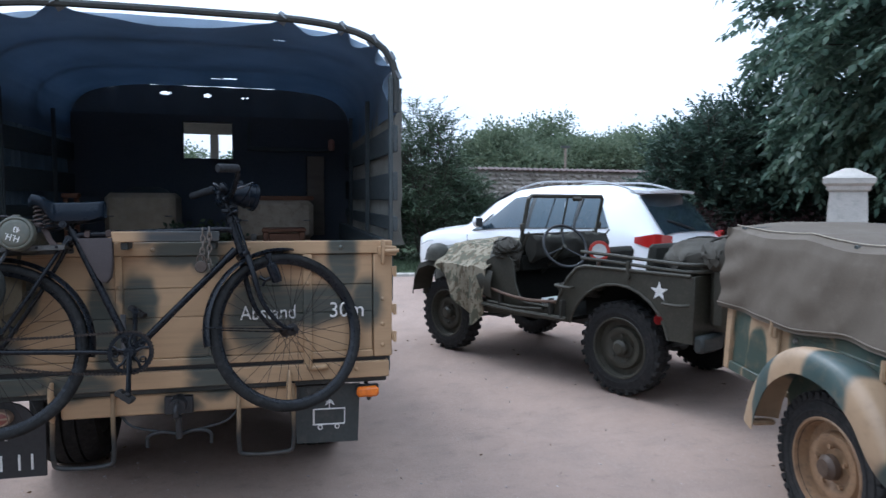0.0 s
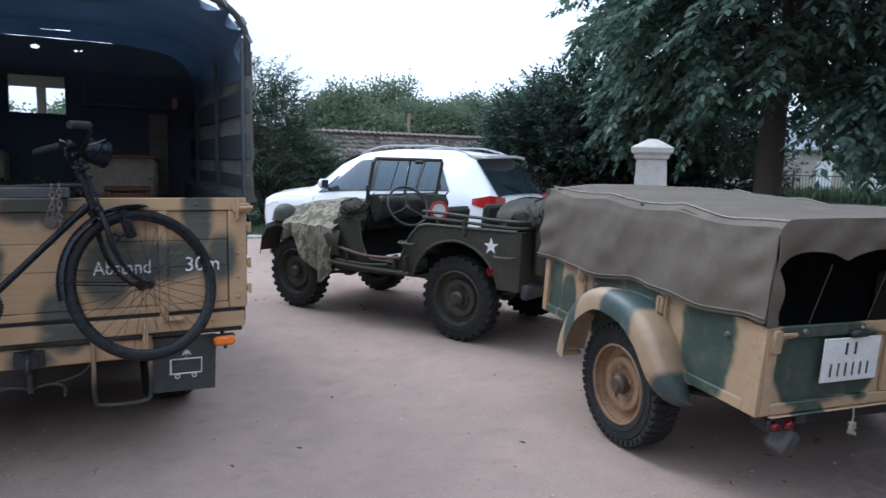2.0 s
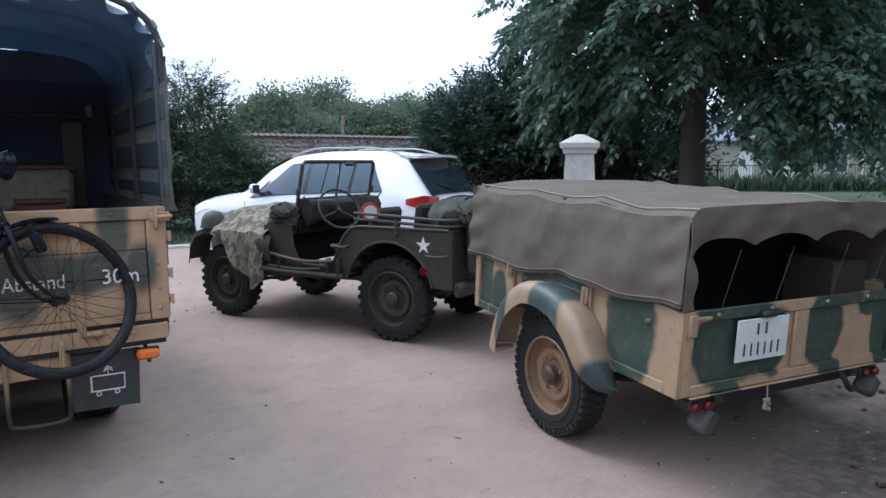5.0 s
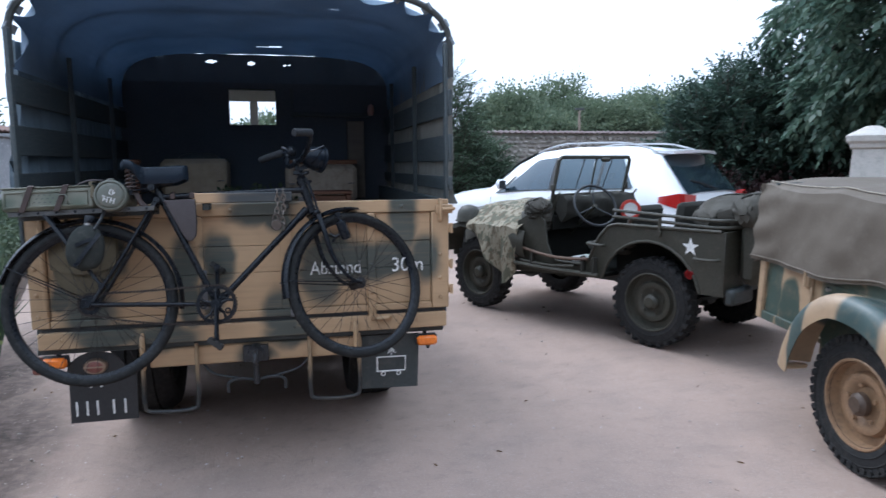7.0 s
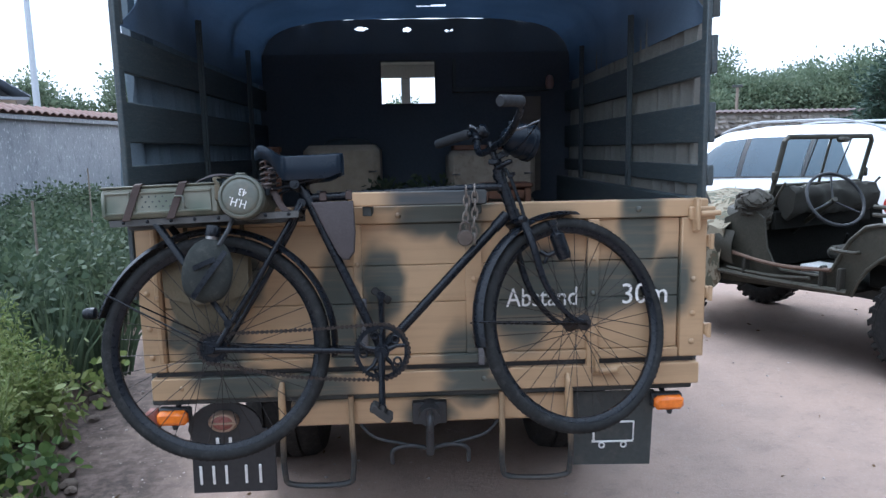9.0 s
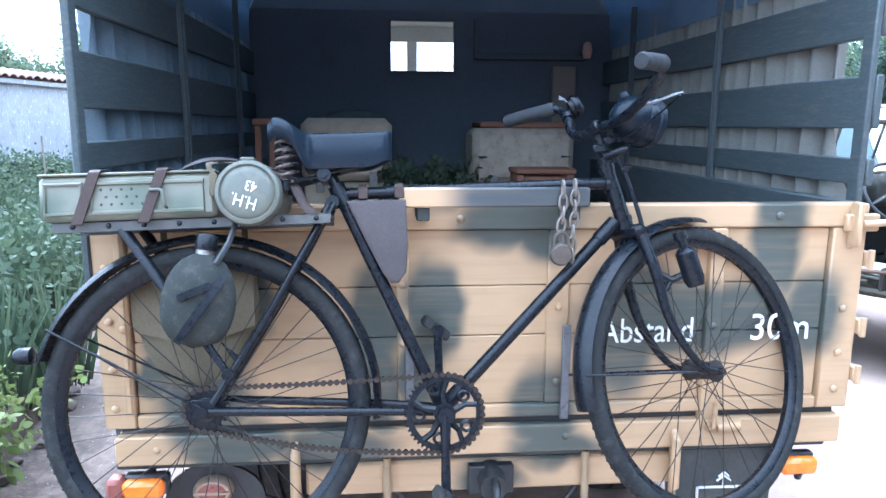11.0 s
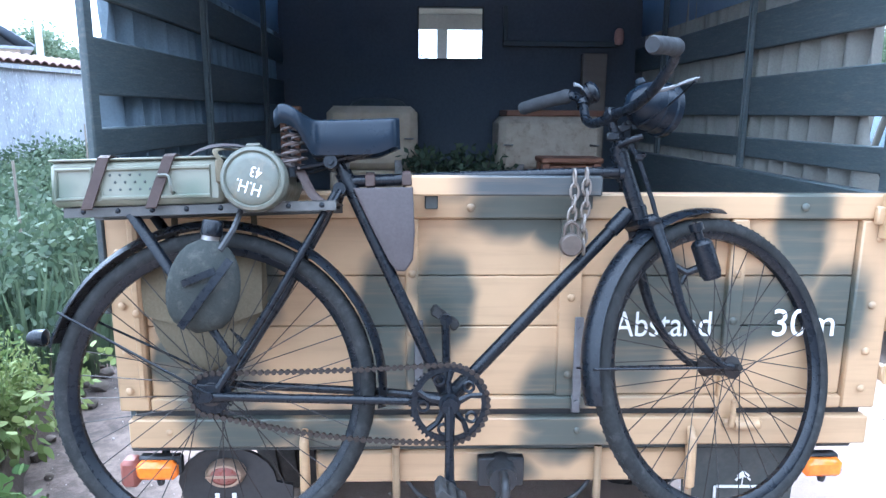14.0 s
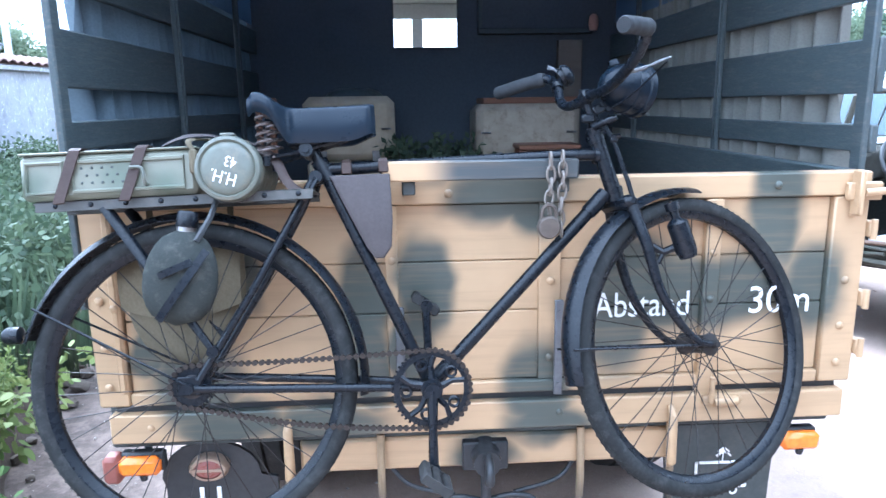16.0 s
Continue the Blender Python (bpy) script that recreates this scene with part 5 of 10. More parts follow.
    # chain: plates along the two runs and round both sprockets
    bm = bmnew()
    C, r1, r0 = V((0.506, -0.045, -0.043)), 0.085, 0.045
    loop = []
    for k in range(21):
        a = radians(90 + 1 - 180 * k / 20)
        loop.append(C + V((r1 * math.cos(a), 0, r1 * math.sin(a))))
    for k in range(1, 24):
        t = k / 24
        loop.append(V((0.506, -0.045, -0.128)).lerp(V((0.0, -0.045, -0.045)), t) - V((0, 0, 0.016 * math.sin(t * math.pi))))
    for k in range(9):
        a = radians(270 - 180 * k / 8)
        loop.append(V((r0 * math.cos(a), -0.045, r0 * math.sin(a))))
    for k in range(1, 24):
        loop.append(V((0, -0.045, 0.045)).lerp(V((0.506, -0.045, 0.042)), k / 24) - V((0, 0, 0.004 * math.sin(k / 24 * math.pi))))
    # even link pitch
    seg = [(b - a).length for a, b in zip(loop, loop[1:] + loop[:1])]
    total, n = sum(seg), 100
    pts, i, acc = [], 0, 0.0
    for k in range(n):
        want = total * k / n
        while acc + seg[i] < want:
            acc += seg[i]
            i += 1
        pts.append(loop[i].lerp(loop[(i + 1) % len(loop)], (want - acc) / seg[i]))
    for k in range(n):
        a, b = pts[k], pts[(k + 1) % n]
        d = (b - a).normalized()
        t = Matrix((d, V((0, 1, 0)), d.cross(V((0, 1, 0))))).transposed()
        w = 0.0046 if k % 2 else 0.003
        box(bm, (a + b) / 2, ((b - a).length, w * 2, 0.0042), 0.001, t)
        cyl(bm, a - V((0, 0.0056, 0)), a + V((0, 0.0056, 0)), 0.0058, n=10)
    part("drive_chain", bm, M_CHAIN, bike, "oily brown drive chain")
    bm = bmnew()
    lathe(bm, [(0.008, -0.002), (0.042, -0.002), (0.042, 0.002), (0.008, 0.002)], Matrix.Translation((0, -0.045, 0)) @ pose(0, 0, 0, 90), 24, close=True)
    for i in range(22):
        mm = Matrix.Translation((0, -0.045, 0)) @ pose(0, 0, 0, 90) @ pose(0, 0, 0, 0, 0, i * 360 / 22)
        box(bm, mm @ V((0.045, 0, 0)), (0.008, 0.005, 0.003), 0.001, mm.to_3x3())
    cyl(bm, (0, -0.075, 0), (0, 0.075, 0), 0.005)
    for s in (-1, 1):
        cyl(bm, (0, s * 0.066, 0), (0, s * 0.078, 0), 0.012, n=6)
    part("sprocket", bm, M_BLACK, bike)
    # mudguards with stays
    f = fender("rear_mudguard", V((0, 0, 0)), 0.372, 162, -8)
    for a in (150,):
        for s in (-1, 1):
            bm = bmnew()
            e = V((0.37 * math.cos(radians(a)), s * 0.03, 0.37 * math.sin(radians(a))))
            tube(bm, [e, e.lerp(V((0.01, s * 0.07, 0.0)), 0.5), (0.01, s * 0.07, 0.0)], 0.003, 6)
            part("mudguard_stay", bm, M_BLACK, f)
    bm = bmnew()
    lathe(bm, [(0.0, 0.026), (0.014, 0.024), (0.019, 0.015), (0.019, -0.01), (0.012, -0.014), (0.0, -0.014)], pose(-0.372, 0, 0.128, 0, -90), 16)
    part("rear_reflector", clean(bm), M_BLACK, f, "small black-rimmed reflector")
    g = fender("front_mudguard", FH, 0.37, 84, 188, STEER)
    for s in (-1, 1):
        bm = bmnew()
        e = FH + V((0.368 * math.cos(radians(176)), s * 0.03, 0.368 * math.sin(radians(176))))
        tube(bm, [STEER @ e, STEER @ (FH + V((0, s * 0.055, 0)))], 0.003, 6)
        part("mudguard_stay", bm, M_BLACK, g)
    # dynamo on the fork
    bm = bmnew()
    D = STEER @ V((1.06, -0.075, 0.25))
    lathe(bm, [(0.0, -0.045), (0.016, -0.043), (0.02, -0.03), (0.02, 0.025), (0.014, 0.032), (0.008, 0.035), (0.008, 0.05), (0.013, 0.051), (0.013, 0.066), (0.0, 0.068)], Matrix.Translation(D) @ pose(0, 0, 0, 0, -16, 0) @ Matrix.Scale(1.18, 4), 20)
    tube(bm, [D + V((0, 0.01, -0.02)), D + V((-0.035, 0.02, -0.035)), D + V((-0.06, 0.025, -0.02))], 0.009, 8)
    tube(bm, [D + V((-0.035, 0.02, -0.035)), D + V((-0.05, 0.02, -0.06))], 0.006, 8)
    part("dynamo", clean(bm), M_BLACK, bike, "black bottle dynamo")
    # saddle: padded top, skirt, coil springs
    def ease(a, b, u):
        k = min(1.0, max(0.0, (u - a) / (b - a)))
        return k * k * (3 - 2 * k)

    def half(u):
        w = 0.108 - 0.052 * ease(0.16, 0.34, u) - 0.012 * ease(0.4, 1.0, u)
        return w * math.sqrt(max(0.1, 1 - max(0.0, (u - 0.93) / 0.078) ** 2)) * (0.86 + 0.14 * ease(0.0, 0.06, u))

    def top(u, v):
        w = (v - 0.5) * 2
        a = abs(w)
        x = 0.16 + 0.258 * u
        k = ease(0.16, 0.3, u)
        zc = 0.611 - 0.026 * ease(0.08, 0.3, u) - 0.003 * math.sin(u * math.pi) - 0.012 * (1 - ease(0.0, 0.06, u))
        skirt = 0.032 + 0.033 * k * (1 - 0.45 * ease(0.78, 1.0, u)) - 0.004 * (1 - ease(0.0, 0.1, u))
        flat, bend = 0.5, 0.66
        if a < flat:
            drop, hw = 0.007 * (a / flat) ** 2, half(u) * 0.9 * a / flat
        elif a < bend:
            q = (a - flat) / (bend - flat) * math.pi / 2
            drop, hw = 0.007 + 0.009 * (1 - math.cos(q)), half(u) * (0.9 + 0.1 * math.sin(q))
        else:
            q = (a - bend) / (1 - bend)
            drop, hw = 0.016 + skirt * q, half(u) * (1.0 - 0.13 * q ** 3 + 0.02 * math.sin(q * math.pi))
        return V((x, math.copysign(hw, w), zc - drop))
    bm = bmnew()
    sheet(bm, top, 40, 36, 0.006)
    sad = part("saddle", bm, M_SADDLE, bike, "blue-black leather sprung saddle")
    for s in (-1, 1):
        bm = bmnew()
        tube(bm, [(0.187 + 0.0165 * math.cos(t), s * 0.062 + 0.0165 * math.sin(t), 0.474 + 0.088 * t / (2 * math.pi * 5)) for t in [k * 2 * math.pi / 10 for k in range(51)]], 0.0032, 6)
        part("spring", bm, M_SPRING, sad, "dull brown coil spring")
        bm = bmnew()
        cyl(bm, (0.187, s * 0.062, 0.455), (0.187, s * 0.062, 0.474), 0.009)
        tube(bm, [(0.187, s * 0.062, 0.472), (0.25, s * 0.035, 0.484), (0.33, s * 0.02, 0.505), (0.405, s * 0.012, 0.53)], 0.0045, 6)
        tube(bm, [(0.187, s * 0.062, 0.56), (0.215, s * 0.07, 0.55), (0.24, s * 0.05, 0.515), (0.275, s * 0.03, 0.492)], 0.0045, 6)
        part("saddle_rail", bm, M_BLACK, sad)
    bm = bmnew()
    cyl(bm, SL, SL + V((-0.012, 0, 0.028)), 0.0125)
    cyl(bm, (0.268, -0.045, 0.488), (0.268, 0.045, 0.488), 0.015)
    cyl(bm, (0.268, -0.052, 0.488), (0.268, 0.052, 0.488), 0.008, n=6)
    box(bm, (0.262, 0, 0.506), (0.07, 0.07, 0.016), 0.004)
    part("seat_post", bm, M_BLACK, sad)
    # luggage rack
    bm = bmnew()
    for s in (-1, 1):
        box(bm, (0.0, s * 0.068, 0.393), (0.56, 0.004, 0.022), 0.001)
        box(bm, (0.0, s * 0.06, 0.402), (0.56, 0.02, 0.004), 0.001)
    for x in (-0.275, -0.09, 0.09, 0.272):
        box(bm, (x, 0, 0.399), (0.02, 0.132, 0.004), 0.001)
    rack = part("luggage_rack", bm, M_RACKPAINT, bike, "worn grey steel luggage rack")
    for i in range(8):
        bm = bmnew()
        lathe(bm, [(0.0, 0.004), (0.004, 0.003), (0.006, 0.0)], pose(-0.24 + i * 0.07, -0.07, 0.394, 90), 8)
        part("rivet", clean(bm), M_BLACK, rack)
    for s in (-1, 1):
        bm = bmnew()
        tube(bm, [(-0.145, s * 0.064, 0.388), (-0.05, s * 0.07, 0.24), (0.055, s * 0.066, 0.075)], [0.013, 0.012, 0.008], 8, flat=0.4)
        cyl(bm, (0.055, s * 0.055, 0.075), (0.055, s * 0.08, 0.075), 0.012)
        part("rack_stay", bm, M_BLACK, rack)
        bm = bmnew()
        tube(bm, [(0.27, s * 0.06, 0.395), (0.285, s * 0.035, 0.425)], 0.006, 8)
        part("rack_arm", bm, M_BLACK, rack)
    # tool bag under the top tube
    bm = bmnew()
    out = [(0.312, 0.432), (0.443, 0.43), (0.444, 0.33), (0.438, 0.27), (0.42, 0.246), (0.402, 0.247), (0.386, 0.268), (0.35, 0.345)]
    rings(bm, [[V((0.39, y, 0.36)) + (V((x, 0, z)) - V((0.39, 0, 0.36))) * k for x, z in out] for y, k in ((-0.027, 0.86), (-0.024, 0.965), (-0.021, 0.972), (-0.02, 1.0), (-0.014, 1.0), (0.012, 0.99), (0.02, 0.94))])
    bag = part("tool_bag", bm, M_BAGLEATHER, bike, "grey-brown leather tool bag")
    for x in (0.35, 0.43):
        bm = bmnew()
        lathe(bm, [(0.0155, -0.009), (0.018, -0.009), (0.018, 0.009), (0.0155, 0.009)], pose(x, 0, 0.45, 0, 90), 16, close=True)
        box(bm, (x, -0.018, 0.447), (0.022, 0.006, 0.026), 0.002)
        part("bag_strap", bm, M_LEATHER, bag)


M_RACKPAINT = mat("worn_rack_paint", (0.06, 0.058, 0.052), 0.55, col2=(0.02, 0.021, 0.022), scale=5, dirt=(0.12, 0.11, 0.095), dirt_amt=0.5)
M_PEDAL = mat("dusty_black_rubber", (0.025, 0.024, 0.023), 0.8, spec=0.2, col2=(0.06, 0.055, 0.05), scale=30)
M_BAGLEATHER = mat("grey_brown_leather", (0.075, 0.064, 0.063), 0.6, spec=0.15, col2=(0.05, 0.043, 0.042), scale=12, fine=140, relief=0.3)
M_HEADLAMP = mat("blue_black_enamel", (0.005, 0.0085, 0.014), 0.28, col2=(0.008, 0.013, 0.021), scale=9, fine=20, relief=0.0, spec=0.18)
bicycle()


# ---- load on the rack ----
M_AMMO = camo("ammo_box_camo", (0.155, 0.155, 0.115), (0.075, 0.09, 0.062), [(-0.27, 0.44, 0.028, 0.026), (-0.1, 0.45, 0.035, 0.03), (-0.02, 0.43, 0.03, 0.02)], soft=0.8, rough=0.45, wobble=0.03, grain=(30, 30, 30))
M_CANGREEN = mat("grey_green_tin", (0.1, 0.105, 0.082), 0.45, col2=(0.075, 0.08, 0.066), scale=12, fine=60, dirt=(0.2, 0.15, 0.1), dirt_amt=0.4)
M_FELT = mat("grey_felt", (0.036, 0.039, 0.036), 0.95, spec=0.1, col2=(0.022, 0.024, 0.022), scale=12, fine=200, dirt=(0.12, 0.115, 0.1), relief=0.5)
M_KHAKI = mat("khaki_canvas_cloth", (0.115, 0.093, 0.055), 0.9, col2=(0.07, 0.057, 0.036), scale=8, fine=160, relief=0.35)


def ammo_box():
    b = thing("ammunition_box", BIKE, "tan and green stamped metal ammunition box strapped on rack", "box")
    bm = bmnew()
    box(bm, (-0.125, -0.005, 0.4515), (0.35, 0.155, 0.093), 0.01)
    body = part("body", bm, M_AMMO, b)
    bm = bmnew()
    for x0, x1 in ((-0.285, -0.215), (-0.195, 0.025)):
        z0, z1 = 0.42, 0.48
        tube(bm, [(x0, -0.084, z0), (x1, -0.084, z0), (x1, -0.084, z1), (x0, -0.084, z1)], 0.005, 6, close=True)
    part("stamped_rib", bm, M_AMMO, body)
    bm = bmnew()
    box(bm, (-0.125, -0.005, 0.4995), (0.352, 0.157, 0.005), 0.002)
    part("lid", bm, M_AMMO, b)
    for i in range(14):
        x, z = -0.178 + (i % 5) * 0.02 + 0.01 * ((i // 5) % 2), 0.437 + 0.015 * (i // 5)
        bm = bmnew()
        lathe(bm, [(0.0, 0.002), (0.002, 0.0015), (0.003, 0.0)], pose(x, -0.0825, z, 90), 8)
        part("rivet", clean(bm), M_DARKPAINT, body)
    bm = bmnew()
    tube(bm, curve_pts([(-0.075, -0.083, 0.465), (-0.075, -0.097, 0.463), (-0.055, -0.098, 0.46), (-0.05, -0.098, 0.43), (-0.05, -0.083, 0.428)], 4), 0.0035, 6)
    part("handle", bm, M_CANGREEN, b)
    for x in (-0.205, -0.075):
        bm = bmnew()
        k = 0.36 if x < -0.1 else 0.38
        pts = [(-0.092, 0.398), (-0.092, 0.502), (-0.085, 0.508), (0.075, 0.508), (0.082, 0.502), (0.082, 0.4)]
        rings(bm, [[V((x + q + k * (z - 0.45), y + (0.003 if inner else 0) * (1 if y < 0 else -1), z)) for q in (-0.011, 0.011)] + [V((x + q + k * (z - 0.45), y * 0.97 if inner else y * 0.97, z - 0.002)) for q in (0.011, -0.011)] for (y, z) in pts for inner in (0,)])
        part("strap", bm, M_LEATHER, b, "brown leather strap")
    return b


ammo_box()


def canister():
    c = thing("gas_mask_canister", BIKE @ Matrix.Translation((0.118, 0, 0.449)), "fluted grey-green metal canister with white marks", "canister")
    ax = pose(0, 0, 0, 90)
    bm = bmnew()
    prof = [(0.0, -0.12), (0.06, -0.12), (0.064, -0.115)]
    lathe(bm, prof + [(0.0635, -0.1)] + [(0.0615 + 0.0015 * (i % 2), -0.1 + 0.018 * i) for i in range(1, 10)] + [(0.064, 0.07)], ax, 32)
    body = part("body", clean(bm), M_CANGREEN, c)
    bm = bmnew()
    lathe(bm, [(0.0, 0.118), (0.04, 0.118), (0.05, 0.116), (0.054, 0.112), (0.058, 0.116), (0.064, 0.114), (0.067, 0.108), (0.067, 0.075), (0.064, 0.07)], ax, 36)
    lid = part("lid", clean(bm), M_CANGREEN, c, "round grey-green lid with worn rim")
    m = pose(0, -0.119, 0, 90) @ pose(0, 0, 0, 0, 0, 162)
    for body_text, x, z, s in (("H.H.", 0.002, 0.008, 0.036), ("43", -0.004, -0.024, 0.031)):
        lettering("marking", body_text, s, m @ Matrix.Translation((x, z, 0)) @ Matrix.Diagonal((0.8, 1, 1, 1)), M_WHITE, lid, 0.0008, "CENTER")
    bm = bmnew()
    box(bm, (-0.072, -0.085, 0.02), (0.016, 0.02, 0.05), 0.004)
    tube(bm, curve_pts([(-0.07, -0.09, 0.04), (-0.08, -0.08, 0.065), (-0.05, 0.0, 0.075), (0.02, 0.02, 0.07)], 4), 0.006, 6, flat=0.4)
    part("clasp", bm, M_KHAKI, c, "worn cloth tab and webbing strap")
    bm = bmnew()
    tube(bm, curve_pts([(-0.16, -0.02, 0.056), (-0.13, -0.05, 0.066), (-0.09, -0.06, 0.076), (-0.05, -0.03, 0.08), (0.0, 0.02, 0.073), (0.05, 0.03, 0.06)], 5), 0.012, 8, flat=0.22)
    part("sling", bm, M_BAGLEATHER, c, "grey webbing sling laid over the canister")
    bm = bmnew()
    box(bm, (0.0, -0.085, 0.07), (0.03, 0.03, 0.008), 0.003)
    part("hinge", bm, M_CANGREEN, lid)
    bm = bmnew()
    tube(bm, curve_pts([(0.05, -0.03, 0.05), (0.085, -0.045, 0.02), (0.11, -0.05, -0.03), (0.15, -0.055, -0.065)], 5), 0.011, 8, flat=0.25)
    part("sling", bm, M_LEATHER, c, "brown leather sling")


canister()


def canteen():
    c = thing("field_flask", BIKE @ Matrix.Translation((0.014, -0.115, 0.237)) @ pose(0, 0, 0, 0, 10, 0), "grey felt-covered field flask hanging from the rack", "flask")
    bm = bmnew()
    loops = []
    for i in range(13):
        t = i / 12
        z = -0.098 + 0.19 * t
        k = math.sqrt(max(0, 1 - (2 * t - 1) ** 2)) ** 0.85
        w, d = 0.004 + 0.074 * k * (1.0 - 0.12 * t), 0.004 + 0.038 * k
        if i == 12:
            w, d = 0.018, 0.018
        loops.append([V((w * math.cos(a), d * math.sin(a), z)) for a in [2 * math.pi * j / 24 for j in range(24)]])
    rings(bm, loops)
    part("body", bm, M_FELT, c)
    bm = bmnew()
    cyl(bm, (0, 0, 0.09), (0, 0, 0.1), 0.019, n=18)
    neck = part("neck", bm, M_STEEL, c)
    bm = bmnew()
    lathe(bm, [(0.021, 0.1), (0.022, 0.104), (0.021, 0.128), (0.018, 0.132), (0.0, 0.133)], Matrix(), 18)
    part("cap", clean(bm), M_BLACK, c, "black screw cap")
    for a, b, w in (((-0.02, -0.045, -0.085), (0.055, -0.04, 0.06), 0.008), ((-0.03, -0.042, 0.0), (0.03, -0.045, 0.035), 0.007)):
        bm = bmnew()
        a, b = V(a), V(b)
        n = V((0, -1, 0))
        side = (b - a).normalized().cross(n) * w
        rings(bm, [[p + side, p - side, p - side + n * 0.004, p + side + n * 0.004] for p in (a, a.lerp(b, 0.5) + n * 0.006, b)])
        part("strap", bm, M_BLACK, c, "black leather strap")
    bm = bmnew()
    tube(bm, [(0.03, -0.03, 0.075), (0.045, -0.01, 0.12), (0.045, 0.03, 0.16)], 0.007, 6, flat=0.5)
    part("hanger", bm, M_CARTRIM, c)


canteen()


def bread_bag():
    b = thing("haversack", BIKE @ Matrix.Translation((-0.005, 0.085, 0.172)), "khaki cloth haversack hung behind the rear wheel", "bag")
    bm = bmnew()

    def fn(u, v):
        a = u * 2 * math.pi
        k = math.sqrt(max(0.004, 1 - (1 - v) ** 2.6)) * (1 - 0.12 * v)
        slump = 0.012 * math.sin(a * 3 + 1) * v * (1 - v)
        return (0.15 * k * math.cos(a) - 0.032 + slump, 0.034 * k * math.sin(a) + 0.004 * math.sin(a * 5 + v * 6), -0.14 + 0.26 * v + 0.012 * math.sin(a + 0.5) * (1 - v))
    rows = [[fn(i / 28, (j / 12) ** 1.5) for i in range(28)] for j in range(13)]
    rings(bm, rows)
    part("body", bm, M_KHAKI, b)
    bm = bmnew()
    sheet(bm, lambda u, v: (-0.165 + 0.265 * u, -0.035 - 0.008 * math.sin(v * 3) - 0.004 * math.sin(u * 9 + v * 4), 0.122 - 0.13 * v - 0.03 * v * math.sin(u * math.pi)), 14, 6, 0.003)
    part("flap", bm, M_KHAKI, b, "khaki buttoned flap")
    for s in (-0.1, 0.08):
        bm = bmnew()
        tube(bm, [(s, 0.0, 0.12), (s, -0.01, 0.215)], 0.008, 6, flat=0.3)
        part("loop", bm, M_KHAKI, b)


bread_bag()

# ---- the small four-wheel-drive army car ----
JEEP = pose(3.721, 1.763, 0, 0, 0, 26.2)
jeep = thing("army_jeep", JEEP, "olive open army jeep with white star, parked", "car")


def tyre_wheel(parent, x, y, r, w, rim_mat, face, lugs=26, hubcol=None, tilt=0, deep=0.045):
    """A road wheel with block tread; face is -1 or 1, the side on which the rim shows."""
    m = pose(x, y, r, 0, 90) @ pose(0, 0, 0, 0, 0, tilt)
    h = w / 2
    k = 1 if face > 0 else -1
    bm = bmnew()
    prof = [(r * 0.60, -h * 0.75), (r * 0.66, -h * 0.95), (r * 0.8, -h), (r * 0.93, -h * 0.88), (r * 0.965, -h * 0.6), (r * 0.97, 0), (r * 0.965, h * 0.6), (r * 0.93, h * 0.88), (r * 0.8, h), (r * 0.66, h * 0.95), (r * 0.60, h * 0.75)]
    lathe(bm, prof, m, 48)
    for i in range(lugs):
        for s, off in ((-1, 0.0), (1, 0.5)):
            mm = m @ pose(0, 0, 0, 0, 0, 360 * (i + off) / lugs)
            box(bm, mm @ V((r * 0.975, 0, s * h * 0.5)), (r * deep, r * 0.12, h * 0.95), 0.004, (mm @ pose(0, 0, 0, s * 14, 0, 0)).to_3x3())
            box(bm, mm @ V((r * 0.925, 0, s * h * 0.93)), (r * 0.09, r * 0.09, h * 0.1), 0.003, mm.to_3x3())
    for q in (0.74, 0.86):
        tube(bm, [m @ V((r * q * math.cos(t), r * q * math.sin(t), k * h * (0.985 if q < 0.8 else 0.96))) for t in [2 * math.pi * i / 40 for i in range(40)]], 0.004, 5, close=True)
    t = part("wheel", bm, M_RUBBER, parent, "black off-road tyre with block tread")
    bm = bmnew()
    f = k * h
    lathe(bm, [(r * 0.655, f * 0.93), (r * 0.64, f * 1.0), (r * 0.615, f * 0.97), (r * 0.60, f * 0.6), (r * 0.585, f * 0.15), (r * 0.53, f * 0.1), (r * 0.47, f * 0.12), (r * 0.43, f * 0.5), (r * 0.36, f * 0.55), (r * 0.3, f * 0.42), (r * 0.24, f * 0.2), (r * 0.2, f * 0.2), (0.0, f * 0.2)], m, 36)
    rim = part("rim", clean(bm), rim_mat, t)
    bm = bmnew()
    lathe(bm, [(r * 0.17, f * 0.5), (r * 0.165, f * 0.85), (r * 0.12, f * 1.0), (r * 0.11, f * 1.1), (0.0, f * 1.12)], m, 20)
    part("hub_cap", clean(bm), hubcol or rim_mat, t)
    for i in range(5):
        mm = m @ pose(0, 0, 0, 0, 0, 72 * i + 10)
        bm = bmnew()
        cyl(bm, mm @ V((r * 0.27, 0, f * 0.5)), mm @ V((r * 0.27, 0, f * 0.68)), 0.011, n=6)
        part("wheel_nut", bm, rim_mat, t)
    return t


# near-black colour stands in for the deep shade inside the tub
M_TUBSHADE = mat("shaded_tub_interior", (0.01, 0.01, 0.008), 0.8, spec=0.15, col2=(0.006, 0.006, 0.005), scale=9)


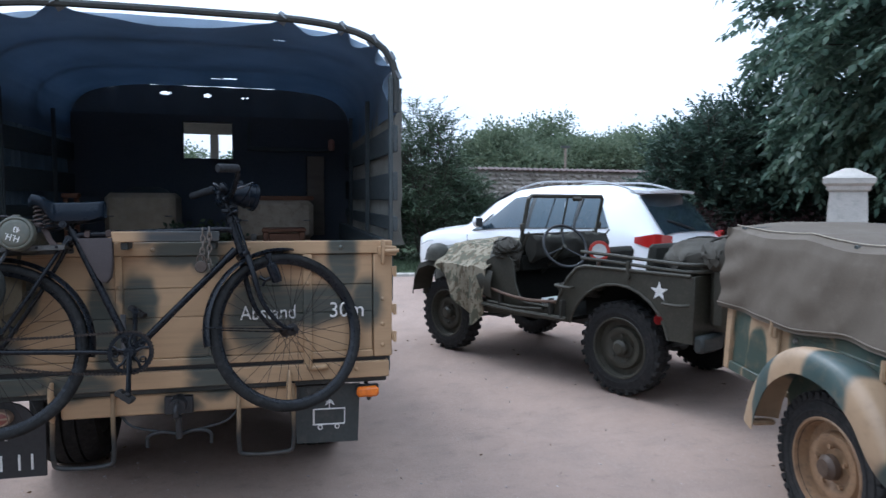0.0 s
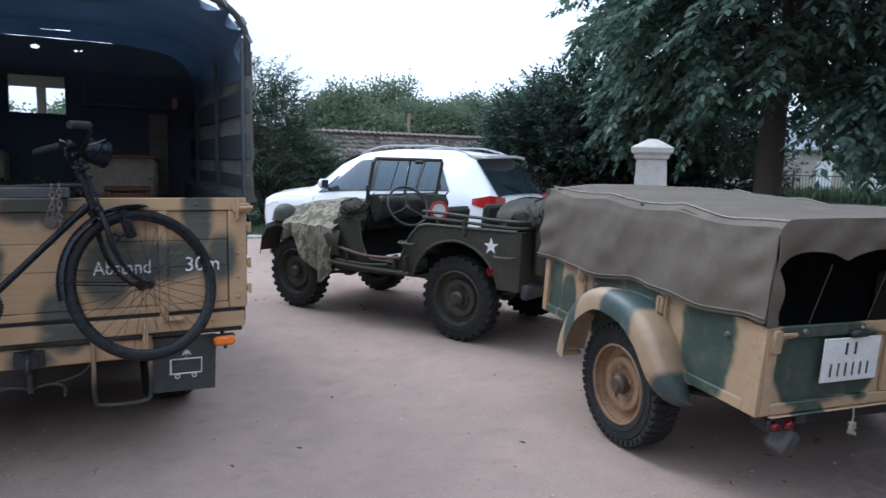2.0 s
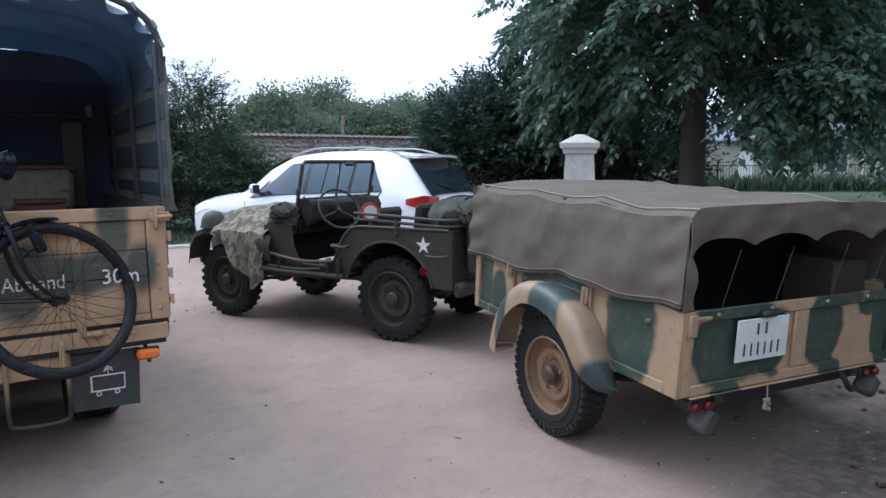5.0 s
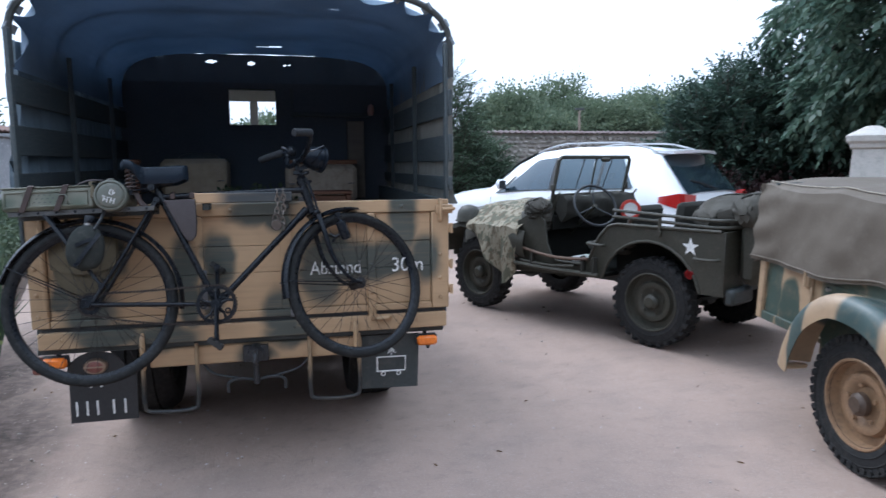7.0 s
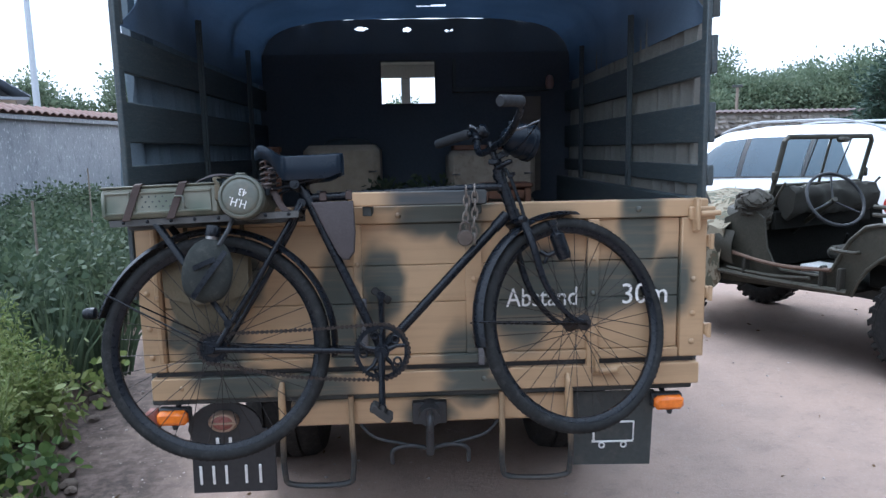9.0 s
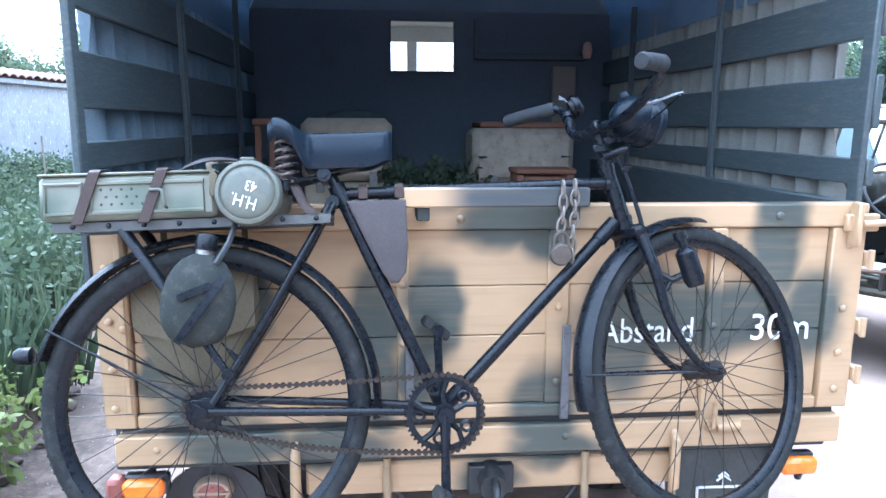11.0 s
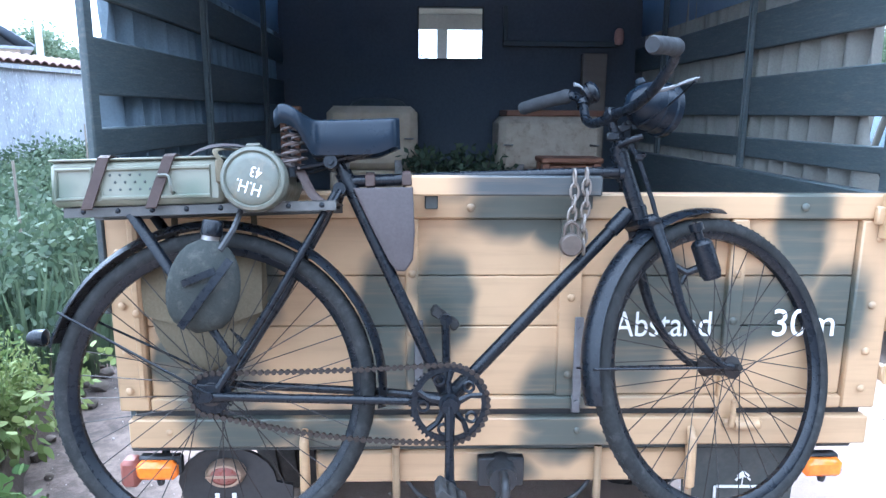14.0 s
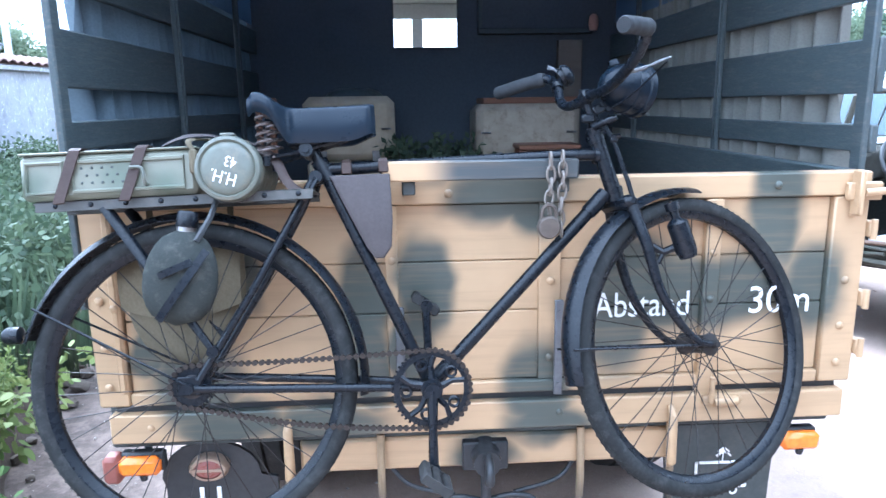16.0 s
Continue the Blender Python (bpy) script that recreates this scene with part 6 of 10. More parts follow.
def jeep_body():
    HW = 0.735
    # side walls of the tub, with arch and door cut-out; left and right
    arch = [(0.455 * math.cos(a), 0.40 + 0.455 * math.sin(a)) for a in [math.pi * i / 14 for i in range(15)]]
    side = [(-0.62, 0.50)] + [(-y, z) for y, z in arch if z > 0.5] + [(0.47, 0.50), (1.42, 0.46), (1.42, 0.93), (1.28, 1.0), (1.16, 1.0), (1.09, 0.95), (1.06, 0.75), (1.0, 0.64), (0.93, 0.60), (0.66, 0.60), (0.58, 0.64), (0.53, 0.75), (0.47, 0.86), (0.38, 0.95), (0.3, 0.97), (-0.60, 0.97), (-0.62, 0.95)]
    for s in (-1, 1):
        bm = bmnew()
        loops = [[V((s * x, y, z)) for y, z in side] for x in (HW, HW - 0.02)]
        rings(bm, loops)
        # the far wall takes the painted shade colour instead of olive
        wall = part("side_panel", bm, M_OLIVE if s < 0 else M_TUBSHADE, jeep, "olive tub side with wheel arch")
        bm = bmnew()
        tube(bm, [(s * HW, y, z) for y, z in side[-10:-1]] , 0.014, 8)
        part("rail_bead", bm, M_OLIVE, wall)
        bm = bmnew()
        tube(bm, [(s * HW, -y, z) for y, z in arch if z > 0.45], 0.012, 8)
        part("arch_bead", bm, M_OLIVE, wall)
    bm = bmnew()
    span(bm, (-HW, -0.63, 0.50), (HW, -0.61, 0.97))
    part("rear_panel", bm, M_OLIVE, jeep)
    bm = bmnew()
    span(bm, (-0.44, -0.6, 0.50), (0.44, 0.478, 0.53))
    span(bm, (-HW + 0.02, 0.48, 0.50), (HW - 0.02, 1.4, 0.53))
    part("floor", bm, M_TUBSHADE, jeep)
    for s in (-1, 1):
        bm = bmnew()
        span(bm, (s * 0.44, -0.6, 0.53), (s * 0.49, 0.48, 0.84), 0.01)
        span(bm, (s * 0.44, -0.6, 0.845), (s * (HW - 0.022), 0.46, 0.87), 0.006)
        part("wheel_box", bm, M_TUBSHADE, jeep)
    # cowl and bonnet
    bm = bmnew()
    st = [(1.27, 0.70, 1.02), (1.42, 0.68, 1.03), (1.6, 0.56, 1.03), (2.1, 0.5, 1.02), (2.45, 0.46, 0.99), (2.5, 0.44, 0.96)]
    loops = []
    for y, w, z in st:
        loops.append([V((x, y, zz)) for x, zz in ((-w, 0.6), (-w, z - 0.09), (-w + 0.03, z - 0.03), (-w + 0.1, z), (-w * 0.4, z + 0.02), (w * 0.4, z + 0.02), (w - 0.1, z), (w - 0.03, z - 0.03), (w, z - 0.09), (w, 0.6))])
    rings(bm, loops)
    part("bonnet", bm, M_OLIVE, jeep)
    bm = bmnew()
    for i in range(11):
        x = -0.4 + i * 0.08
        span(bm, (x - 0.018, 2.51, 0.55), (x + 0.018, 2.535, 0.95), 0.005)
    span(bm, (-0.45, 2.505, 0.92), (0.45, 2.54, 0.99), 0.01)
    part("grille", bm, M_OLIVE, jeep)
    # flat front wings
    for s in (-1, 1):
        bm = bmnew()
        pts = [(1.52, 0.62), (1.6, 0.80), (1.68, 0.86), (1.8, 0.875), (2.24, 0.875), (2.38, 0.83), (2.46, 0.72), (2.49, 0.56)]
        loops = [[V((s * 0.5, y, z)), V((s * 0.755, y, z)), V((s * 0.762, y, z - 0.05)), V((s * 0.75, y, z - 0.05)), V((s * 0.745, y, z - 0.012)), V((s * 0.5, y, z - 0.012))] for y, z in pts]
        rings(bm, loops)
        part("front_wing", bm, M_OLIVE, jeep)
    bm = bmnew()
    span(bm, (-0.55, 2.55, 0.48), (0.55, 2.59, 0.58), 0.01)
    part("front_bumper", bm, M_OLIVE, jeep)
    bm = bmnew()
    for s in (-1, 1):
        span(bm, (s * 0.33 - 0.03, -0.62, 0.42), (s * 0.33 + 0.03, 2.64, 0.5))
    for y in (0.0, 2.03):
        cyl(bm, (-0.6, y, 0.355), (0.6, y, 0.355), 0.035)
    lathe(bm, [(0.0, -0.13), (0.1, -0.09), (0.13, 0), (0.1, 0.09), (0, 0.13)], pose(0.1, 0, 0.355, 90), 12)
    lathe(bm, [(0.0, -0.13), (0.1, -0.09), (0.13, 0), (0.1, 0.09), (0, 0.13)], pose(0.1, 2.03, 0.355, 90), 12)
    for s in (-1, 1):
        for y in (0.0, 2.03):
            tube(bm, curve_pts([(s * 0.42, y - 0.42, 0.44), (s * 0.42, y - 0.2, 0.39), (s * 0.42, y, 0.385), (s * 0.42, y + 0.2, 0.39), (s * 0.42, y + 0.42, 0.44)], 4), 0.022, 6)
    part("chassis", clean(bm), M_DARKPAINT, jeep)
    bm = bmnew()
    tube(bm, [(-0.5, 1.95, 0.36), (-0.52, 1.5, 0.4), (-0.55, 1.38, 0.42)], 0.016, 8)
    tube(bm, [(-0.6, 1.88, 0.31), (-0.35, 1.86, 0.33), (0.3, 1.86, 0.33)], 0.014, 8)
    part("steering_rod", bm, M_DARKPAINT, jeep)
    for s in (-1, 1):
        for y in (0.0, 2.03):
            tyre_wheel(jeep, s * 0.615, y, 0.362, 0.165, M_OLIVE, s, 28, deep=0.034, tilt=13 * y + 40 * s)
    # windscreen
    def wy(z):
        return 1.21 - (z - 1.0) * 0.23
    zt, zb, hw = 1.52, 1.01, 0.535
    bm = bmnew()
    loop = [(-hw, zb), (hw, zb), (hw, zt - 0.03), (hw - 0.03, zt), (-hw + 0.03, zt), (-hw, zt - 0.03)]
    tube(bm, [(x, wy(z), z) for x, z in loop], 0.019, 8, close=True)
    for x in (0.0,):
        tube(bm, [(x, wy(1.17), 1.17), (x, wy(zt), zt)], 0.011, 6)
    tube(bm, [(-hw, wy(1.17), 1.17), (hw, wy(1.17), 1.17)], 0.013, 6)
    ws = part("windscreen", bm, M_OLIVE, jeep, "upright olive windscreen frame")
    for x0, x1 in ((-hw + 0.015, -0.012), (0.012, hw - 0.015)):
        bm = bmnew()
        rings(bm, [[V((x, wy(z) + d, z)) for x, z in ((x0, 1.185), (x1, 1.185), (x1, zt - 0.02), (x0, zt - 0.02))] for d in (0, 0.004)])
        pane = part("pane", bm, M_GLASS, ws, "clear windscreen pane")
        pane.visible_shadow = False
    bm = bmnew()
    rings(bm, [[V((x, wy(z) + d, z)) for x, z in ((-hw, 1.0), (hw, 1.0), (hw, 1.16), (-hw, 1.16))] for d in (-0.006, 0.006)])
    part("lower_panel", bm, M_OLIVE, ws)
    for x, a in ((-0.3, 14), (0.12, 18)):
        bm = bmnew()
        p = V((x + 0.09, wy(1.5) - 0.03, 1.5))
        q = p + V((-math.sin(radians(a)) * 0.27, 0.05, -0.27))
        tube(bm, [p, q], 0.006, 6)
        part("wiper", bm, M_CARTRIM, ws)
    bm = bmnew()
    box(bm, (0.1, wy(1.5) - 0.035, 1.495), (0.12, 0.05, 0.04), 0.015)
    part("wiper_motor", bm, M_OLIVE, ws)
    for s in (-1, 1):
        bm = bmnew()
        tube(bm, [(s * (hw + 0.02), wy(1.1) - 0.02, 1.02), (s * (hw + 0.05), wy(1.3) - 0.1, 1.2)], 0.009, 6)
        box(bm, (s * (hw + 0.02), wy(1.27), 1.24), (0.035, 0.04, 0.07), 0.008)
        part("stay_arm", bm, M_OLIVE, ws)
    # rolled cloth under the windscreen
    bm = bmnew()
    loops = []
    for i in range(61):
        x = -0.53 + 1.06 * i / 60
        loops.append([V((x, 1.07 + (0.07 + 0.035 * noise.noise(V((x * 6, a, 1)))) * math.cos(a), 1.085 + (0.085 + 0.03 * noise.noise(V((x * 9, a * 1.5, 3)))) * math.sin(a) - 0.05 * max(0, -math.sin(a)) * (1 + noise.noise(V((x * 5, 0, 8)))))) for a in [2 * math.pi * j / 20 for j in range(20)]])
    rings(bm, loops)
    part("rolled_cover", bm, M_CLOTHDARK, jeep, "rolled dark canvas cover")
    # steering wheel
    C, N = V((-0.38, 0.8, 1.085)), V((-0.36, -0.79, 0.5))
    a, b = frame_at(N)
    bm = bmnew()
    tube(bm, [C + (a * math.cos(t) + b * math.sin(t)) * 0.2 for t in [2 * math.pi * i / 40 for i in range(40)]], 0.012, 8, close=True)
    wheel = part("steering_wheel", bm, M_CARTRIM, jeep, "thin black steering wheel")
    for i in range(3):
        t = radians(120 * i + 90)
        bm = bmnew()
        tube(bm, [C - N * 0.03, C + (a * math.cos(t) + b * math.sin(t)) * 0.198], 0.007, 6)
        part("spoke", bm, M_CARTRIM, wheel)
    bm = bmnew()
    cyl(bm, C, C - N * 0.62, 0.018)
    part("column", bm, M_OLIVE, wheel)
    # seats
    for x in (-0.36, 0.36):
        bm = bmnew()
        box(bm, (x, 0.52, 0.74), (0.44, 0.42, 0.09), 0.03)
        part("seat", bm, M_CLOTHDARK, jeep, "olive canvas seat")
        bm = bmnew()
        box(bm, (x, 0.30, 0.93), (0.44, 0.08, 0.36), 0.03, pose(0, 0, 0, 8).to_3x3())
        part("backrest", bm, M_CLOTHDARK, jeep)
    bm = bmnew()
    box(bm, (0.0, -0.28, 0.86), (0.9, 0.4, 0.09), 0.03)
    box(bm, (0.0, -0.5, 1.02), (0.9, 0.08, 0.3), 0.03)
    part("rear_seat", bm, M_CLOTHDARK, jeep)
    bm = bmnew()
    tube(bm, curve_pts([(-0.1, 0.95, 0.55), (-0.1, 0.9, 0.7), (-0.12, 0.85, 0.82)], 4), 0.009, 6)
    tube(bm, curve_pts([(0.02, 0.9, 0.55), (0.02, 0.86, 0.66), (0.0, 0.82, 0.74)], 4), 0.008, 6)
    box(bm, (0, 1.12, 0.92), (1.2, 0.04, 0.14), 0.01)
    # added plate in the shade colour, covers the olive bonnet end
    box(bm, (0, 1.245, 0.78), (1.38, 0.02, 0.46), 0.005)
    part("dashboard", bm, M_TUBSHADE, jeep)
    bm = bmnew()
    box(bm, (-0.45, 0.82, 0.605), (0.22, 0.2, 0.05), 0.01)
    part("pale_pad", bm, M_PLATE, jeep, "pale folded pad on the floor")
    # tilt bows folded along the side, at rail height
    for s in (-1, 1):
        for dz in (0.0, 0.05):
            bm = bmnew()
            tube(bm, curve_pts([(s * 0.72, 0.35, 1.03 + dz), (s * 0.73, 0.0, 1.02 + dz), (s * 0.73, -0.45, 1.0 + dz), (s * 0.7, -0.62, 1.0 + dz), (s * 0.5, -0.7, 1.0 + dz)], 5), 0.013, 8)
            part("tilt_bow", bm, M_OLIVE, jeep)
        bm = bmnew()
        cyl(bm, (s * 0.745, -0.1, 0.90), (s * 0.745, -0.1, 1.04), 0.014)
        cyl(bm, (s * 0.76, -0.1, 0.93), (s * 0.735, -0.1, 0.93), 0.022)
        part("bow_socket", bm, M_OLIVE, jeep)
    # handles, tools and straps on the left side
    for pts in ([(-0.75, -0.42, 0.77), (-0.79, -0.43, 0.765), (-0.79, -0.56, 0.765), (-0.75, -0.6, 0.77)], [(-0.74, 0.56, 0.80), (-0.79, 0.55, 0.795), (-0.79, 0.42, 0.79), (-0.74, 0.41, 0.79)]):
        bm = bmnew()
        tube(bm, curve_pts(pts, 4), 0.012, 8)
        part("grab_handle", bm, M_OLIVE, jeep)
    bm = bmnew()
    tube(bm, curve_pts([(-0.775, 1.32, 0.69), (-0.78, 1.1, 0.655), (-0.78, 0.85, 0.64), (-0.78, 0.56, 0.66)], 5), 0.014, 8)
    part("shovel_handle", bm, M_TOOLWOOD, jeep, "brown wooden shovel handle")
    bm = bmnew()
    sheet(bm, lambda u, v: (-0.765 - 0.03 * math.sin(v * math.pi), 1.30 + 0.24 * u, 0.60 + 0.24 * v + 0.06 * u - 0.05 * abs(v - 0.5) * u), 6, 8, 0.006)
    part("shovel_blade", bm, M_OLIVE, jeep)
    bm = bmnew()
    tube(bm, curve_pts([(-0.775, 1.42, 0.54), (-0.78, 1.1, 0.53), (-0.78, 0.8, 0.53), (-0.77, 0.45, 0.53)], 5), 0.02, 8)
    tube(bm, curve_pts([(-0.77, 1.35, 0.57), (-0.78, 1.0, 0.56), (-0.78, 0.7, 0.585)], 5), 0.013, 8)
    part("axe_handle", bm, M_OLIVE, jeep)
    for y in (0.5, 0.62, 1.2):
        bm = bmnew()
        box(bm, (-0.76, y, 0.6), (0.06, 0.03, 0.16), 0.008)
        part("tool_strap", bm, M_CLOTHDARK, jeep)
    bm = bmnew()
    lathe(bm, [(0.0, 0.012), (0.03, 0.01), (0.038, 0.0)], pose(-0.737, -0.36, 0.635, 0, -90), 20)
    part("reflector", clean(bm), M_RED, jeep, "round red side reflector")
    bm = bmnew()
    star = []
    for i in range(10):
        r = 0.072 if i % 2 == 0 else 0.028
        t = radians(90 + 36 * i)
        star.append((-0.36 + r * math.cos(t), 0.842 + r * math.sin(t)))
    rings(bm, [[V((x, y, z)) for y, z in star] for x in (-0.7375, -0.7355)])
    part("star", bm, M_WHITE, jeep, "white five-pointed star")
    # spare wheel and jerrycan at the tail, lamps
    m = pose(0.28, -0.72, 0.78, 90)
    bm = bmnew()
    lathe(bm, [(0.22, -0.07), (0.34, -0.08), (0.36, -0.04), (0.36, 0.04), (0.34, 0.08), (0.22, 0.07)], m, 36, close=True)
    part("spare_tyre", bm, M_RUBBER, jeep)
    can = bmnew()
    box(can, (-0.45, -0.74, 0.82), (0.34, 0.16, 0.46), 0.05)
    for x in (-0.52, -0.45, -0.38):
        tube(can, [(x, -0.74, 1.04), (x, -0.74, 1.085), (x + 0.03, -0.74, 1.085)], 0.009, 6)
    box(can, (-0.45, -0.825, 0.8), (0.22, 0.008, 0.28), 0.003)
    part("fuel_can", can, M_OLIVE, jeep, "olive jerrycan on the tail")
    bm = bmnew()
    span(bm, (-0.72, -0.70, 0.44), (-0.42, -0.62, 0.56), 0.02)
    part("bumperette", bm, M_DARKPAINT, jeep)


M_CLOTHDARK = mat("dark_olive_cloth", (0.028, 0.026, 0.019), 0.9, col2=(0.016, 0.016, 0.012), scale=7, fine=120, relief=0.35)
M_TOOLWOOD = mat("worn_handle_wood", (0.12, 0.07, 0.045), 0.6, col2=(0.06, 0.036, 0.025), scale=20)
jeep_body()


def camo_cloth_mat():
    m, n, l, p = nodes_of("printed_camouflage_cloth")
    tc = n.new("ShaderNodeTexCoord").outputs["Object"]
    mp = n.new("ShaderNodeMapping")
    mp.inputs["Scale"].default_value = (1.0, 1.3, 0.7)
    l.new(tc, mp.inputs["Vector"])
    a, b = noise_node(n, l, mp.outputs["Vector"], 11.0, 2.0), noise_node(n, l, mp.outputs["Vector"], 17.0, 2.0)
    c = mix(n, l, maprange(n, l, a, 0.5, 0.53), (0.27, 0.235, 0.165), (0.105, 0.102, 0.066))
    c = mix(n, l, maprange(n, l, b, 0.57, 0.6), c, (0.13, 0.1, 0.062))
    w = noise_node(n, l, tc, 150.0, 3.0)
    c = mix(n, l, maprange(n, l, w, 0.3, 0.8, 0, 0.3), c, (0.08, 0.07, 0.05))
    l.new(c, p.inputs["Base Color"])
    p.inputs["Roughness"].default_value = 0.9
    bump(n, l, p, w, 0.3, 0.003)
    return m


M_CAMOCLOTH = camo_cloth_mat()


def jeep_extras():
    # cloth thrown over the bonnet and the left wing
    def drape(u, v):
        y = 1.36 + 0.74 * u
        prof = [(0.34, 1.06), (0.05, 1.07), (-0.3, 1.065), (-0.52, 1.045), (-0.6, 0.98), (-0.72, 0.905), (-0.785, 0.86), (-0.80, 0.62), (-0.80, 0.33)]
        low = max(0.06, min(1.0, 1.05 - 1.15 * max(0.0, u - 0.16)) - 0.25 * max(0.0, 0.12 - u) / 0.12)
        f = v * (len(prof) - 1)
        f = min(f, (len(prof) - 1.001)) if v < 0.75 else 6 + (f - 6) * low
        f = min(f, len(prof) - 1.001)
        i = int(f)
        x = prof[i][0] + (prof[i + 1][0] - prof[i][0]) * (f - i)
        z = prof[i][1] + (prof[i + 1][1] - prof[i][1]) * (f - i)
        hang = max(0, v - 0.7) / 0.3
        fold = math.sin(u * 17 + v * 4 + 1.5 * math.sin(u * 5)) * 0.03 * (0.3 + hang) + 0.03 * noise.noise(V((u * 5, v * 7, 2))) + 0.014 * noise.noise(V((u * 13, v * 15, 4)))
        return (x - fold * hang - 0.006, y + 0.03 * math.sin(v * 9) * hang - 0.08 * hang * (u - 0.4), z + fold * (1 - hang) * 0.8 + 0.006)
    cl = thing("camouflage_cloth", JEEP, "printed camouflage shelter cloth draped over the jeep's bonnet", "cloth")
    bm = bmnew()
    sheet(bm, drape, 60, 64, 0.003)
    part("drape", bm, M_CAMOCLOTH, cl)
    h = thing("steel_helmet", JEEP @ Matrix.Translation((-0.66, 2.2, 0.876)), "olive steel helmet lying on the jeep's wing", "helmet")
    bm = bmnew()
    lathe(bm, [(0.150, 0.0), (0.142, 0.02), (0.135, 0.06), (0.12, 0.11), (0.08, 0.152), (0.03, 0.168), (0.0, 0.17)], Matrix.Diagonal((0.85, 1, 1, 1)), 28)
    part("shell", clean(bm), M_OLIVE, h)
    bm = bmnew()
    lathe(bm, [(0.138, 0.0), (0.154, 0.0), (0.154, 0.006), (0.138, 0.006)], Matrix.Diagonal((0.85, 1, 1, 1)), 28, close=True)
    part("rim", bm, M_OLIVE, h)
    # signalling disc on a stick
    d = thing("signal_disc", JEEP @ Matrix.Translation((-0.6, 0.27, 0.86)), "red-rimmed round signalling disc stuck in the jeep", "signal disc")
    d.matrix_world = d.matrix_world @ pose(0, 0, 0, 0, 0, -50)
    bm = bmnew()
    lathe(bm, [(0.058, -0.008), (0.082, -0.008), (0.082, 0.008), (0.058, 0.008)], pose(0, 0, 0.225, 90, 0, 0), 28, close=True)
    part("red_ring", bm, M_REDPAINT, d)
    bm = bmnew()
    cyl(bm, (0, -0.005, 0.225), (0, 0.005, 0.225), 0.0585, n=28)
    part("disc", bm, M_PLATE, d)
    bm = bmnew()
    cyl(bm, (0, 0, 0.0), (0, 0, 0.146), 0.012)
    part("stick", bm, M_TOOLWOOD, d)
    # canvas bundles on the rear seat and tail
    for nm, m, s, seed in (("canvas_bundle", JEEP @ Matrix.Translation((-0.05, -0.5, 1.08)), (0.62, 0.26, 0.13), 1), ("canvas_bundle", JEEP @ Matrix.Translation((-0.4, -0.72, 1.08)) @ pose(0, 0, 0, 0, 12, 10), (0.3, 0.16, 0.12), 7), ("canvas_bundle", JEEP @ Matrix.Translation((0.3, -0.15, 1.0)), (0.32, 0.28, 0.12), 4), ("canvas_bundle", JEEP @ Matrix.Translation((-0.63, 1.24, 1.0)) @ pose(0, 0, 0, 0, 60, 20), (0.17, 0.12, 0.1), 14), ("canvas_bundle", JEEP @ Matrix.Translation((0.3, 0.8, 0.68)) @ pose(0, 0, 0, 0, 0, 50), (0.26, 0.2, 0.13), 17)):
        t = thing(nm, m, "crumpled dark olive canvas bundle lying in the jeep", "bundle", "canvas bundles")
        bm = bmnew()
        loops = []
        for i in range(49):
            x = -1 + 2 * i / 48
            k = (1 - abs(x) ** 4) ** 0.5 * 0.9 + 0.1
            loops.append([V((s[0] * x, s[1] * k * math.cos(a) * (1 + 0.22 * noise.noise(V((x * 3, math.cos(a) * 2, seed)))), s[2] * k * math.sin(a) * (1 + 0.3 * noise.noise(V((x * 4, math.sin(a) * 3, seed + 3)))))) + V((0.0, 0.03 * noise.noise(V((x * 7, math.sin(a) * 3, seed))), 0.02 * math.sin(x * 9 + 2 * math.cos(a)) - 0.05 * abs(noise.noise(V((x * 6 + math.cos(a) * 2, math.sin(a) * 4, seed + 9)))) - 0.02 * abs(noise.noise(V((x * 15, math.cos(a) * 6, seed)))))) for a in [2 * math.pi * j / 44 for j in range(44)]])
        rings(bm, loops)
        part("cloth", bm, M_BUNDLE, t)
        for x in (-0.45, 0.4):
            bm = bmnew()
            tube(bm, [(s[0] * x, s[1] * 1.06 * math.cos(a), s[2] * 1.12 * math.sin(a)) for a in [2 * math.pi * j / 20 for j in range(20)]], 0.008, 6, close=True)
            part("strap", bm, M_CLOTHDARK, t)
    b = thing("cloth_sack", JEEP @ Matrix.Translation((-0.34, -0.9, 1.0)), "grey-olive cloth sack hanging at the jeep's tail", "sack")
    bm = bmnew()
    loops = []
    for j in range(10):
        v = j / 9
        r = 0.07 + 0.15 * math.sin(min(1, v + 0.12) * math.pi * 0.9)
        loops.append([V((r * 1.25 * math.cos(a) + 0.025 * math.sin(4 * a + v * 5), r * 0.7 * math.sin(a) + 0.012 * math.sin(7 * a), 0.12 - 0.5 * v + 0.02 * math.sin(3 * a))) for a in [2 * math.pi * i / 40 for i in range(40)]])
    rings(bm, loops)
    part("cloth", bm, M_SACK, b)


M_SACK = mat("grey_olive_sacking", (0.12, 0.108, 0.085), 0.9, col2=(0.08, 0.072, 0.057), scale=6, fine=130, relief=0.4)
M_REDPAINT = mat("red_paint", (0.5, 0.05, 0.03), 0.5, col2=(0.4, 0.04, 0.03), scale=20)
M_BUNDLE = mat("olive_canvas_bundle", (0.062, 0.056, 0.043), 0.9, col2=(0.04, 0.037, 0.029), scale=6, fine=130, relief=0.4)
jeep_extras()

# ---- the white sport utility car ----
SUV = pose(5.772, 4.304, 0, 0, 0, 29.7)
suv = thing("white_car", SUV, "white modern sport utility car parked behind the jeep", "car")
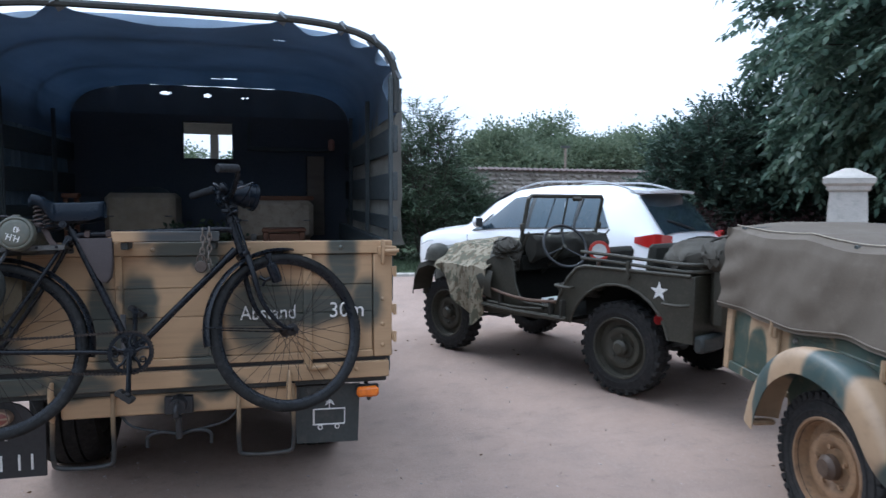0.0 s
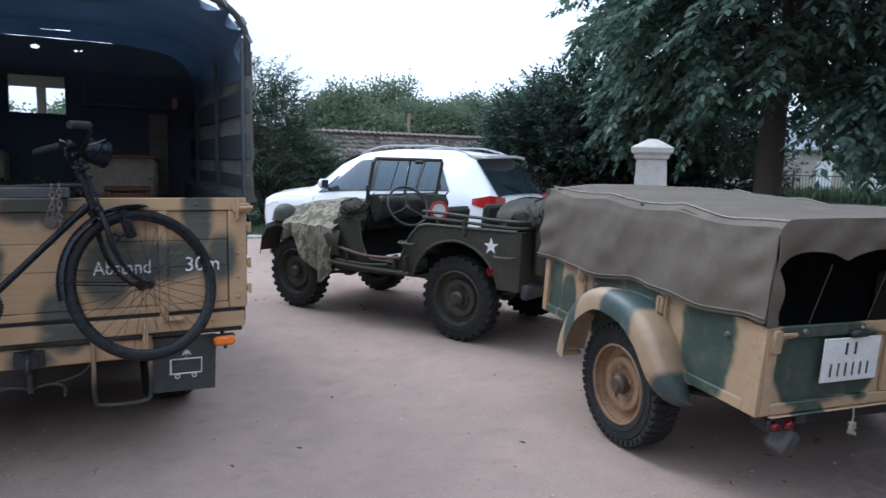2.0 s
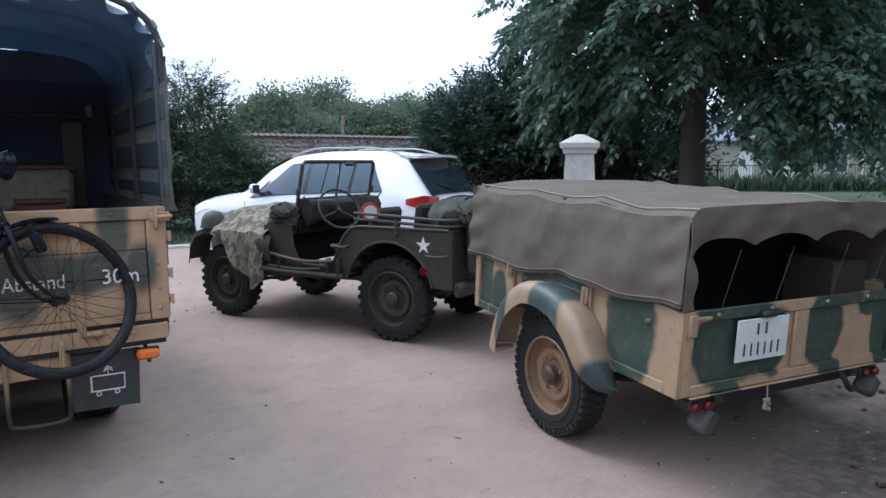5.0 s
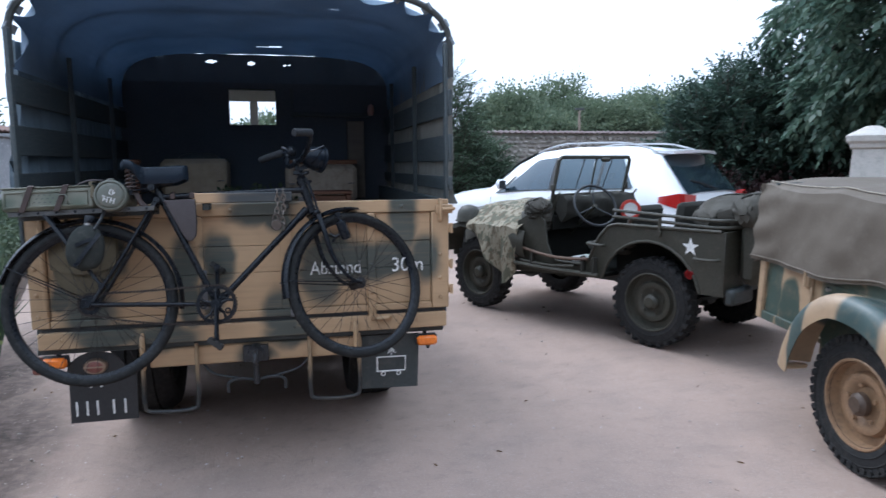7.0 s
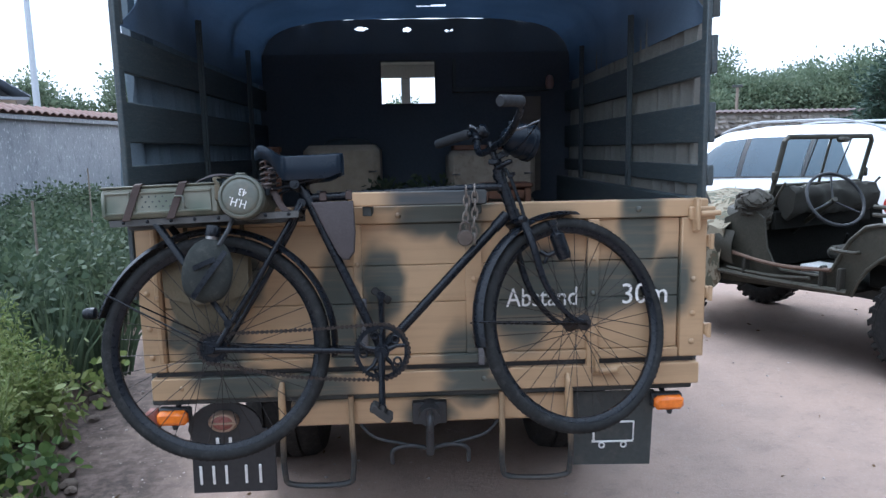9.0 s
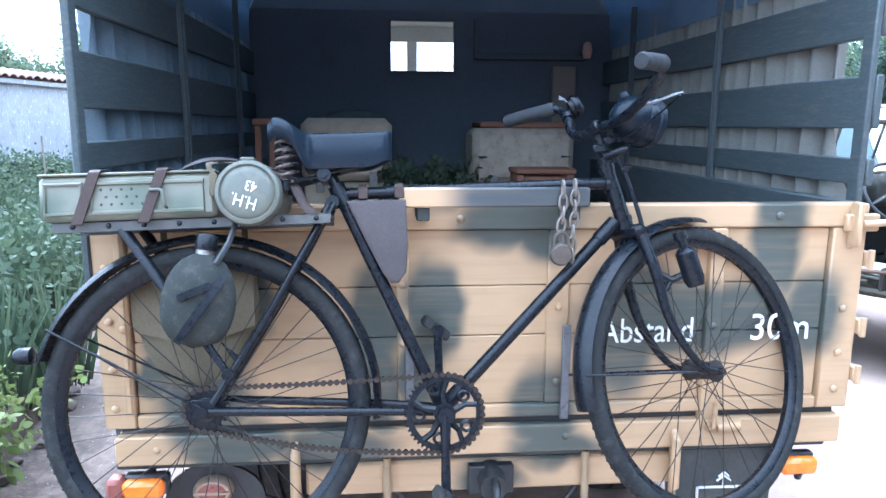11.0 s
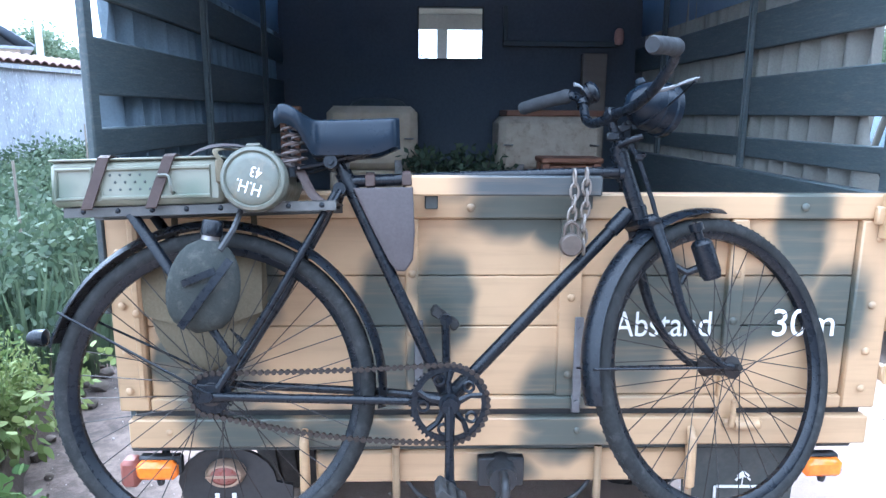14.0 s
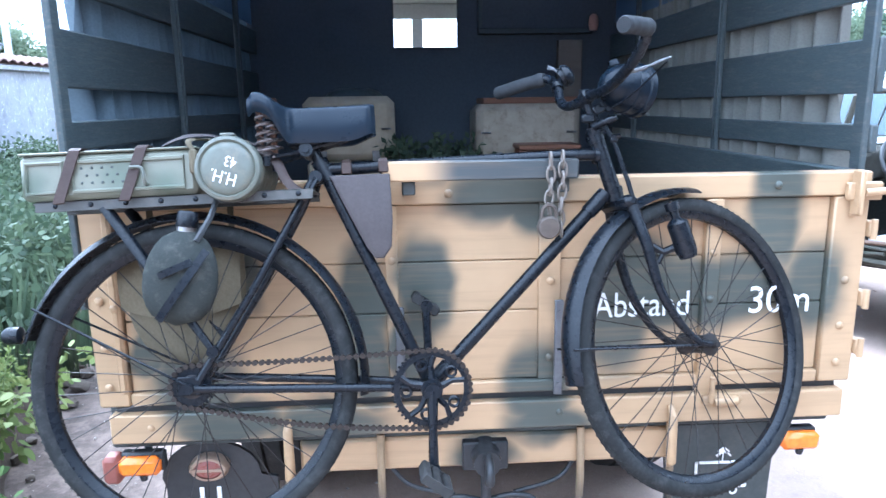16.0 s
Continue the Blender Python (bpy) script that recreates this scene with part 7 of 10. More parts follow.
# station: y, roof height, half width at belt, half width at roof, belt height
SUV_ST = [(0.0, 0.74, 0.74, 0.66, 0.68), (0.05, 0.9, 0.82, 0.7, 0.8), (0.12, 1.05, 0.875, 0.71, 0.93), (0.28, 1.24, 0.895, 0.67, 1.0), (0.46, 1.46, 0.905, 0.63, 1.04), (0.58, 1.59, 0.91, 0.61, 1.05), (0.76, 1.64, 0.915, 0.61, 1.05), (1.2, 1.685, 0.922, 0.63, 1.02), (2.0, 1.69, 0.925, 0.635, 0.99), (2.5, 1.64, 0.925, 0.63, 0.975), (2.9, 1.49, 0.922, 0.62, 0.965), (3.25, 1.25, 0.915, 0.64, 0.955), (3.5, 1.1, 0.91, 0.7, 0.965), (3.8, 1.07, 0.9, 0.73, 0.96), (4.15, 1.02, 0.875, 0.72, 0.93), (4.38, 0.94, 0.81, 0.66, 0.86), (4.5, 0.84, 0.72, 0.58, 0.77), (4.56, 0.7, 0.6, 0.5, 0.66)]


def suv_at(y):
    for a, b in zip(SUV_ST, SUV_ST[1:]):
        if y <= b[0]:
            t = (y - a[0]) / (b[0] - a[0])
            return [p + (q - p) * t for p, q in zip(a, b)][1:]
    return list(SUV_ST[-1][1:])


def suv_side(y, f, out=0.0):
    """A point of the flank between belt (0) and roof edge (1)."""
    zt, wb, wt, zb = suv_at(y)
    e = zt - 0.05
    x = wb + (wt - wb) * f + 0.035 * math.sin(f * math.pi)
    return V((-(x + out), y, zb + (e - zb) * f))


def suv_ring(y):
    zt, wb, wt, zb = suv_at(y)
    lo = 0.26 if y < 4.3 else 0.3
    half = [(0, lo), (wb - 0.1, lo), (wb - 0.01, lo + 0.1), (wb + 0.012, lo + 0.24), (wb + 0.012, zb - 0.16), (wb, zb)]
    for f in (0.2, 0.4, 0.6, 0.8, 1.0):
        p = suv_side(y, f)
        half.append((-p.x, p.z))
    half += [(wt * 0.86, zt - 0.02), (wt * 0.5, zt - 0.002), (0, zt)]
    left = [V((-x, y, z)) for x, z in half]
    right = [V((x, y, z)) for x, z in half[-2:0:-1]]
    return left + right


def suv_build():
    ys = sorted(set([s[0] for s in SUV_ST] + [0.2, 0.37, 0.9, 1.5, 1.8, 2.25, 2.7, 3.1, 3.65, 3.95, 4.28, 4.45, 4.53]))
    bm = bmnew()
    rings(bm, [suv_ring(y) for y in ys])
    body = part("body", bm, M_CARWHITE, suv, "glossy white car body", smooth=55)

    def pane(name, y0a, y0b, y1a, y1b, f0=0.17, f1=0.86, nm=M_CARGLASS, out=0.006, lab="dark tinted side window"):
        bm = bmnew()

        def fn(u, v):
            y = (y0a + (y0b - y0a) * v) * (1 - u) + (y1a + (y1b - y1a) * v) * u
            return suv_side(y, f0 + (f1 - f0) * v, out)
        sheet(bm, fn, 14, 8, 0.004)
        return part(name, bm, nm, suv, lab)
    pane("window", 0.78, 1.04, 1.28, 1.28)
    pane("window", 1.33, 1.33, 2.05, 2.05)
    pane("window", 2.12, 2.12, 3.12, 2.46)
    pane("pillar_trim", 1.285, 1.285, 1.325, 1.325, 0.17, 0.86, M_CARTRIM, 0.004, "black pillar trim")
    pane("pillar_trim", 2.055, 2.055, 2.115, 2.115, 0.17, 0.86, M_CARTRIM, 0.004, "black pillar trim")
    pane("window_strip", 0.8, 0.8, 3.1, 3.1, 0.145, 0.168, M_CARTRIM, 0.007, "black window strip")
    pane("corner_trim", 3.04, 2.8, 3.16, 2.84, 0.17, 0.6, M_CARTRIM, 0.006, "black mirror corner")
    # rear window and hatch details
    def hatch(x, t):
        y = 0.15 + 0.4 * t
        zt, wb, wt, zb = suv_at(y)
        return V((x * (wt - 0.03), y - 0.014, zt + 0.012 - 0.03 * x ** 4))
    bm = bmnew()
    sheet(bm, lambda u, v: hatch(-1 + 2 * u, v), 16, 8, 0.006)
    part("rear_window", bm, M_CARGLASS, suv, "dark tinted rear window")
    bm = bmnew()
    sheet(bm, lambda u, v: (-0.57 + 1.14 * u, 0.4 + 0.3 * v - 0.06 * (1 - (2 * u - 1) ** 2), 1.6 + 0.02 * v + 0.02 * (1 - (2 * u - 1) ** 2)), 14, 4, 0.035)
    part("spoiler", bm, M_CARWHITE, suv, "white roof spoiler")
    bm = bmnew()
    tube(bm, [(0.05, 0.12, 1.12), (-0.2, 0.19, 1.19), (-0.42, 0.25, 1.24)], 0.012, 6)
    part("rear_wiper", bm, M_CARTRIM, suv)
    bm = bmnew()
    plate(bm, [(0, 0.07), (0.05, 0), (0, -0.07), (-0.05, 0)], 0.012, pose(0, 0.055, 0.97, 80))
    part("badge", bm, M_CHROME, suv, "plain bright diamond-shaped badge")
    bm = bmnew()
    span(bm, (-0.26, -0.002, 0.76), (0.26, 0.03, 0.87))
    part("plate_recess", bm, M_PLATE, suv)
    # tail lamps wrap round the corners
    for s in (-1, 1):
        def lampf(u, v, s=s):
            if u < 0.5:
                k = u / 0.5
                y = 0.4 - 0.26 * k
                p = suv_side(y, -0.02 + 0.12 * v * (0.4 + 0.6 * k), 0.022)
                p.z = 0.9 + 0.07 * (1 - k) + (0.19 - 0.12 * (1 - k)) * v
                return V((p.x * -s, p.y, p.z))
            k = (u - 0.5) / 0.5
            zt, wb, wt, zb = suv_at(0.14)
            return V((s * (wb + 0.022 - 0.26 * k), 0.14 - 0.055 * k - 0.03 * min(1, k * 6), 0.9 + 0.03 * k + (0.19 - 0.06 * k) * v))
        bm = bmnew()
        sheet(bm, lampf, 20, 5, 0.012)
        part("tail_lamp", bm, M_TAILRED, suv, "glossy red wraparound tail lamp")

        def headf(u, v, s=s):
            y = 4.0 + 0.36 * u
            zt, wb, wt, zb = suv_at(y)
            return V((s * (wb + 0.006 - 0.13 * v * 0.6), y, zb - 0.14 + 0.15 * v + 0.015 * (1 - u)))
        bm = bmnew()
        sheet(bm, headf, 10, 5, 0.01)
        part("headlamp", bm, M_HEADLENS, suv, "clear swept-back headlamp")
        # mirror
        bm = bmnew()
        box(bm, (s * 1.0, 2.95, 1.15), (0.17, 0.1, 0.15), 0.045)
        mir = part("wing_mirror", bm, M_CARWHITE, suv)
        bm = bmnew()
        box(bm, (s * 0.925, 2.95, 1.1), (0.08, 0.06, 0.05), 0.012)
        box(bm, (s * 1.0, 2.898, 1.15), (0.14, 0.006, 0.12), 0.003)
        part("mirror_foot", bm, M_CARTRIM, mir)
        # roof rail
        bm = bmnew()
        pts = []
        for i in range(15):
            y = 0.62 + 1.95 * i / 14
            zt, wb, wt, zb = suv_at(y)
            lift = 0.055 * min(1, 5 * min(i, 14 - i) / 14)
            pts.append((s * (wt - 0.05), y, zt - 0.012 + lift))
        tube(bm, pts, 0.013, 8)
        part("roof_rail", bm, M_RAIL, suv, "grey aluminium roof rail")
        # wheels with arches
        for y in (0.86, 3.55):
            bm = bmnew()
            tube(bm, [(s * 0.915, y + 0.4 * math.cos(a), 0.345 + 0.4 * math.sin(a)) for a in [math.pi * i / 16 for i in range(17)]], 0.035, 8)
            cyl(bm, (s * 0.80, y, 0.345), (s * 0.938, y, 0.345), 0.385, n=36)
            part("wheel_arch", bm, M_CARTRIM, suv)
            bm = bmnew()
            m = pose(s * 0.86, y, 0.345, 0, 90)
            lathe(bm, [(0.2, -0.11), (0.32, -0.11), (0.345, -0.07), (0.345, 0.07), (0.32, 0.11), (0.2, 0.11)], m, 40, close=True)
            w = part("wheel", bm, M_RUBBER, suv)
            bm = bmnew()
            lathe(bm, [(0.0, s * 0.06), (0.05, s * 0.07), (0.06, s * 0.04), (0.2, s * 0.05), (0.225, s * 0.09), (0.235, s * 0.1)], m, 30)
            for i in range(5):
                mm = m @ pose(0, 0, 0, 0, 0, 72 * i)
                box(bm, mm @ V((0.13, 0, s * 0.075)), (0.18, 0.06, 0.03), 0.01, mm.to_3x3())
            part("rim", clean(bm), M_RAIL, w)
        for y in (1.42, 2.2):
            bm = bmnew()
            p = suv_side(y, -0.12, 0.03)
            tube(bm, [(-s * p.x, y, p.z - 0.05), (-s * (p.x - 0.012), y + 0.06, p.z - 0.045), (-s * (p.x - 0.012), y + 0.14, p.z - 0.04), (-s * p.x, y + 0.2, p.z - 0.04)], 0.013, 8)
            part("door_handle", bm, M_CARWHITE, suv)
        # door seams
        for y in (1.30, 2.09, 3.22):
            bm = bmnew()
            zt, wb, wt, zb = suv_at(y)
            tube(bm, [(s * (wb + 0.0125), y, 0.42), (s * (wb + 0.0125), y, zb - 0.16), (s * (wb + 0.001), y, zb)], 0.004, 5)
            part("door_seam", bm, M_CARTRIM, suv)
        bm = bmnew()
        span(bm, (s * 0.9, 1.3, 0.27), (s * 0.945, 3.1, 0.4), 0.02)
        part("sill_trim", bm, M_CARTRIM, suv)
    bm = bmnew()
    sheet(bm, lambda u, v: (-0.60 + 1.2 * u, 3.48 - 0.93 * v + 0.06 * (1 - (2 * u - 1) ** 2), suv_at(3.48 - 0.93 * v)[0] - 0.012 * (2 * u - 1) ** 2 + 0.006), 14, 8, 0.004)
    part("windscreen", bm, M_CARGLASS, suv)
    bm = bmnew()
    tube(bm, [(0.0, 0.75, 1.65), (0.0, 0.6, 1.78)], [0.006, 0.003], 6)
    part("aerial", bm, M_CARTRIM, suv)
    bm = bmnew()
    span(bm, (-0.78, -0.03, 0.36), (0.78, 0.05, 0.6), 0.03)
    part("rear_bumper", bm, M_CARTRIM, suv)


M_TAILRED = mat("car_red_lens", (0.4, 0.016, 0.014), 0.1, col2=(0.4, 0.015, 0.012), scale=9, relief=0.0, coat=0.5)
M_HEADLENS = mat("car_headlamp_glass", (0.5, 0.53, 0.55), 0.08, col2=(0.25, 0.27, 0.29), scale=14, relief=0.0, coat=0.5)
M_RAIL = mat("grey_aluminium", (0.42, 0.43, 0.44), 0.35, metal=0.6, relief=0.0)
suv_build()

# ---- the two-wheeled army trailer ----
TRAILER_AT = (3.68, -1.69, -5.8)
TR = pose(TRAILER_AT[0], TRAILER_AT[1], 0.436, 2.86, 0.97, TRAILER_AT[2])
trailer = thing("army_trailer", TR, "camouflaged two-wheeled army trailer with brown-olive canvas cover", "trailer")
TW, TL, TH = 0.78, 1.80, 0.393
TGREEN = (0.035, 0.055, 0.043)
M_TRSIDE = camo("trailer_side_paint", (0.36, 0.25, 0.148), TGREEN, [(0.32, 0.24, 0.17, 0.3), (0.80, 0.3, 0.2, 0.25), (1.12, 0.2, 0.16, 0.3), (1.68, 0.22, 0.07, 0.4), (1.52, 0.1, 0.1, 0.2)], axes="yz", soft=0.12, wobble=0.05, grain=(20, 20, 20))
M_TRREAR = camo("trailer_rear_paint", (0.4, 0.28, 0.165), TGREEN, [(-0.55, 0.2, 0.17, 0.17), (-0.38, 0.22, 0.28, 0.19), (-0.2, 0.2, 0.13, 0.17), (-0.5, 0.0, 0.1, 0.06), (-0.47, 0.385, 0.25, 0.045), (0.19, 0.23, 0.15, 0.21), (0.24, 0.02, 0.08, 0.08), (0.3, 0.38, 0.17, 0.05), (0.67, 0.24, 0.09, 0.3), (0.55, 0.33, 0.1, 0.07)], axes="xz", soft=0.1, wobble=0.04, grain=(20, 20, 20))
M_TRWING = camo("trailer_wing_paint", (0.35, 0.245, 0.15), (0.04, 0.062, 0.058), [(1.17, 0.2, 0.055, 0.4), (0.76, 0.2, 0.13, 0.3), (0.38, -0.1, 0.12, 0.16)], axes="yz", soft=0.15, wobble=0.02, grain=(20, 20, 20), rough=0.4)


def trailer_build():
    bm = bmnew()
    span(bm, (-TW, 0.02, 0.0), (TW, TL, 0.03))
    part("floor", bm, M_TRSIDE, trailer)
    for s in (-1, 1):
        bm = bmnew()
        span(bm, (s * TW, 0.03, 0.035), (s * (TW - 0.02), TL - 0.03, TH))
        wall = part("side_wall", bm, M_TRSIDE, trailer, "green and sand side wall")
        for lo, hi in (((-0.024, 0.0), (0.06, TH)), ((0.60, 0.03), (0.65, TH)), ((1.33, 0.05), (1.38, TH)), ((TL - 0.05, 0.0), (TL, TH))):
            bm = bmnew()
            span(bm, (s * (TW + 0.022), lo[0], lo[1]), (s * (TW + 0.001), hi[0], hi[1]), 0.004)
            part("rib", bm, M_SANDTR, wall)
        for ya, yb in ((0.06, 0.60), (1.38, TL - 0.05)):
            bm = bmnew()
            span(bm, (s * (TW + 0.02), ya, 0.0), (s * (TW + 0.001), yb, 0.05), 0.004)
            part("rail", bm, M_TRSIDE, wall)
        for y in (0.63, 1.355):
            bm = bmnew()
            box(bm, (s * (TW + 0.03), y, 0.33), (0.025, 0.05, 0.09), 0.006)
            cyl(bm, (s * (TW + 0.045), y, 0.29), (s * (TW + 0.045), y, 0.37), 0.01)
            part("hinge", bm, M_SANDTR, wall)
        for y in (0.2, 0.95, 1.22):
            bm = bmnew()
            lathe(bm, [(0.0, 0.016), (0.01, 0.014), (0.014, 0.006), (0.016, 0.0)], pose(s * (TW + 0.001), y, 0.30, 0, 90 * s), 12)
            part("tarp_button", clean(bm), M_STEEL, wall, "small steel tarpaulin button")
        # mudguard: an arched wing that sweeps down behind the wheel
        line = curve_pts([(0, 1.295, -0.12), (0, 1.26, 0.02), (0, 1.17, 0.18), (0, 1.0, 0.3), (0, 0.83, 0.32), (0, 0.66, 0.285), (0, 0.54, 0.2), (0, 0.47, 0.09), (0, 0.415, -0.015), (0, 0.37, -0.1)], 4)

        def wing(u, v, s=s, line=line):
            f = u * (len(line) - 1)
            i = min(int(f), len(line) - 2)
            p = line[i].lerp(line[i + 1], f - i)
            d = (line[i + 1] - line[i]).normalized()
            n = V((0, -d.z, d.y))
            n = -n if n.z < 0 or (abs(n.z) < 0.3 and n.y * (p.y - 0.83) < 0) else n
            tail = max(0.0, u - 0.6) / 0.4
            drop = (0.085 - 0.03 * tail) * (max(0, v - 0.55) / 0.45) ** 1.7
            x = TW + 0.003 + (0.2 - 0.055 * tail ** 1.5) * math.sin(min(1, v / 0.95) * math.pi * 0.5) ** 1.15
            if u > 0.8:
                x = TW + 0.003 + (x - TW - 0.003) * math.sqrt(max(0.02, 1 - ((u - 0.8) / 0.203) ** 2))
            return V((s * x, 0, 0)) + p - n * drop + n * 0.03 * math.sin(v * math.pi)
        bm = bmnew()
        sheet(bm, wing, 40, 10, 0.004)
        part("mudguard", bm, M_TRWING, trailer, "swept camouflage-striped mudguard")
        bm = bmnew()
        span(bm, (s * (TW - 0.02), 0.45, -0.12), (s * (TW + 0.003), 1.25, 0.34), 0.01)
        part("wheel_box", bm, M_TRSIDE, trailer)
        bm = bmnew()
        box(bm, (s * (TW + 0.1), 1.285, -0.13), (0.12, 0.05, 0.025), 0.008)
        part("wing_bracket", bm, M_SANDTR, trailer)
    # tail: corner posts, two panels, board and frame
    bm = bmnew()
    span(bm, (-TW + 0.03, 0.0, 0.035), (TW - 0.03, 0.018, TH - 0.01))
    tail = part("tail_board", bm, M_TRREAR, trailer, "green and sand tail board")
    for lo, hi in (((-TW, -0.022, 0.0), (-TW + 0.06, -0.001, TH)), ((TW - 0.06, -0.022, 0.0), (TW, -0.001, TH)), ((-TW + 0.062, -0.02, 0.0), (TW - 0.062, -0.001, 0.05)), ((-TW + 0.062, -0.02, TH - 0.055), (TW - 0.062, -0.001, TH)), ((-0.05, -0.018, 0.052), (0.05, -0.001, TH - 0.057)), ((-TW + 0.062, -0.03, -0.012), (TW - 0.062, -0.006, -0.004))):
        bm = bmnew()
        span(bm, lo, hi, 0.004)
        part("tail_frame", bm, M_TRREAR, tail)
    bm = bmnew()
    cyl(bm, (-TW + 0.02, -0.035, TH - 0.03), (-TW + 0.13, -0.04, TH - 0.03), 0.009)
    box(bm, (-TW + 0.03, -0.03, TH - 0.06), (0.05, 0.03, 0.1), 0.006)
    part("bolt_latch", bm, M_SANDTR, tail)
    # plate with unreadable bars
    bm = bmnew()
    box(bm, (-0.30, -0.036, 0.232), (0.345, 0.008, 0.2), 0.003)
    pl = part("number_plate", bm, M_PLATE, trailer, "white plate with black painted bars")
    for x, w, z, h in [(-0.345 + i * 0.055, 0.012, 0.255, 0.055) for i in range(2)] + [(-0.425 + i * 0.045, 0.01, 0.158, 0.06) for i in range(6)]:
        bm = bmnew()
        span(bm, (x, -0.0425, z), (x + w, -0.0405, z + h), 0.0005)
        part("plate_bar", bm, M_CARTRIM, pl)
    bm = bmnew()
    box(bm, (-0.28, -0.045, 0.352), (0.11, 0.04, 0.035), 0.012)
    part("plate_lamp", bm, M_CARTRIM, trailer)
    # lamps below the tail
    for x in (-0.62, 0.62):
        bm = bmnew()
        span(bm, (x - 0.07, 0.0, -0.09), (x + 0.07, 0.04, -0.03), 0.008)
        lm = part("lamp_bracket", bm, M_CARTRIM, trailer)
        for dx in (-0.04, 0.04):
            bm = bmnew()
            lathe(bm, [(0.0, 0.024), (0.016, 0.022), (0.024, 0.012), (0.024, 0.0)], pose(x + dx, -0.002, -0.06, 90), 16)
            part("tail_lens", clean(bm), M_RED, lm, "small red tail lens")
        bm = bmnew()
        box(bm, (x + 0.08, 0.05, -0.16), (0.12, 0.1, 0.12), 0.02, pose(0, 0, 0, 10, 25, 15).to_3x3())
        part("corner_stay", bm, M_GALVDIRTY, trailer, "bare metal prop under the tail")
    bm = bmnew()
    tube(bm, curve_pts([(0.42, 0.05, -0.02), (0.43, 0.0, -0.09), (0.48, 0.0, -0.14), (0.55, 0.03, -0.15)], 5), 0.016, 8)
    part("hose", bm, M_CARTRIM, trailer)
    bm = bmnew()
    tube(bm, [(-0.22, -0.03, 0.0), (-0.22, -0.035, -0.05), (-0.215, -0.03, -0.08)], 0.004, 6)
    for i in range(5):
        box(bm, (-0.215 + 0.012 * math.sin(i * 2), -0.03, -0.08 - i * 0.012), (0.04, 0.02, 0.015), 0.004, pose(0, 0, 0, i * 30, i * 50, 0).to_3x3())
    part("tie_cord", bm, M_CORD, trailer, "knotted pale cord")
    bm = bmnew()
    span(bm, (-0.66, 0.05, -0.1), (0.66, 0.13, -0.004), 0.006)
    part("cross_beam", bm, M_CARTRIM, trailer)
    bm = bmnew()
    span(bm, (-0.5, 0.28, -0.16), (0.1, 0.6, -0.004), 0.02)
    part("under_locker", bm, M_CARTRIM, trailer)
    # running gear
    inv = TR.inverted()
    gear = inv @ pose(TRAILER_AT[0], TRAILER_AT[1], 0, 0, 0, TRAILER_AT[2])
    bm = bmnew()
    cyl(bm, gear @ V((-0.72, 0.834, 0.332)), gear @ V((0.72, 0.834, 0.332)), 0.035)
    for s in (-1, 1):
        span(bm, (s * 0.5 - 0.03, 0.0, -0.07), (s * 0.5 + 0.03, TL, -0.002))
        tube(bm, curve_pts([gear @ V((s * 0.55, 0.4, 0.38)), gear @ V((s * 0.55, 0.834, 0.31)), gear @ V((s * 0.55, 1.27, 0.4))], 5), 0.025, 8)
    part("axle", bm, M_DARKPAINT, trailer)
    for s in (-1, 1):
        w = tyre_wheel(trailer, s * 0.805, 0.834, 0.332, 0.16, M_RIMTR, s, 44, M_RUSTHUB, tilt=20, deep=0.03)
        w.matrix_local = gear
    bm = bmnew()
    for s in (-1, 1):
        cyl(bm, (s * 0.45, TL - 0.1, -0.04), (0.05, TL + 0.75, -0.03), 0.03)
    lathe(bm, [(0.03, -0.015), (0.055, -0.015), (0.055, 0.015), (0.03, 0.015)], pose(0.05, TL + 0.8, -0.03), 20, close=True)
    part("drawbar", bm, M_SANDTR, trailer)
    # tarpaulin: sagging roof between bows, sides, scalloped rear valance, open tail
    CF, CR = 0.83, 0.845

    def ridge(y):
        t = y / TL
        base = CR + (CF - CR) * t
        return base - 0.022 * abs(math.sin(t * math.pi * 3)) ** 1.4

    def cover(u, v):
        y = -0.03 + (TL + 0.07) * v
        top = ridge(max(0, min(TL, y)))
        hw = TW + 0.035
        low = 0.415 - 0.078 * v - 0.014 * math.sin(v * 11) + 0.02 * noise.noise(V((v * 7, 0, 0)))
        r = 0.05
        L = [(-hw - 0.012, low), (-hw - 0.008, (low + top) / 2 - 0.05), (-hw, top - 0.09), (-hw + 0.012, top - 0.035), (-hw + 0.06, top - 0.006), (-hw * 0.5, top + 0.012), (0, top + 0.022), (hw * 0.5, top + 0.012), (hw - 0.06, top - 0.006), (hw - 0.012, top - 0.035), (hw, top - 0.09), (hw + 0.008, (low + top) / 2 - 0.05), (hw + 0.012, low)]
        f = u * (len(L) - 1)
        i = min(int(f), len(L) - 2)
        x = L[i][0] + (L[i + 1][0] - L[i][0]) * (f - i)
        z = L[i][1] + (L[i + 1][1] - L[i][1]) * (f - i)
        side = max(0, 1 - (z - low) / max(top - low, 0.01)) if abs(x) > hw - 0.03 else 0
        n1 = noise.noise(V((x * 2, y * 3.2, z * 5)))
        n2 = noise.noise(V((x * 6, y * 7, z * 9)))
        corner = math.exp(-((y + 0.03) / 0.16) ** 2) + 0.6 * math.exp(-((y - TL) / 0.16) ** 2)
        fold = 0.01 * n1 + 0.006 * n2 + 0.014 * side * math.sin(y * 9 + z * 7) - 0.016 * abs(noise.noise(V((y * 4 + z * 3, z * 2 - y, 3)))) + 0.016 * corner * math.sin(z * 38 + y * 14)
        fold *= max(0.0, min(1.0, (y + 0.03) / 0.12))
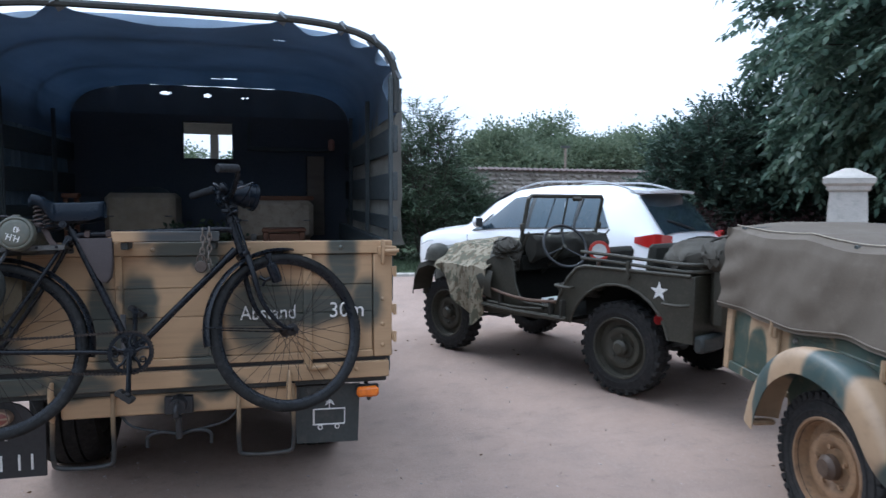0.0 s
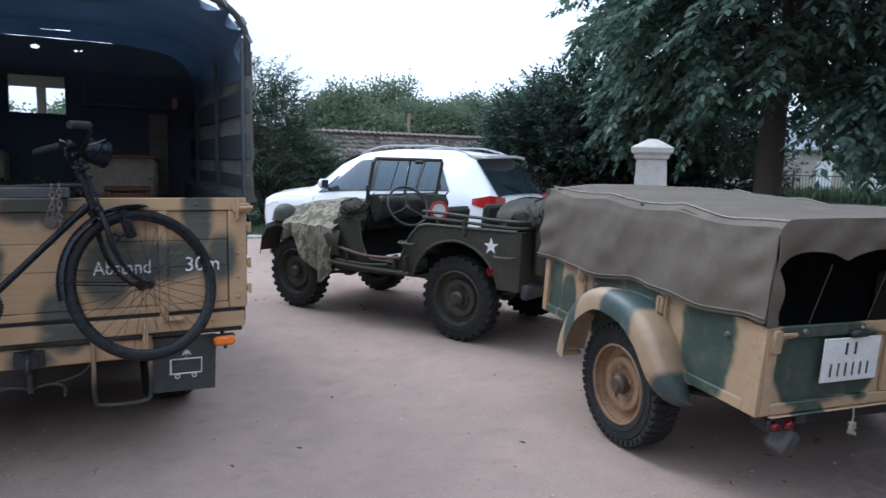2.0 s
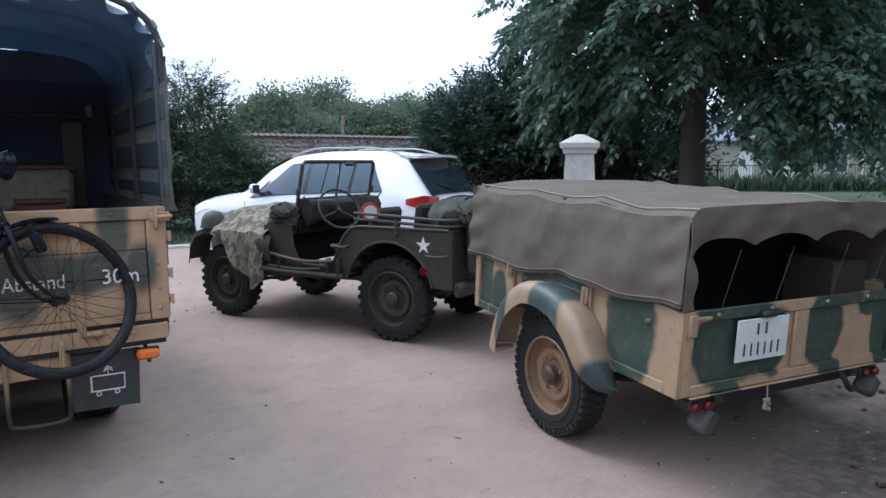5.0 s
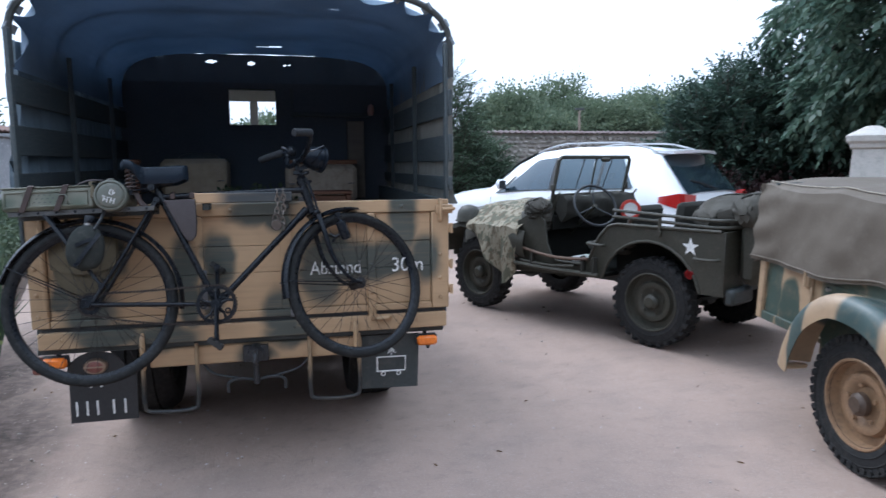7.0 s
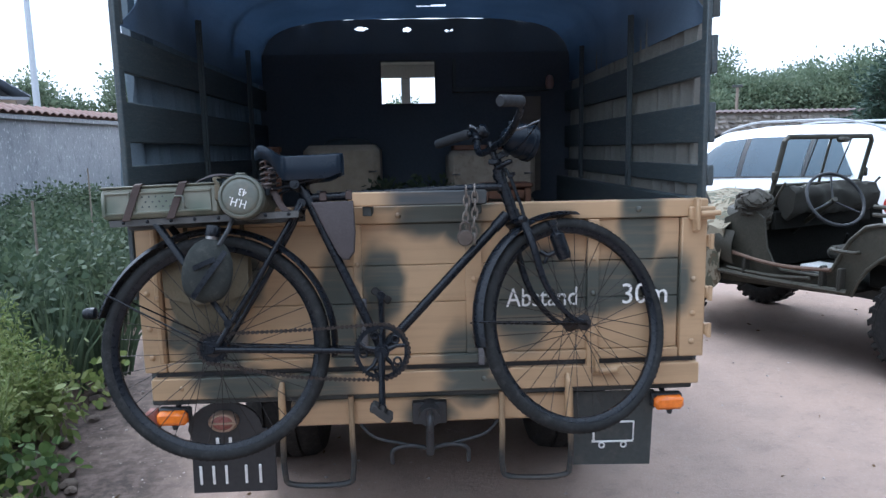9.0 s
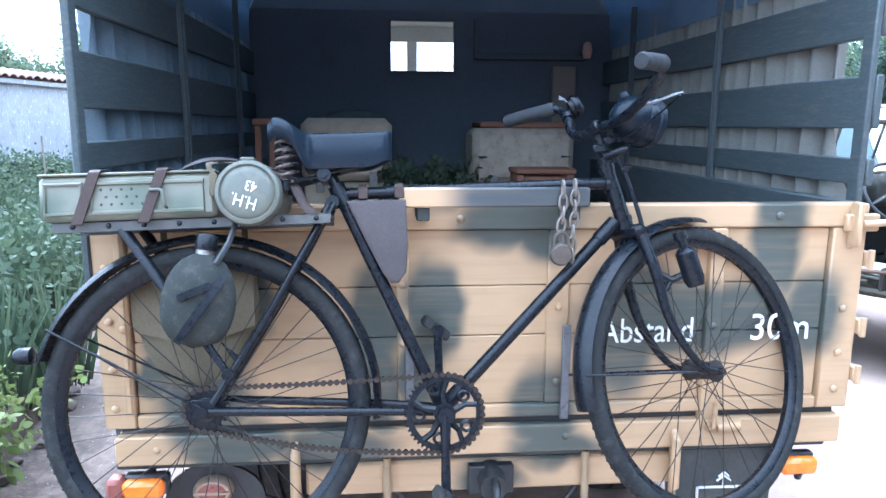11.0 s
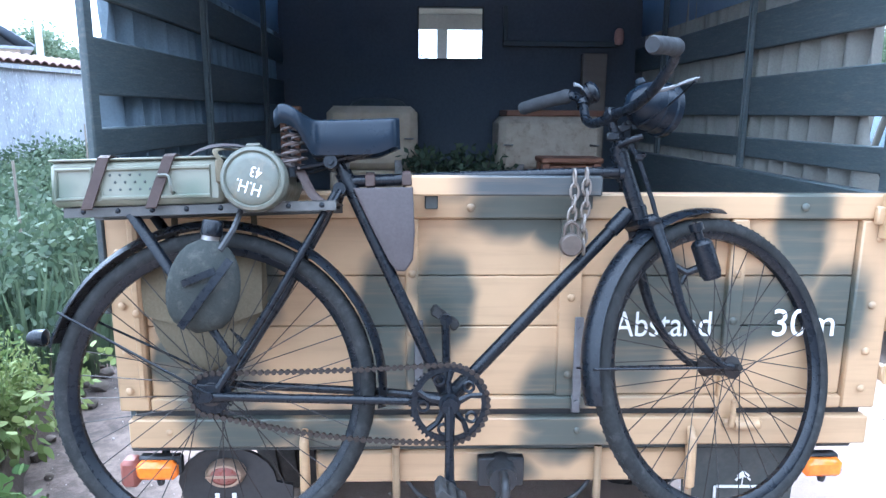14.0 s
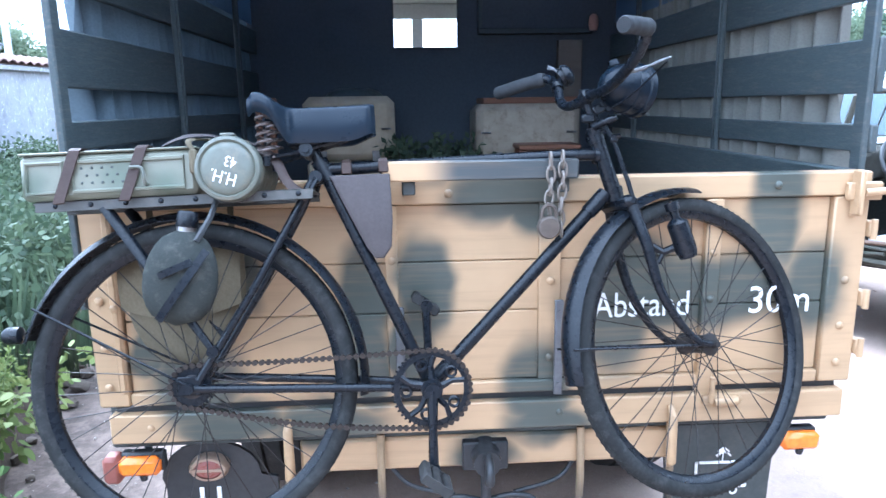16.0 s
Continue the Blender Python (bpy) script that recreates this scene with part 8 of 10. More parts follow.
        sx = math.copysign(1, x) if abs(x) > hw - 0.03 else 0
        z += 0.0 if sx else 0.014 * n1 - 0.012 * abs(noise.noise(V((x * 3 + y * 2, y * 5, 7))))
        return (x + sx * fold, y, z)
    bm = bmnew()
    sheet(bm, cover, 96, 110, 0.004)
    tarp = part("tarpaulin", bm, M_TARP, trailer, "weathered brown-olive canvas cover")
    bm = bmnew()
    sheet(bm, lambda u, v: (-TW - 0.035 + 2 * (TW + 0.035) * u, TL + 0.04 + 0.01 * math.sin(u * 20) * (1 - v), 0.33 + (CF - 0.36) * v), 30, 8, 0.004)
    part("front_flap", bm, M_TARP, tarp)

    def valance(u, v):
        x = -TW - 0.035 + 2 * (TW + 0.035) * u
        sc = abs(math.sin((u * 4 + 0.02) * math.pi)) ** 0.7
        depth = 0.19 - 0.055 * sc
        edge = max(0, abs(2 * u - 1) - 0.93) / 0.07
        top = CR + 0.018 * (1 - (2 * u - 1) ** 2) - 0.04 * edge ** 2
        return (x, -0.034 - 0.012 * math.sin(v * 2.4) + (0.016 * noise.noise(V((u * 9, v * 3, 5))) + 0.006 * math.sin(u * 41 + v * 5) * v) * min(1.0, 12 * min(u, 1 - u)), top - depth * v)
    bm = bmnew()
    sheet(bm, valance, 64, 6, 0.004)
    part("valance", bm, M_TARP, tarp, "scalloped rear edge of the cover")
    for s in (-1, 1):
        bm = bmnew()
        sheet(bm, lambda u, v, s=s: (s * (TW + 0.036 - (0.07 * (1 - v) ** 1.3 + 0.015) * u), -0.034 + 0.02 * math.sin(v * 9 + u) * u, 0.4 + (CR - 0.46) * v), 5, 14, 0.004)
        part("side_flap", bm, M_TARP, tarp)
    for x in (-0.55, -0.2, 0.2, 0.52):
        bm = bmnew()
        tube(bm, [(x + 0.04, -0.045, CR - 0.185), (x - 0.03, -0.03, 0.40)], 0.0018, 5)
        part("cord", bm, M_SPRING, tarp, "thin grey cord")
        bm = bmnew()
        lathe(bm, [(0.0, 0.012), (0.012, 0.01), (0.016, 0.0)], pose(x - 0.03, -0.022, 0.365, 90), 12)
        part("tarp_button", clean(bm), M_STEEL, tail)
    for k in range(3):
        y = 0.05 + k * (TL - 0.1) / 2
        bm = bmnew()
        tube(bm, curve_pts([(-TW + 0.02, y, 0.35), (-TW + 0.02, y, 0.75), (-TW + 0.07, y, 0.80), (0, y, 0.815), (TW - 0.07, y, 0.80), (TW - 0.02, y, 0.75), (TW - 0.02, y, 0.35)], 5), 0.012, 8)
        part("bow", bm, M_DARKPAINT, trailer)
    for u in (0.004, 0.996):
        bm = bmnew()
        tube(bm, [V(cover(u, i / 79)) + V((math.copysign(0.003, u - 0.5), 0, 0.012)) for i in range(80)], 0.006, 6)
        part("hem", bm, M_TARP, tarp)
    # seam piping along the roof edges
    for s in (-1, 1):
        bm = bmnew()
        pts = []
        for i in range(40):
            v = i / 39
            p = cover(0.0 if s < 0 else 1.0, v)
            u = 4 / 12 if s < 0 else 8 / 12
            q = V(cover(u, v))
            pts.append((q.x, q.y, q.z + 0.006))
        tube(bm, pts, 0.0045, 5)
        part("piping", bm, M_CORD, tarp, "pale piping along the roof seam")
    bm = bmnew()
    box(bm, (0.6, 0.3, 0.28), (0.28, 0.3, 0.48), 0.01)
    part("load_board", bm, M_DARKWOOD, trailer)
    # black block, put in to paint the shade under the cover
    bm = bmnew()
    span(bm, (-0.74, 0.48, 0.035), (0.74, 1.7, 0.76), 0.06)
    part("tail_shade_block", bm, M_COVERSHADE, trailer, "black block that darkens the inside of the cover")


M_SANDTR = mat("trailer_sand_paint", (0.37, 0.255, 0.15), 0.5, col2=(0.34, 0.23, 0.13), dirt=(0.16, 0.11, 0.07), dirt_amt=0.4)
M_GALVDIRTY = mat("dirty_galvanised_metal", (0.12, 0.115, 0.11), 0.6, metal=0.3, col2=(0.05, 0.046, 0.042), scale=20)
M_DARKWOOD = mat("dark_load_wood", (0.07, 0.05, 0.037), 0.8, col2=(0.045, 0.033, 0.025), scale=6)
M_COVERSHADE = mat("cover_inside_shade", (0.012, 0.012, 0.012), 0.9, spec=0.1)
M_RIMTR = mat("worn_sand_rim_paint", (0.27, 0.165, 0.088), 0.55, col2=(0.17, 0.095, 0.05), scale=12, dirt=(0.07, 0.05, 0.035), dirt_amt=0.6)
M_RUSTHUB = mat("rusty_hub", (0.07, 0.045, 0.03), 0.6, col2=(0.08, 0.05, 0.03), scale=25)
M_CORD = mat("pale_cord", (0.32, 0.28, 0.22), 0.9, scale=30)
trailer_build()

# ---- walls, garden, trees and houses round the yard ----
RNG = np.random.default_rng(11)


def leaf_mesh(P, D, L, W, spin=None, droop=0.25):
    """One folded diamond leaf of two triangles pairs at each point P along direction D; numpy arrays of corners and faces."""
    n = len(P)
    D = D / np.linalg.norm(D, axis=1, keepdims=True)
    R = RNG.normal(size=(n, 3))
    S = np.cross(D, R)
    S /= np.linalg.norm(S, axis=1, keepdims=True) + 1e-9
    N = np.cross(S, D)
    L = np.broadcast_to(np.asarray(L, float).reshape(-1, 1), (n, 1))
    W = np.broadcast_to(np.asarray(W, float).reshape(-1, 1), (n, 1))
    mid = P + D * L * 0.45 + N * L * 0.06
    tip = P + D * L + np.array([0, 0, -1.0]) * L * droop
    low, high = P + (mid - P) * 0.45, mid + (tip - mid) * 0.55
    corners = np.stack([P, low + S * W * 0.37, mid + S * W / 2 - N * L * 0.04, high + S * W * 0.33, tip, high - S * W * 0.33, mid - S * W / 2 - N * L * 0.04, low - S * W * 0.37], 1).reshape(-1, 3)
    return corners, np.arange(n * 8).reshape(-1, 8)


def ball(n):
    v = RNG.normal(size=(n, 3))
    v /= np.linalg.norm(v, axis=1, keepdims=True)
    return v


def clumps(centre, radii, n, hollow=0.55, low=-1.0, rough=0.35, seed=0.0):
    """Points in an uneven, gappy crown."""
    out = []
    while len(out) < n:
        d = ball(n)
        r = hollow + (1 - hollow) * RNG.random(n) ** 0.6
        for q, k in zip(d, r):
            if q[2] < low:
                continue
            w = noise.noise(V((q[0] * 2.2 + seed, q[1] * 2.2, q[2] * 2.2))) + 0.5 * noise.noise(V((q[0] * 6 + seed, q[1] * 6, q[2] * 6)))
            if noise.noise(V((q[0] * 4.5, q[1] * 4.5 + seed, q[2] * 4.5 + k))) < -0.28:
                continue
            out.append(np.array(centre) + q * k * np.array(radii) * (1 + rough * w))
            if len(out) >= n:
                break
    return np.array(out)


def foliage(name, centres, per, spread, L, W, m, parent=None, label="", droop=0.25, outward=None, kind=""):
    C = np.repeat(centres, per, axis=0)
    n = len(C)
    off = RNG.normal(size=(n, 3)) * np.array(spread)
    P = C + off
    D = off / np.array(spread) + RNG.normal(size=(n, 3)) * 0.5
    if outward is not None:
        D = D + (P - np.array(outward)) / (np.linalg.norm(P - np.array(outward), axis=1, keepdims=True)) * 0.9
    D[:, 2] -= droop
    v, f = leaf_mesh(P, D, L * (0.7 + 0.6 * RNG.random(n)), W * (0.7 + 0.6 * RNG.random(n)), droop=droop * 0.5)
    ob = raw(name, v, f, m)
    ob.parent = parent
    if label:
        ob["label"] = label
    if kind:
        ob["kind"] = kind
    if parent is None:
        ob.matrix_world = YARD
    return ob


def sprays(name, tips, outward, twig, leaves, leaflets, L, W, leaf, parent, droop=0.5, rise=0.2, pairs=True, spread=1.0):
    """Leafy shoots: each tip carries a twig that runs outward and bends down, set with leaves whose faces turn to the sky."""
    n = len(tips)
    out = tips - np.array(outward)
    out[:, 2] *= 0.35
    out /= np.linalg.norm(out, axis=1, keepdims=True) + 1e-6
    D = out + RNG.normal(size=(n, 3)) * 0.45 * spread
    D[:, 2] += rise * RNG.random(n) - 0.1
    D /= np.linalg.norm(D, axis=1, keepdims=True)
    size = twig * (0.6 + 0.7 * RNG.random(n))
    P, Q = [], []
    for k in range(leaves):
        f = (k + 0.6) / leaves
        base = tips + D * (size * f)[:, None] + np.array([0, 0, -1.0]) * (droop * size * f * f)[:, None]
        side = np.cross(D, [0, 0, 1.0])
        side /= np.linalg.norm(side, axis=1, keepdims=True) + 1e-6
        g = D * 0.75 + side * (1 if k % 2 else -1) * (0.95 - 0.5 * f) + RNG.normal(size=(n, 3)) * 0.3
        g[:, 2] -= droop * (0.25 + 0.6 * f)
        g /= np.linalg.norm(g, axis=1, keepdims=True)
        if not pairs:
            P.append(base)
            Q.append(g)
            continue
        s2 = np.cross(g, [0, 0, 1.0])
        s2 /= np.linalg.norm(s2, axis=1, keepdims=True) + 1e-6
        for q in range(leaflets):
            r = (q // 2 + 1) / ((leaflets + 1) / 2)
            sgn = 0 if q == leaflets - 1 else (1 if q % 2 else -1)
            P.append(base + g * L * 1.9 * r + np.array([0, 0, -1.0]) * L * 0.35 * r * r)
            e = g * (0.6 + 0.4 * (sgn == 0)) + s2 * sgn * 0.8 + RNG.normal(size=(n, 3)) * 0.16
            e[:, 2] -= 0.25
            Q.append(e)
    P, Q = np.concatenate(P), np.concatenate(Q)
    m = len(P)
    Q /= np.linalg.norm(Q, axis=1, keepdims=True)
    S = np.cross(Q, np.array([0, 0, 1.0]) + RNG.normal(size=(m, 3)) * 0.4)
    S /= np.linalg.norm(S, axis=1, keepdims=True) + 1e-6
    N = np.cross(S, Q)
    ll = (L * (0.7 + 0.6 * RNG.random(m)))[:, None]
    ww = (W * (0.75 + 0.5 * RNG.random(m)))[:, None]
    mid = P + Q * ll * 0.5 - N * ll * 0.05
    tip = P + Q * ll + np.array([0, 0, -1.0]) * ll * 0.16
    v = np.stack([P, mid + S * ww / 2 + N * ll * 0.06, tip, mid - S * ww / 2 + N * ll * 0.06], 1).reshape(-1, 3)
    ob = raw(name, v, np.arange(m * 4).reshape(-1, 4), leaf)
    ob.parent = parent
    # the bare twigs
    bm = bmnew()
    for i in RNG.permutation(n)[: min(n, 500)]:
        a, d = V(tips[i]), V(D[i])
        z = size[i]
        tube(bm, [a - d * z * 0.3, a + d * z * 0.4 + V((0, 0, -droop * z * 0.16)), a + d * z * 0.95 + V((0, 0, -droop * z * 0.9))], [0.012, 0.008, 0.003], 4)
    part("twig_mass", bm, M_BARK, parent)["kind"] = "stuff"
    return ob


def limb(bm, a, b, r0, r1, sag, seed):
    a, b = V(a), V(b)
    pts, rs = [], []
    for i in range(9):
        t = i / 8
        p = a.lerp(b, t) + V((noise.noise(V((seed, t * 3, 0))), noise.noise(V((seed, t * 3, 5))), noise.noise(V((seed, t * 3, 9))))) * 0.18 * (b - a).length * t * (1 - t) * 2 + V((0, 0, sag * math.sin(t * math.pi)))
        pts.append(p)
        rs.append(r0 + (r1 - r0) * t)
    tube(bm, pts, rs, 8)
    return pts


def tree(name, base, height, trunk_r, centre, radii, n, per, spread, L, W, leaf, label, limbs=9, low=-1.0, hollow=0.5, droop=0.3, seed=1, fork=0.4, shoots=0.0, skirts=()):
    x, y = base
    t = thing(name, YARD @ Matrix.Translation((x, y, 0)), label, "tree")
    rel = np.array(centre) - np.array([x, y, 0])
    bm = bmnew()
    top = V((rel[0] * 0.5, rel[1] * 0.5, height * fork))
    pts = [V((0, 0, -0.05)), V((0.02, 0, 0.25)), top * 0.5 + V((0.05, 0.02, 0)), top]
    tube(bm, curve_pts(pts, 5), [trunk_r * (1.35 if i < 2 else 1.0 - 0.25 * i / 15) for i in range(16)], 14)
    part("trunk", bm, M_BARK, t, "dark ridged bark")
    rnd = random.Random(seed)
    for i in range(limbs):
        a = 2 * math.pi * i / limbs + rnd.uniform(-0.3, 0.3)
        e = V((rel[0] + radii[0] * 0.75 * math.cos(a), rel[1] + radii[1] * 0.75 * math.sin(a), rel[2] + radii[2] * rnd.uniform(-0.35, 0.7)))
        bm = bmnew()
        mids = limb(bm, top * rnd.uniform(0.8, 1.0), e, trunk_r * 0.45, trunk_r * 0.07, 0.3, i + seed)
        for k in (4, 6):
            limb(bm, mids[k], mids[k] + V((rnd.uniform(-1, 1), rnd.uniform(-1, 1), rnd.uniform(-0.3, 0.8))) * radii[0] * 0.35, trunk_r * 0.16, trunk_r * 0.03, 0.05, i * 7 + k)
        part("limb", bm, M_BARK, t)
    c = clumps(rel, radii, n, hollow, low, seed=seed)
    c = c[c[:, 2] > 0.35]
    for k, (sc, sr, sn) in enumerate(skirts):
        c = np.concatenate([c, clumps(np.array(sc) - np.array([x, y, 0]), sr, sn, 0.2, -1.0, seed=seed + k)])
        bm = bmnew()
        limb(bm, top, V(sc) - V((x, y, 0)), trunk_r * 0.3, trunk_r * 0.06, 0.3, k + seed * 5)
        part("limb", bm, M_BARK, t)
    if shoots:
        sprays("crown", c, rel, shoots, 8, 7, L, W, leaf, t, droop=0.5)
    else:
        foliage("crown", c, per, spread, L, W, leaf, t, "", droop, outward=rel + np.array([0, 0, -radii[2] * 0.6]))
    return t


def shrub(name, base, radii, n, per, spread, L, W, leaf, label, droop=0.1, seed=1, cat="shrub", stems=5, shoots=0.0):
    x, y = base
    t = thing(name, YARD @ Matrix.Translation((x, y, 0)), label, cat)
    bm = bmnew()
    rnd = random.Random(seed)
    for i in range(stems):
        a = 2 * math.pi * i / stems
        limb(bm, (0.05 * math.cos(a), 0.05 * math.sin(a), -0.03), (radii[0] * 0.6 * math.cos(a), radii[1] * 0.6 * math.sin(a), radii[2] * rnd.uniform(1.0, 1.6)), 0.035 * radii[2] / 1.5, 0.008, 0.0, i + seed)
    part("stem", bm, M_BARK, t)
    c = clumps((0, 0, radii[2]), radii, n, 0.35, seed=seed)
    c = c[c[:, 2] > 0.06]
    if shoots:
        sprays("crown", c, (0, 0, 0.2), shoots, 12, 1, L, W, leaf, t, droop=droop, rise=1.3, pairs=False, spread=1.1)
    else:
        foliage("crown", c, per, spread, L, W, leaf, t, "", droop, outward=(0, 0, radii[2] * 0.4))
    return t


def gate_post():
    p = thing("stone_gate_post", pose(6.93, 3.26, 0, 0, 0, -44), "weathered pale limestone gate post with pyramid cap", "gate post")
    bm = bmnew()
    rings(bm, [[V((sx * w, sy * w, z)) for sx, sy in ((-1, -1), (1, -1), (1, 1), (-1, 1))] for w, z in ((0.27, -0.03), (0.27, 0.25), (0.255, 0.27), (0.185, 1.60))])
    part("shaft", bm, M_STONEPOST, p)
    bm = bmnew()
    rings(bm, [[V((sx * w, sy * w, z)) for sx, sy in ((-1, -1), (1, -1), (1, 1), (-1, 1))] for w, z in ((0.195, 1.602), (0.215, 1.62), (0.22, 1.66), (0.255, 1.69), (0.26, 1.75), (0.24, 1.765), (0.06, 1.862), (0.0, 1.868))])
    part("cap", clean(bm), M_STONEPOST, p)


def stone_wall():
    y0, x0, x1, h = 17.8, 1.0, 34.0, 2.42
    bm = bmnew()
    span(bm, (x0, y0, -0.05), (x1, y0 + 0.4, h), 0.02)
    wall = solid("wall_stone", bm, M_MORTAR, "old rubble stone wall with tile coping", "wall", kind="structure", m=YARD)
    rnd = random.Random(5)
    shapes = []
    for k in range(8):
        bm = bmnew()
        n = 9
        out = []
        for i in range(n):
            a = 2 * math.pi * i / n
            out.append((0.5 * math.copysign(abs(math.cos(a)) ** 0.6, math.cos(a)) * rnd.uniform(0.85, 1.0), 0.5 * math.copysign(abs(math.sin(a)) ** 0.6, math.sin(a)) * rnd.uniform(0.85, 1.0)))
        rings(bm, [[V((x * k2, -d, z * k2)) for x, z in out] for d, k2 in ((-0.02, 1.0), (0.02, 0.97), (0.045, 0.75))])
        shapes.append(finish("stone", bm, M_STONE, 50))
    far_v, far_f, count, base = [], [], 0, 0
    z = 0.06
    while z < h - 0.1:
        hh = rnd.uniform(0.11, 0.2)
        x = x0 + rnd.uniform(0, 0.1)
        while x < 22:
            w = rnd.uniform(0.14, 0.36)
            m = Matrix.Translation((x + w / 2, y0, z + hh / 2 + rnd.uniform(-0.035, 0.035))) @ pose(0, 0, 0, 0, rnd.uniform(-14, 14), 0) @ Matrix.Diagonal((w * rnd.uniform(0.75, 1.0), rnd.uniform(0.6, 1.6), hh * rnd.uniform(0.65, 1.05), 1))
            sh = rnd.choice(shapes)
            if 7.5 < x < 11.3 and z > 1.2 and count < 300:
                ob = new("stone", sh)
                ob.parent = wall
                ob.matrix_local = m
                count += 1
            else:
                co = [m @ v.co for v in sh.vertices]
                far_v += [tuple(c) for c in co]
                far_f += [tuple(base + i for i in p.vertices) for p in sh.polygons]
                base += len(co)
            x += w
        z += hh
    me = bpy.data.meshes.new("stones")
    me.from_pydata(far_v, [], far_f)
    me.materials.append(M_STONE)
    ob = new("stones", me)
    ob.parent = wall
    ob["kind"] = "stuff"
    tile = bmnew()
    sheet(tile, lambda u, v: (-0.11 + 0.22 * u, -0.34 + 0.68 * v, 0.05 * math.sin(u * math.pi) + 0.08 * (1 - abs(2 * v - 1))), 6, 4, 0.016)
    tm = finish("coping_tile", tile, M_TILEGREY, 40)
    for i in range(106):
        ob = new("coping_tile", tm)
        ob.parent = wall
        ob.matrix_local = pose(x0 + 0.1 + i * 0.2, y0 + 0.2, h - 0.002 + 0.008 * noise.noise(V((i * 0.3, 0, 0))), 0, rnd.uniform(-2, 2), rnd.uniform(-2, 2))


M_TILEGREY = mat("weathered_coping_tile", (0.12, 0.085, 0.08), 0.85, col2=(0.09, 0.07, 0.065), scale=3, fine=20, dirt=(0.17, 0.15, 0.135))


def render_wall():
    m = YARD @ pose(-5.85, 11.5, 0, 0, 0, -11.6)
    bm = bmnew()
    span(bm, (-0.2, -14, -0.05), (0.2, 16, 2.22), 0.02)
    wall = solid("wall_garden", bm, M_RENDER, "grey cement-rendered garden wall with terracotta coping", "wall", kind="structure", m=m)
    t = bmnew()
    sheet(t, lambda u, v: (-0.31 + 0.62 * v, -0.1 + 0.2 * u, 0.05 * math.sin(u * math.pi) + 0.12 * (1 - abs(2 * v - 1))), 6, 4, 0.016)
    tm = finish("coping_tile", t, M_TILE, 40)
    rnd = random.Random(8)
    for i in range(150):
        ob = new("coping_tile", tm)
        ob.parent = wall
        ob.matrix_local = pose(0, -14 + 0.1 + i * 0.2, 2.218 + 0.006 * rnd.random(), rnd.uniform(-2, 2), rnd.uniform(-2, 2), 0)
    bm = bmnew()
    span(bm, (0.2, -14, 2.12), (0.28, 16, 2.2), 0.01)
    span(bm, (-0.28, -14, 2.12), (-0.2, 16, 2.2), 0.01)
    part("coping_ledge", bm, M_RENDER, wall)


def garden():
    edge = [(-1.15, -1.6), (-1.28, -0.6), (-1.4, 0.3), (-1.7, 1.2), (-1.84, 2.1), (-2.02, 3.0), (-2.25, 4.6), (-2.7, 7.0), (-3.0, 9.5), (-3.0, 12.5)]
    E = curve_pts([(x, y, 0) for x, y in edge], 6)
    bm = bmnew()
    rows = []
    for p in E:
        row = []
        for k in range(13):
            t = max(0, k - 1) / 11
            x = p.x - (0.05 * (k > 0) + t * 6.2) + (0.05 * noise.noise(V((p.y * 4, k * 9, 2))) if k < 2 else 0)
            z = -0.03 if k == 0 else 0.14 + 0.05 * noise.noise(V((x * 2, p.y * 2, 0))) + 0.03 * noise.noise(V((x * 7, p.y * 7, 0)))
            row.append(bm.verts.new((x, p.y, z)))
        rows.append(row)
    for a, b in zip(rows, rows[1:]):
        for i in range(12):
            bm.faces.new((a[i], b[i], b[i + 1], a[i + 1]))
    solid("garden_bed", bm, M_EARTH, "raised bed of dark garden soil", "garden bed", kind="structure", m=YARD)
    # clods fallen from the earth bank
    rnd = random.Random(3)
    for i in range(26):
        p = E[min(len(E) - 1, int(6 + i * 0.9))]
        r = rnd.uniform(0.012, 0.045)
        bm = bmnew()
        bmesh.ops.create_icosphere(bm, subdivisions=2, radius=r)
        for v in bm.verts:
            q = v.co.normalized() + V((i, 0, 0))
            v.co *= 1 + 0.5 * noise.noise(q * 1.6) + 0.3 * abs(noise.noise(q * 4))
            v.co.z *= 0.62
        solid("earth_clod", bm, M_CLOD, "dark clod of earth at the bank of the garden bed", "clod", "clods at the bed", m=YARD @ Matrix.Translation((p.x + rnd.uniform(-0.02, 0.1), p.y + rnd.uniform(-0.1, 0.1), r * 0.3)))
    return E


M_CLOD = mat("dark_earth_clod", (0.13, 0.1, 0.08), 0.95, col2=(0.08, 0.062, 0.05), scale=9, relief=0.5, dist=0.01)


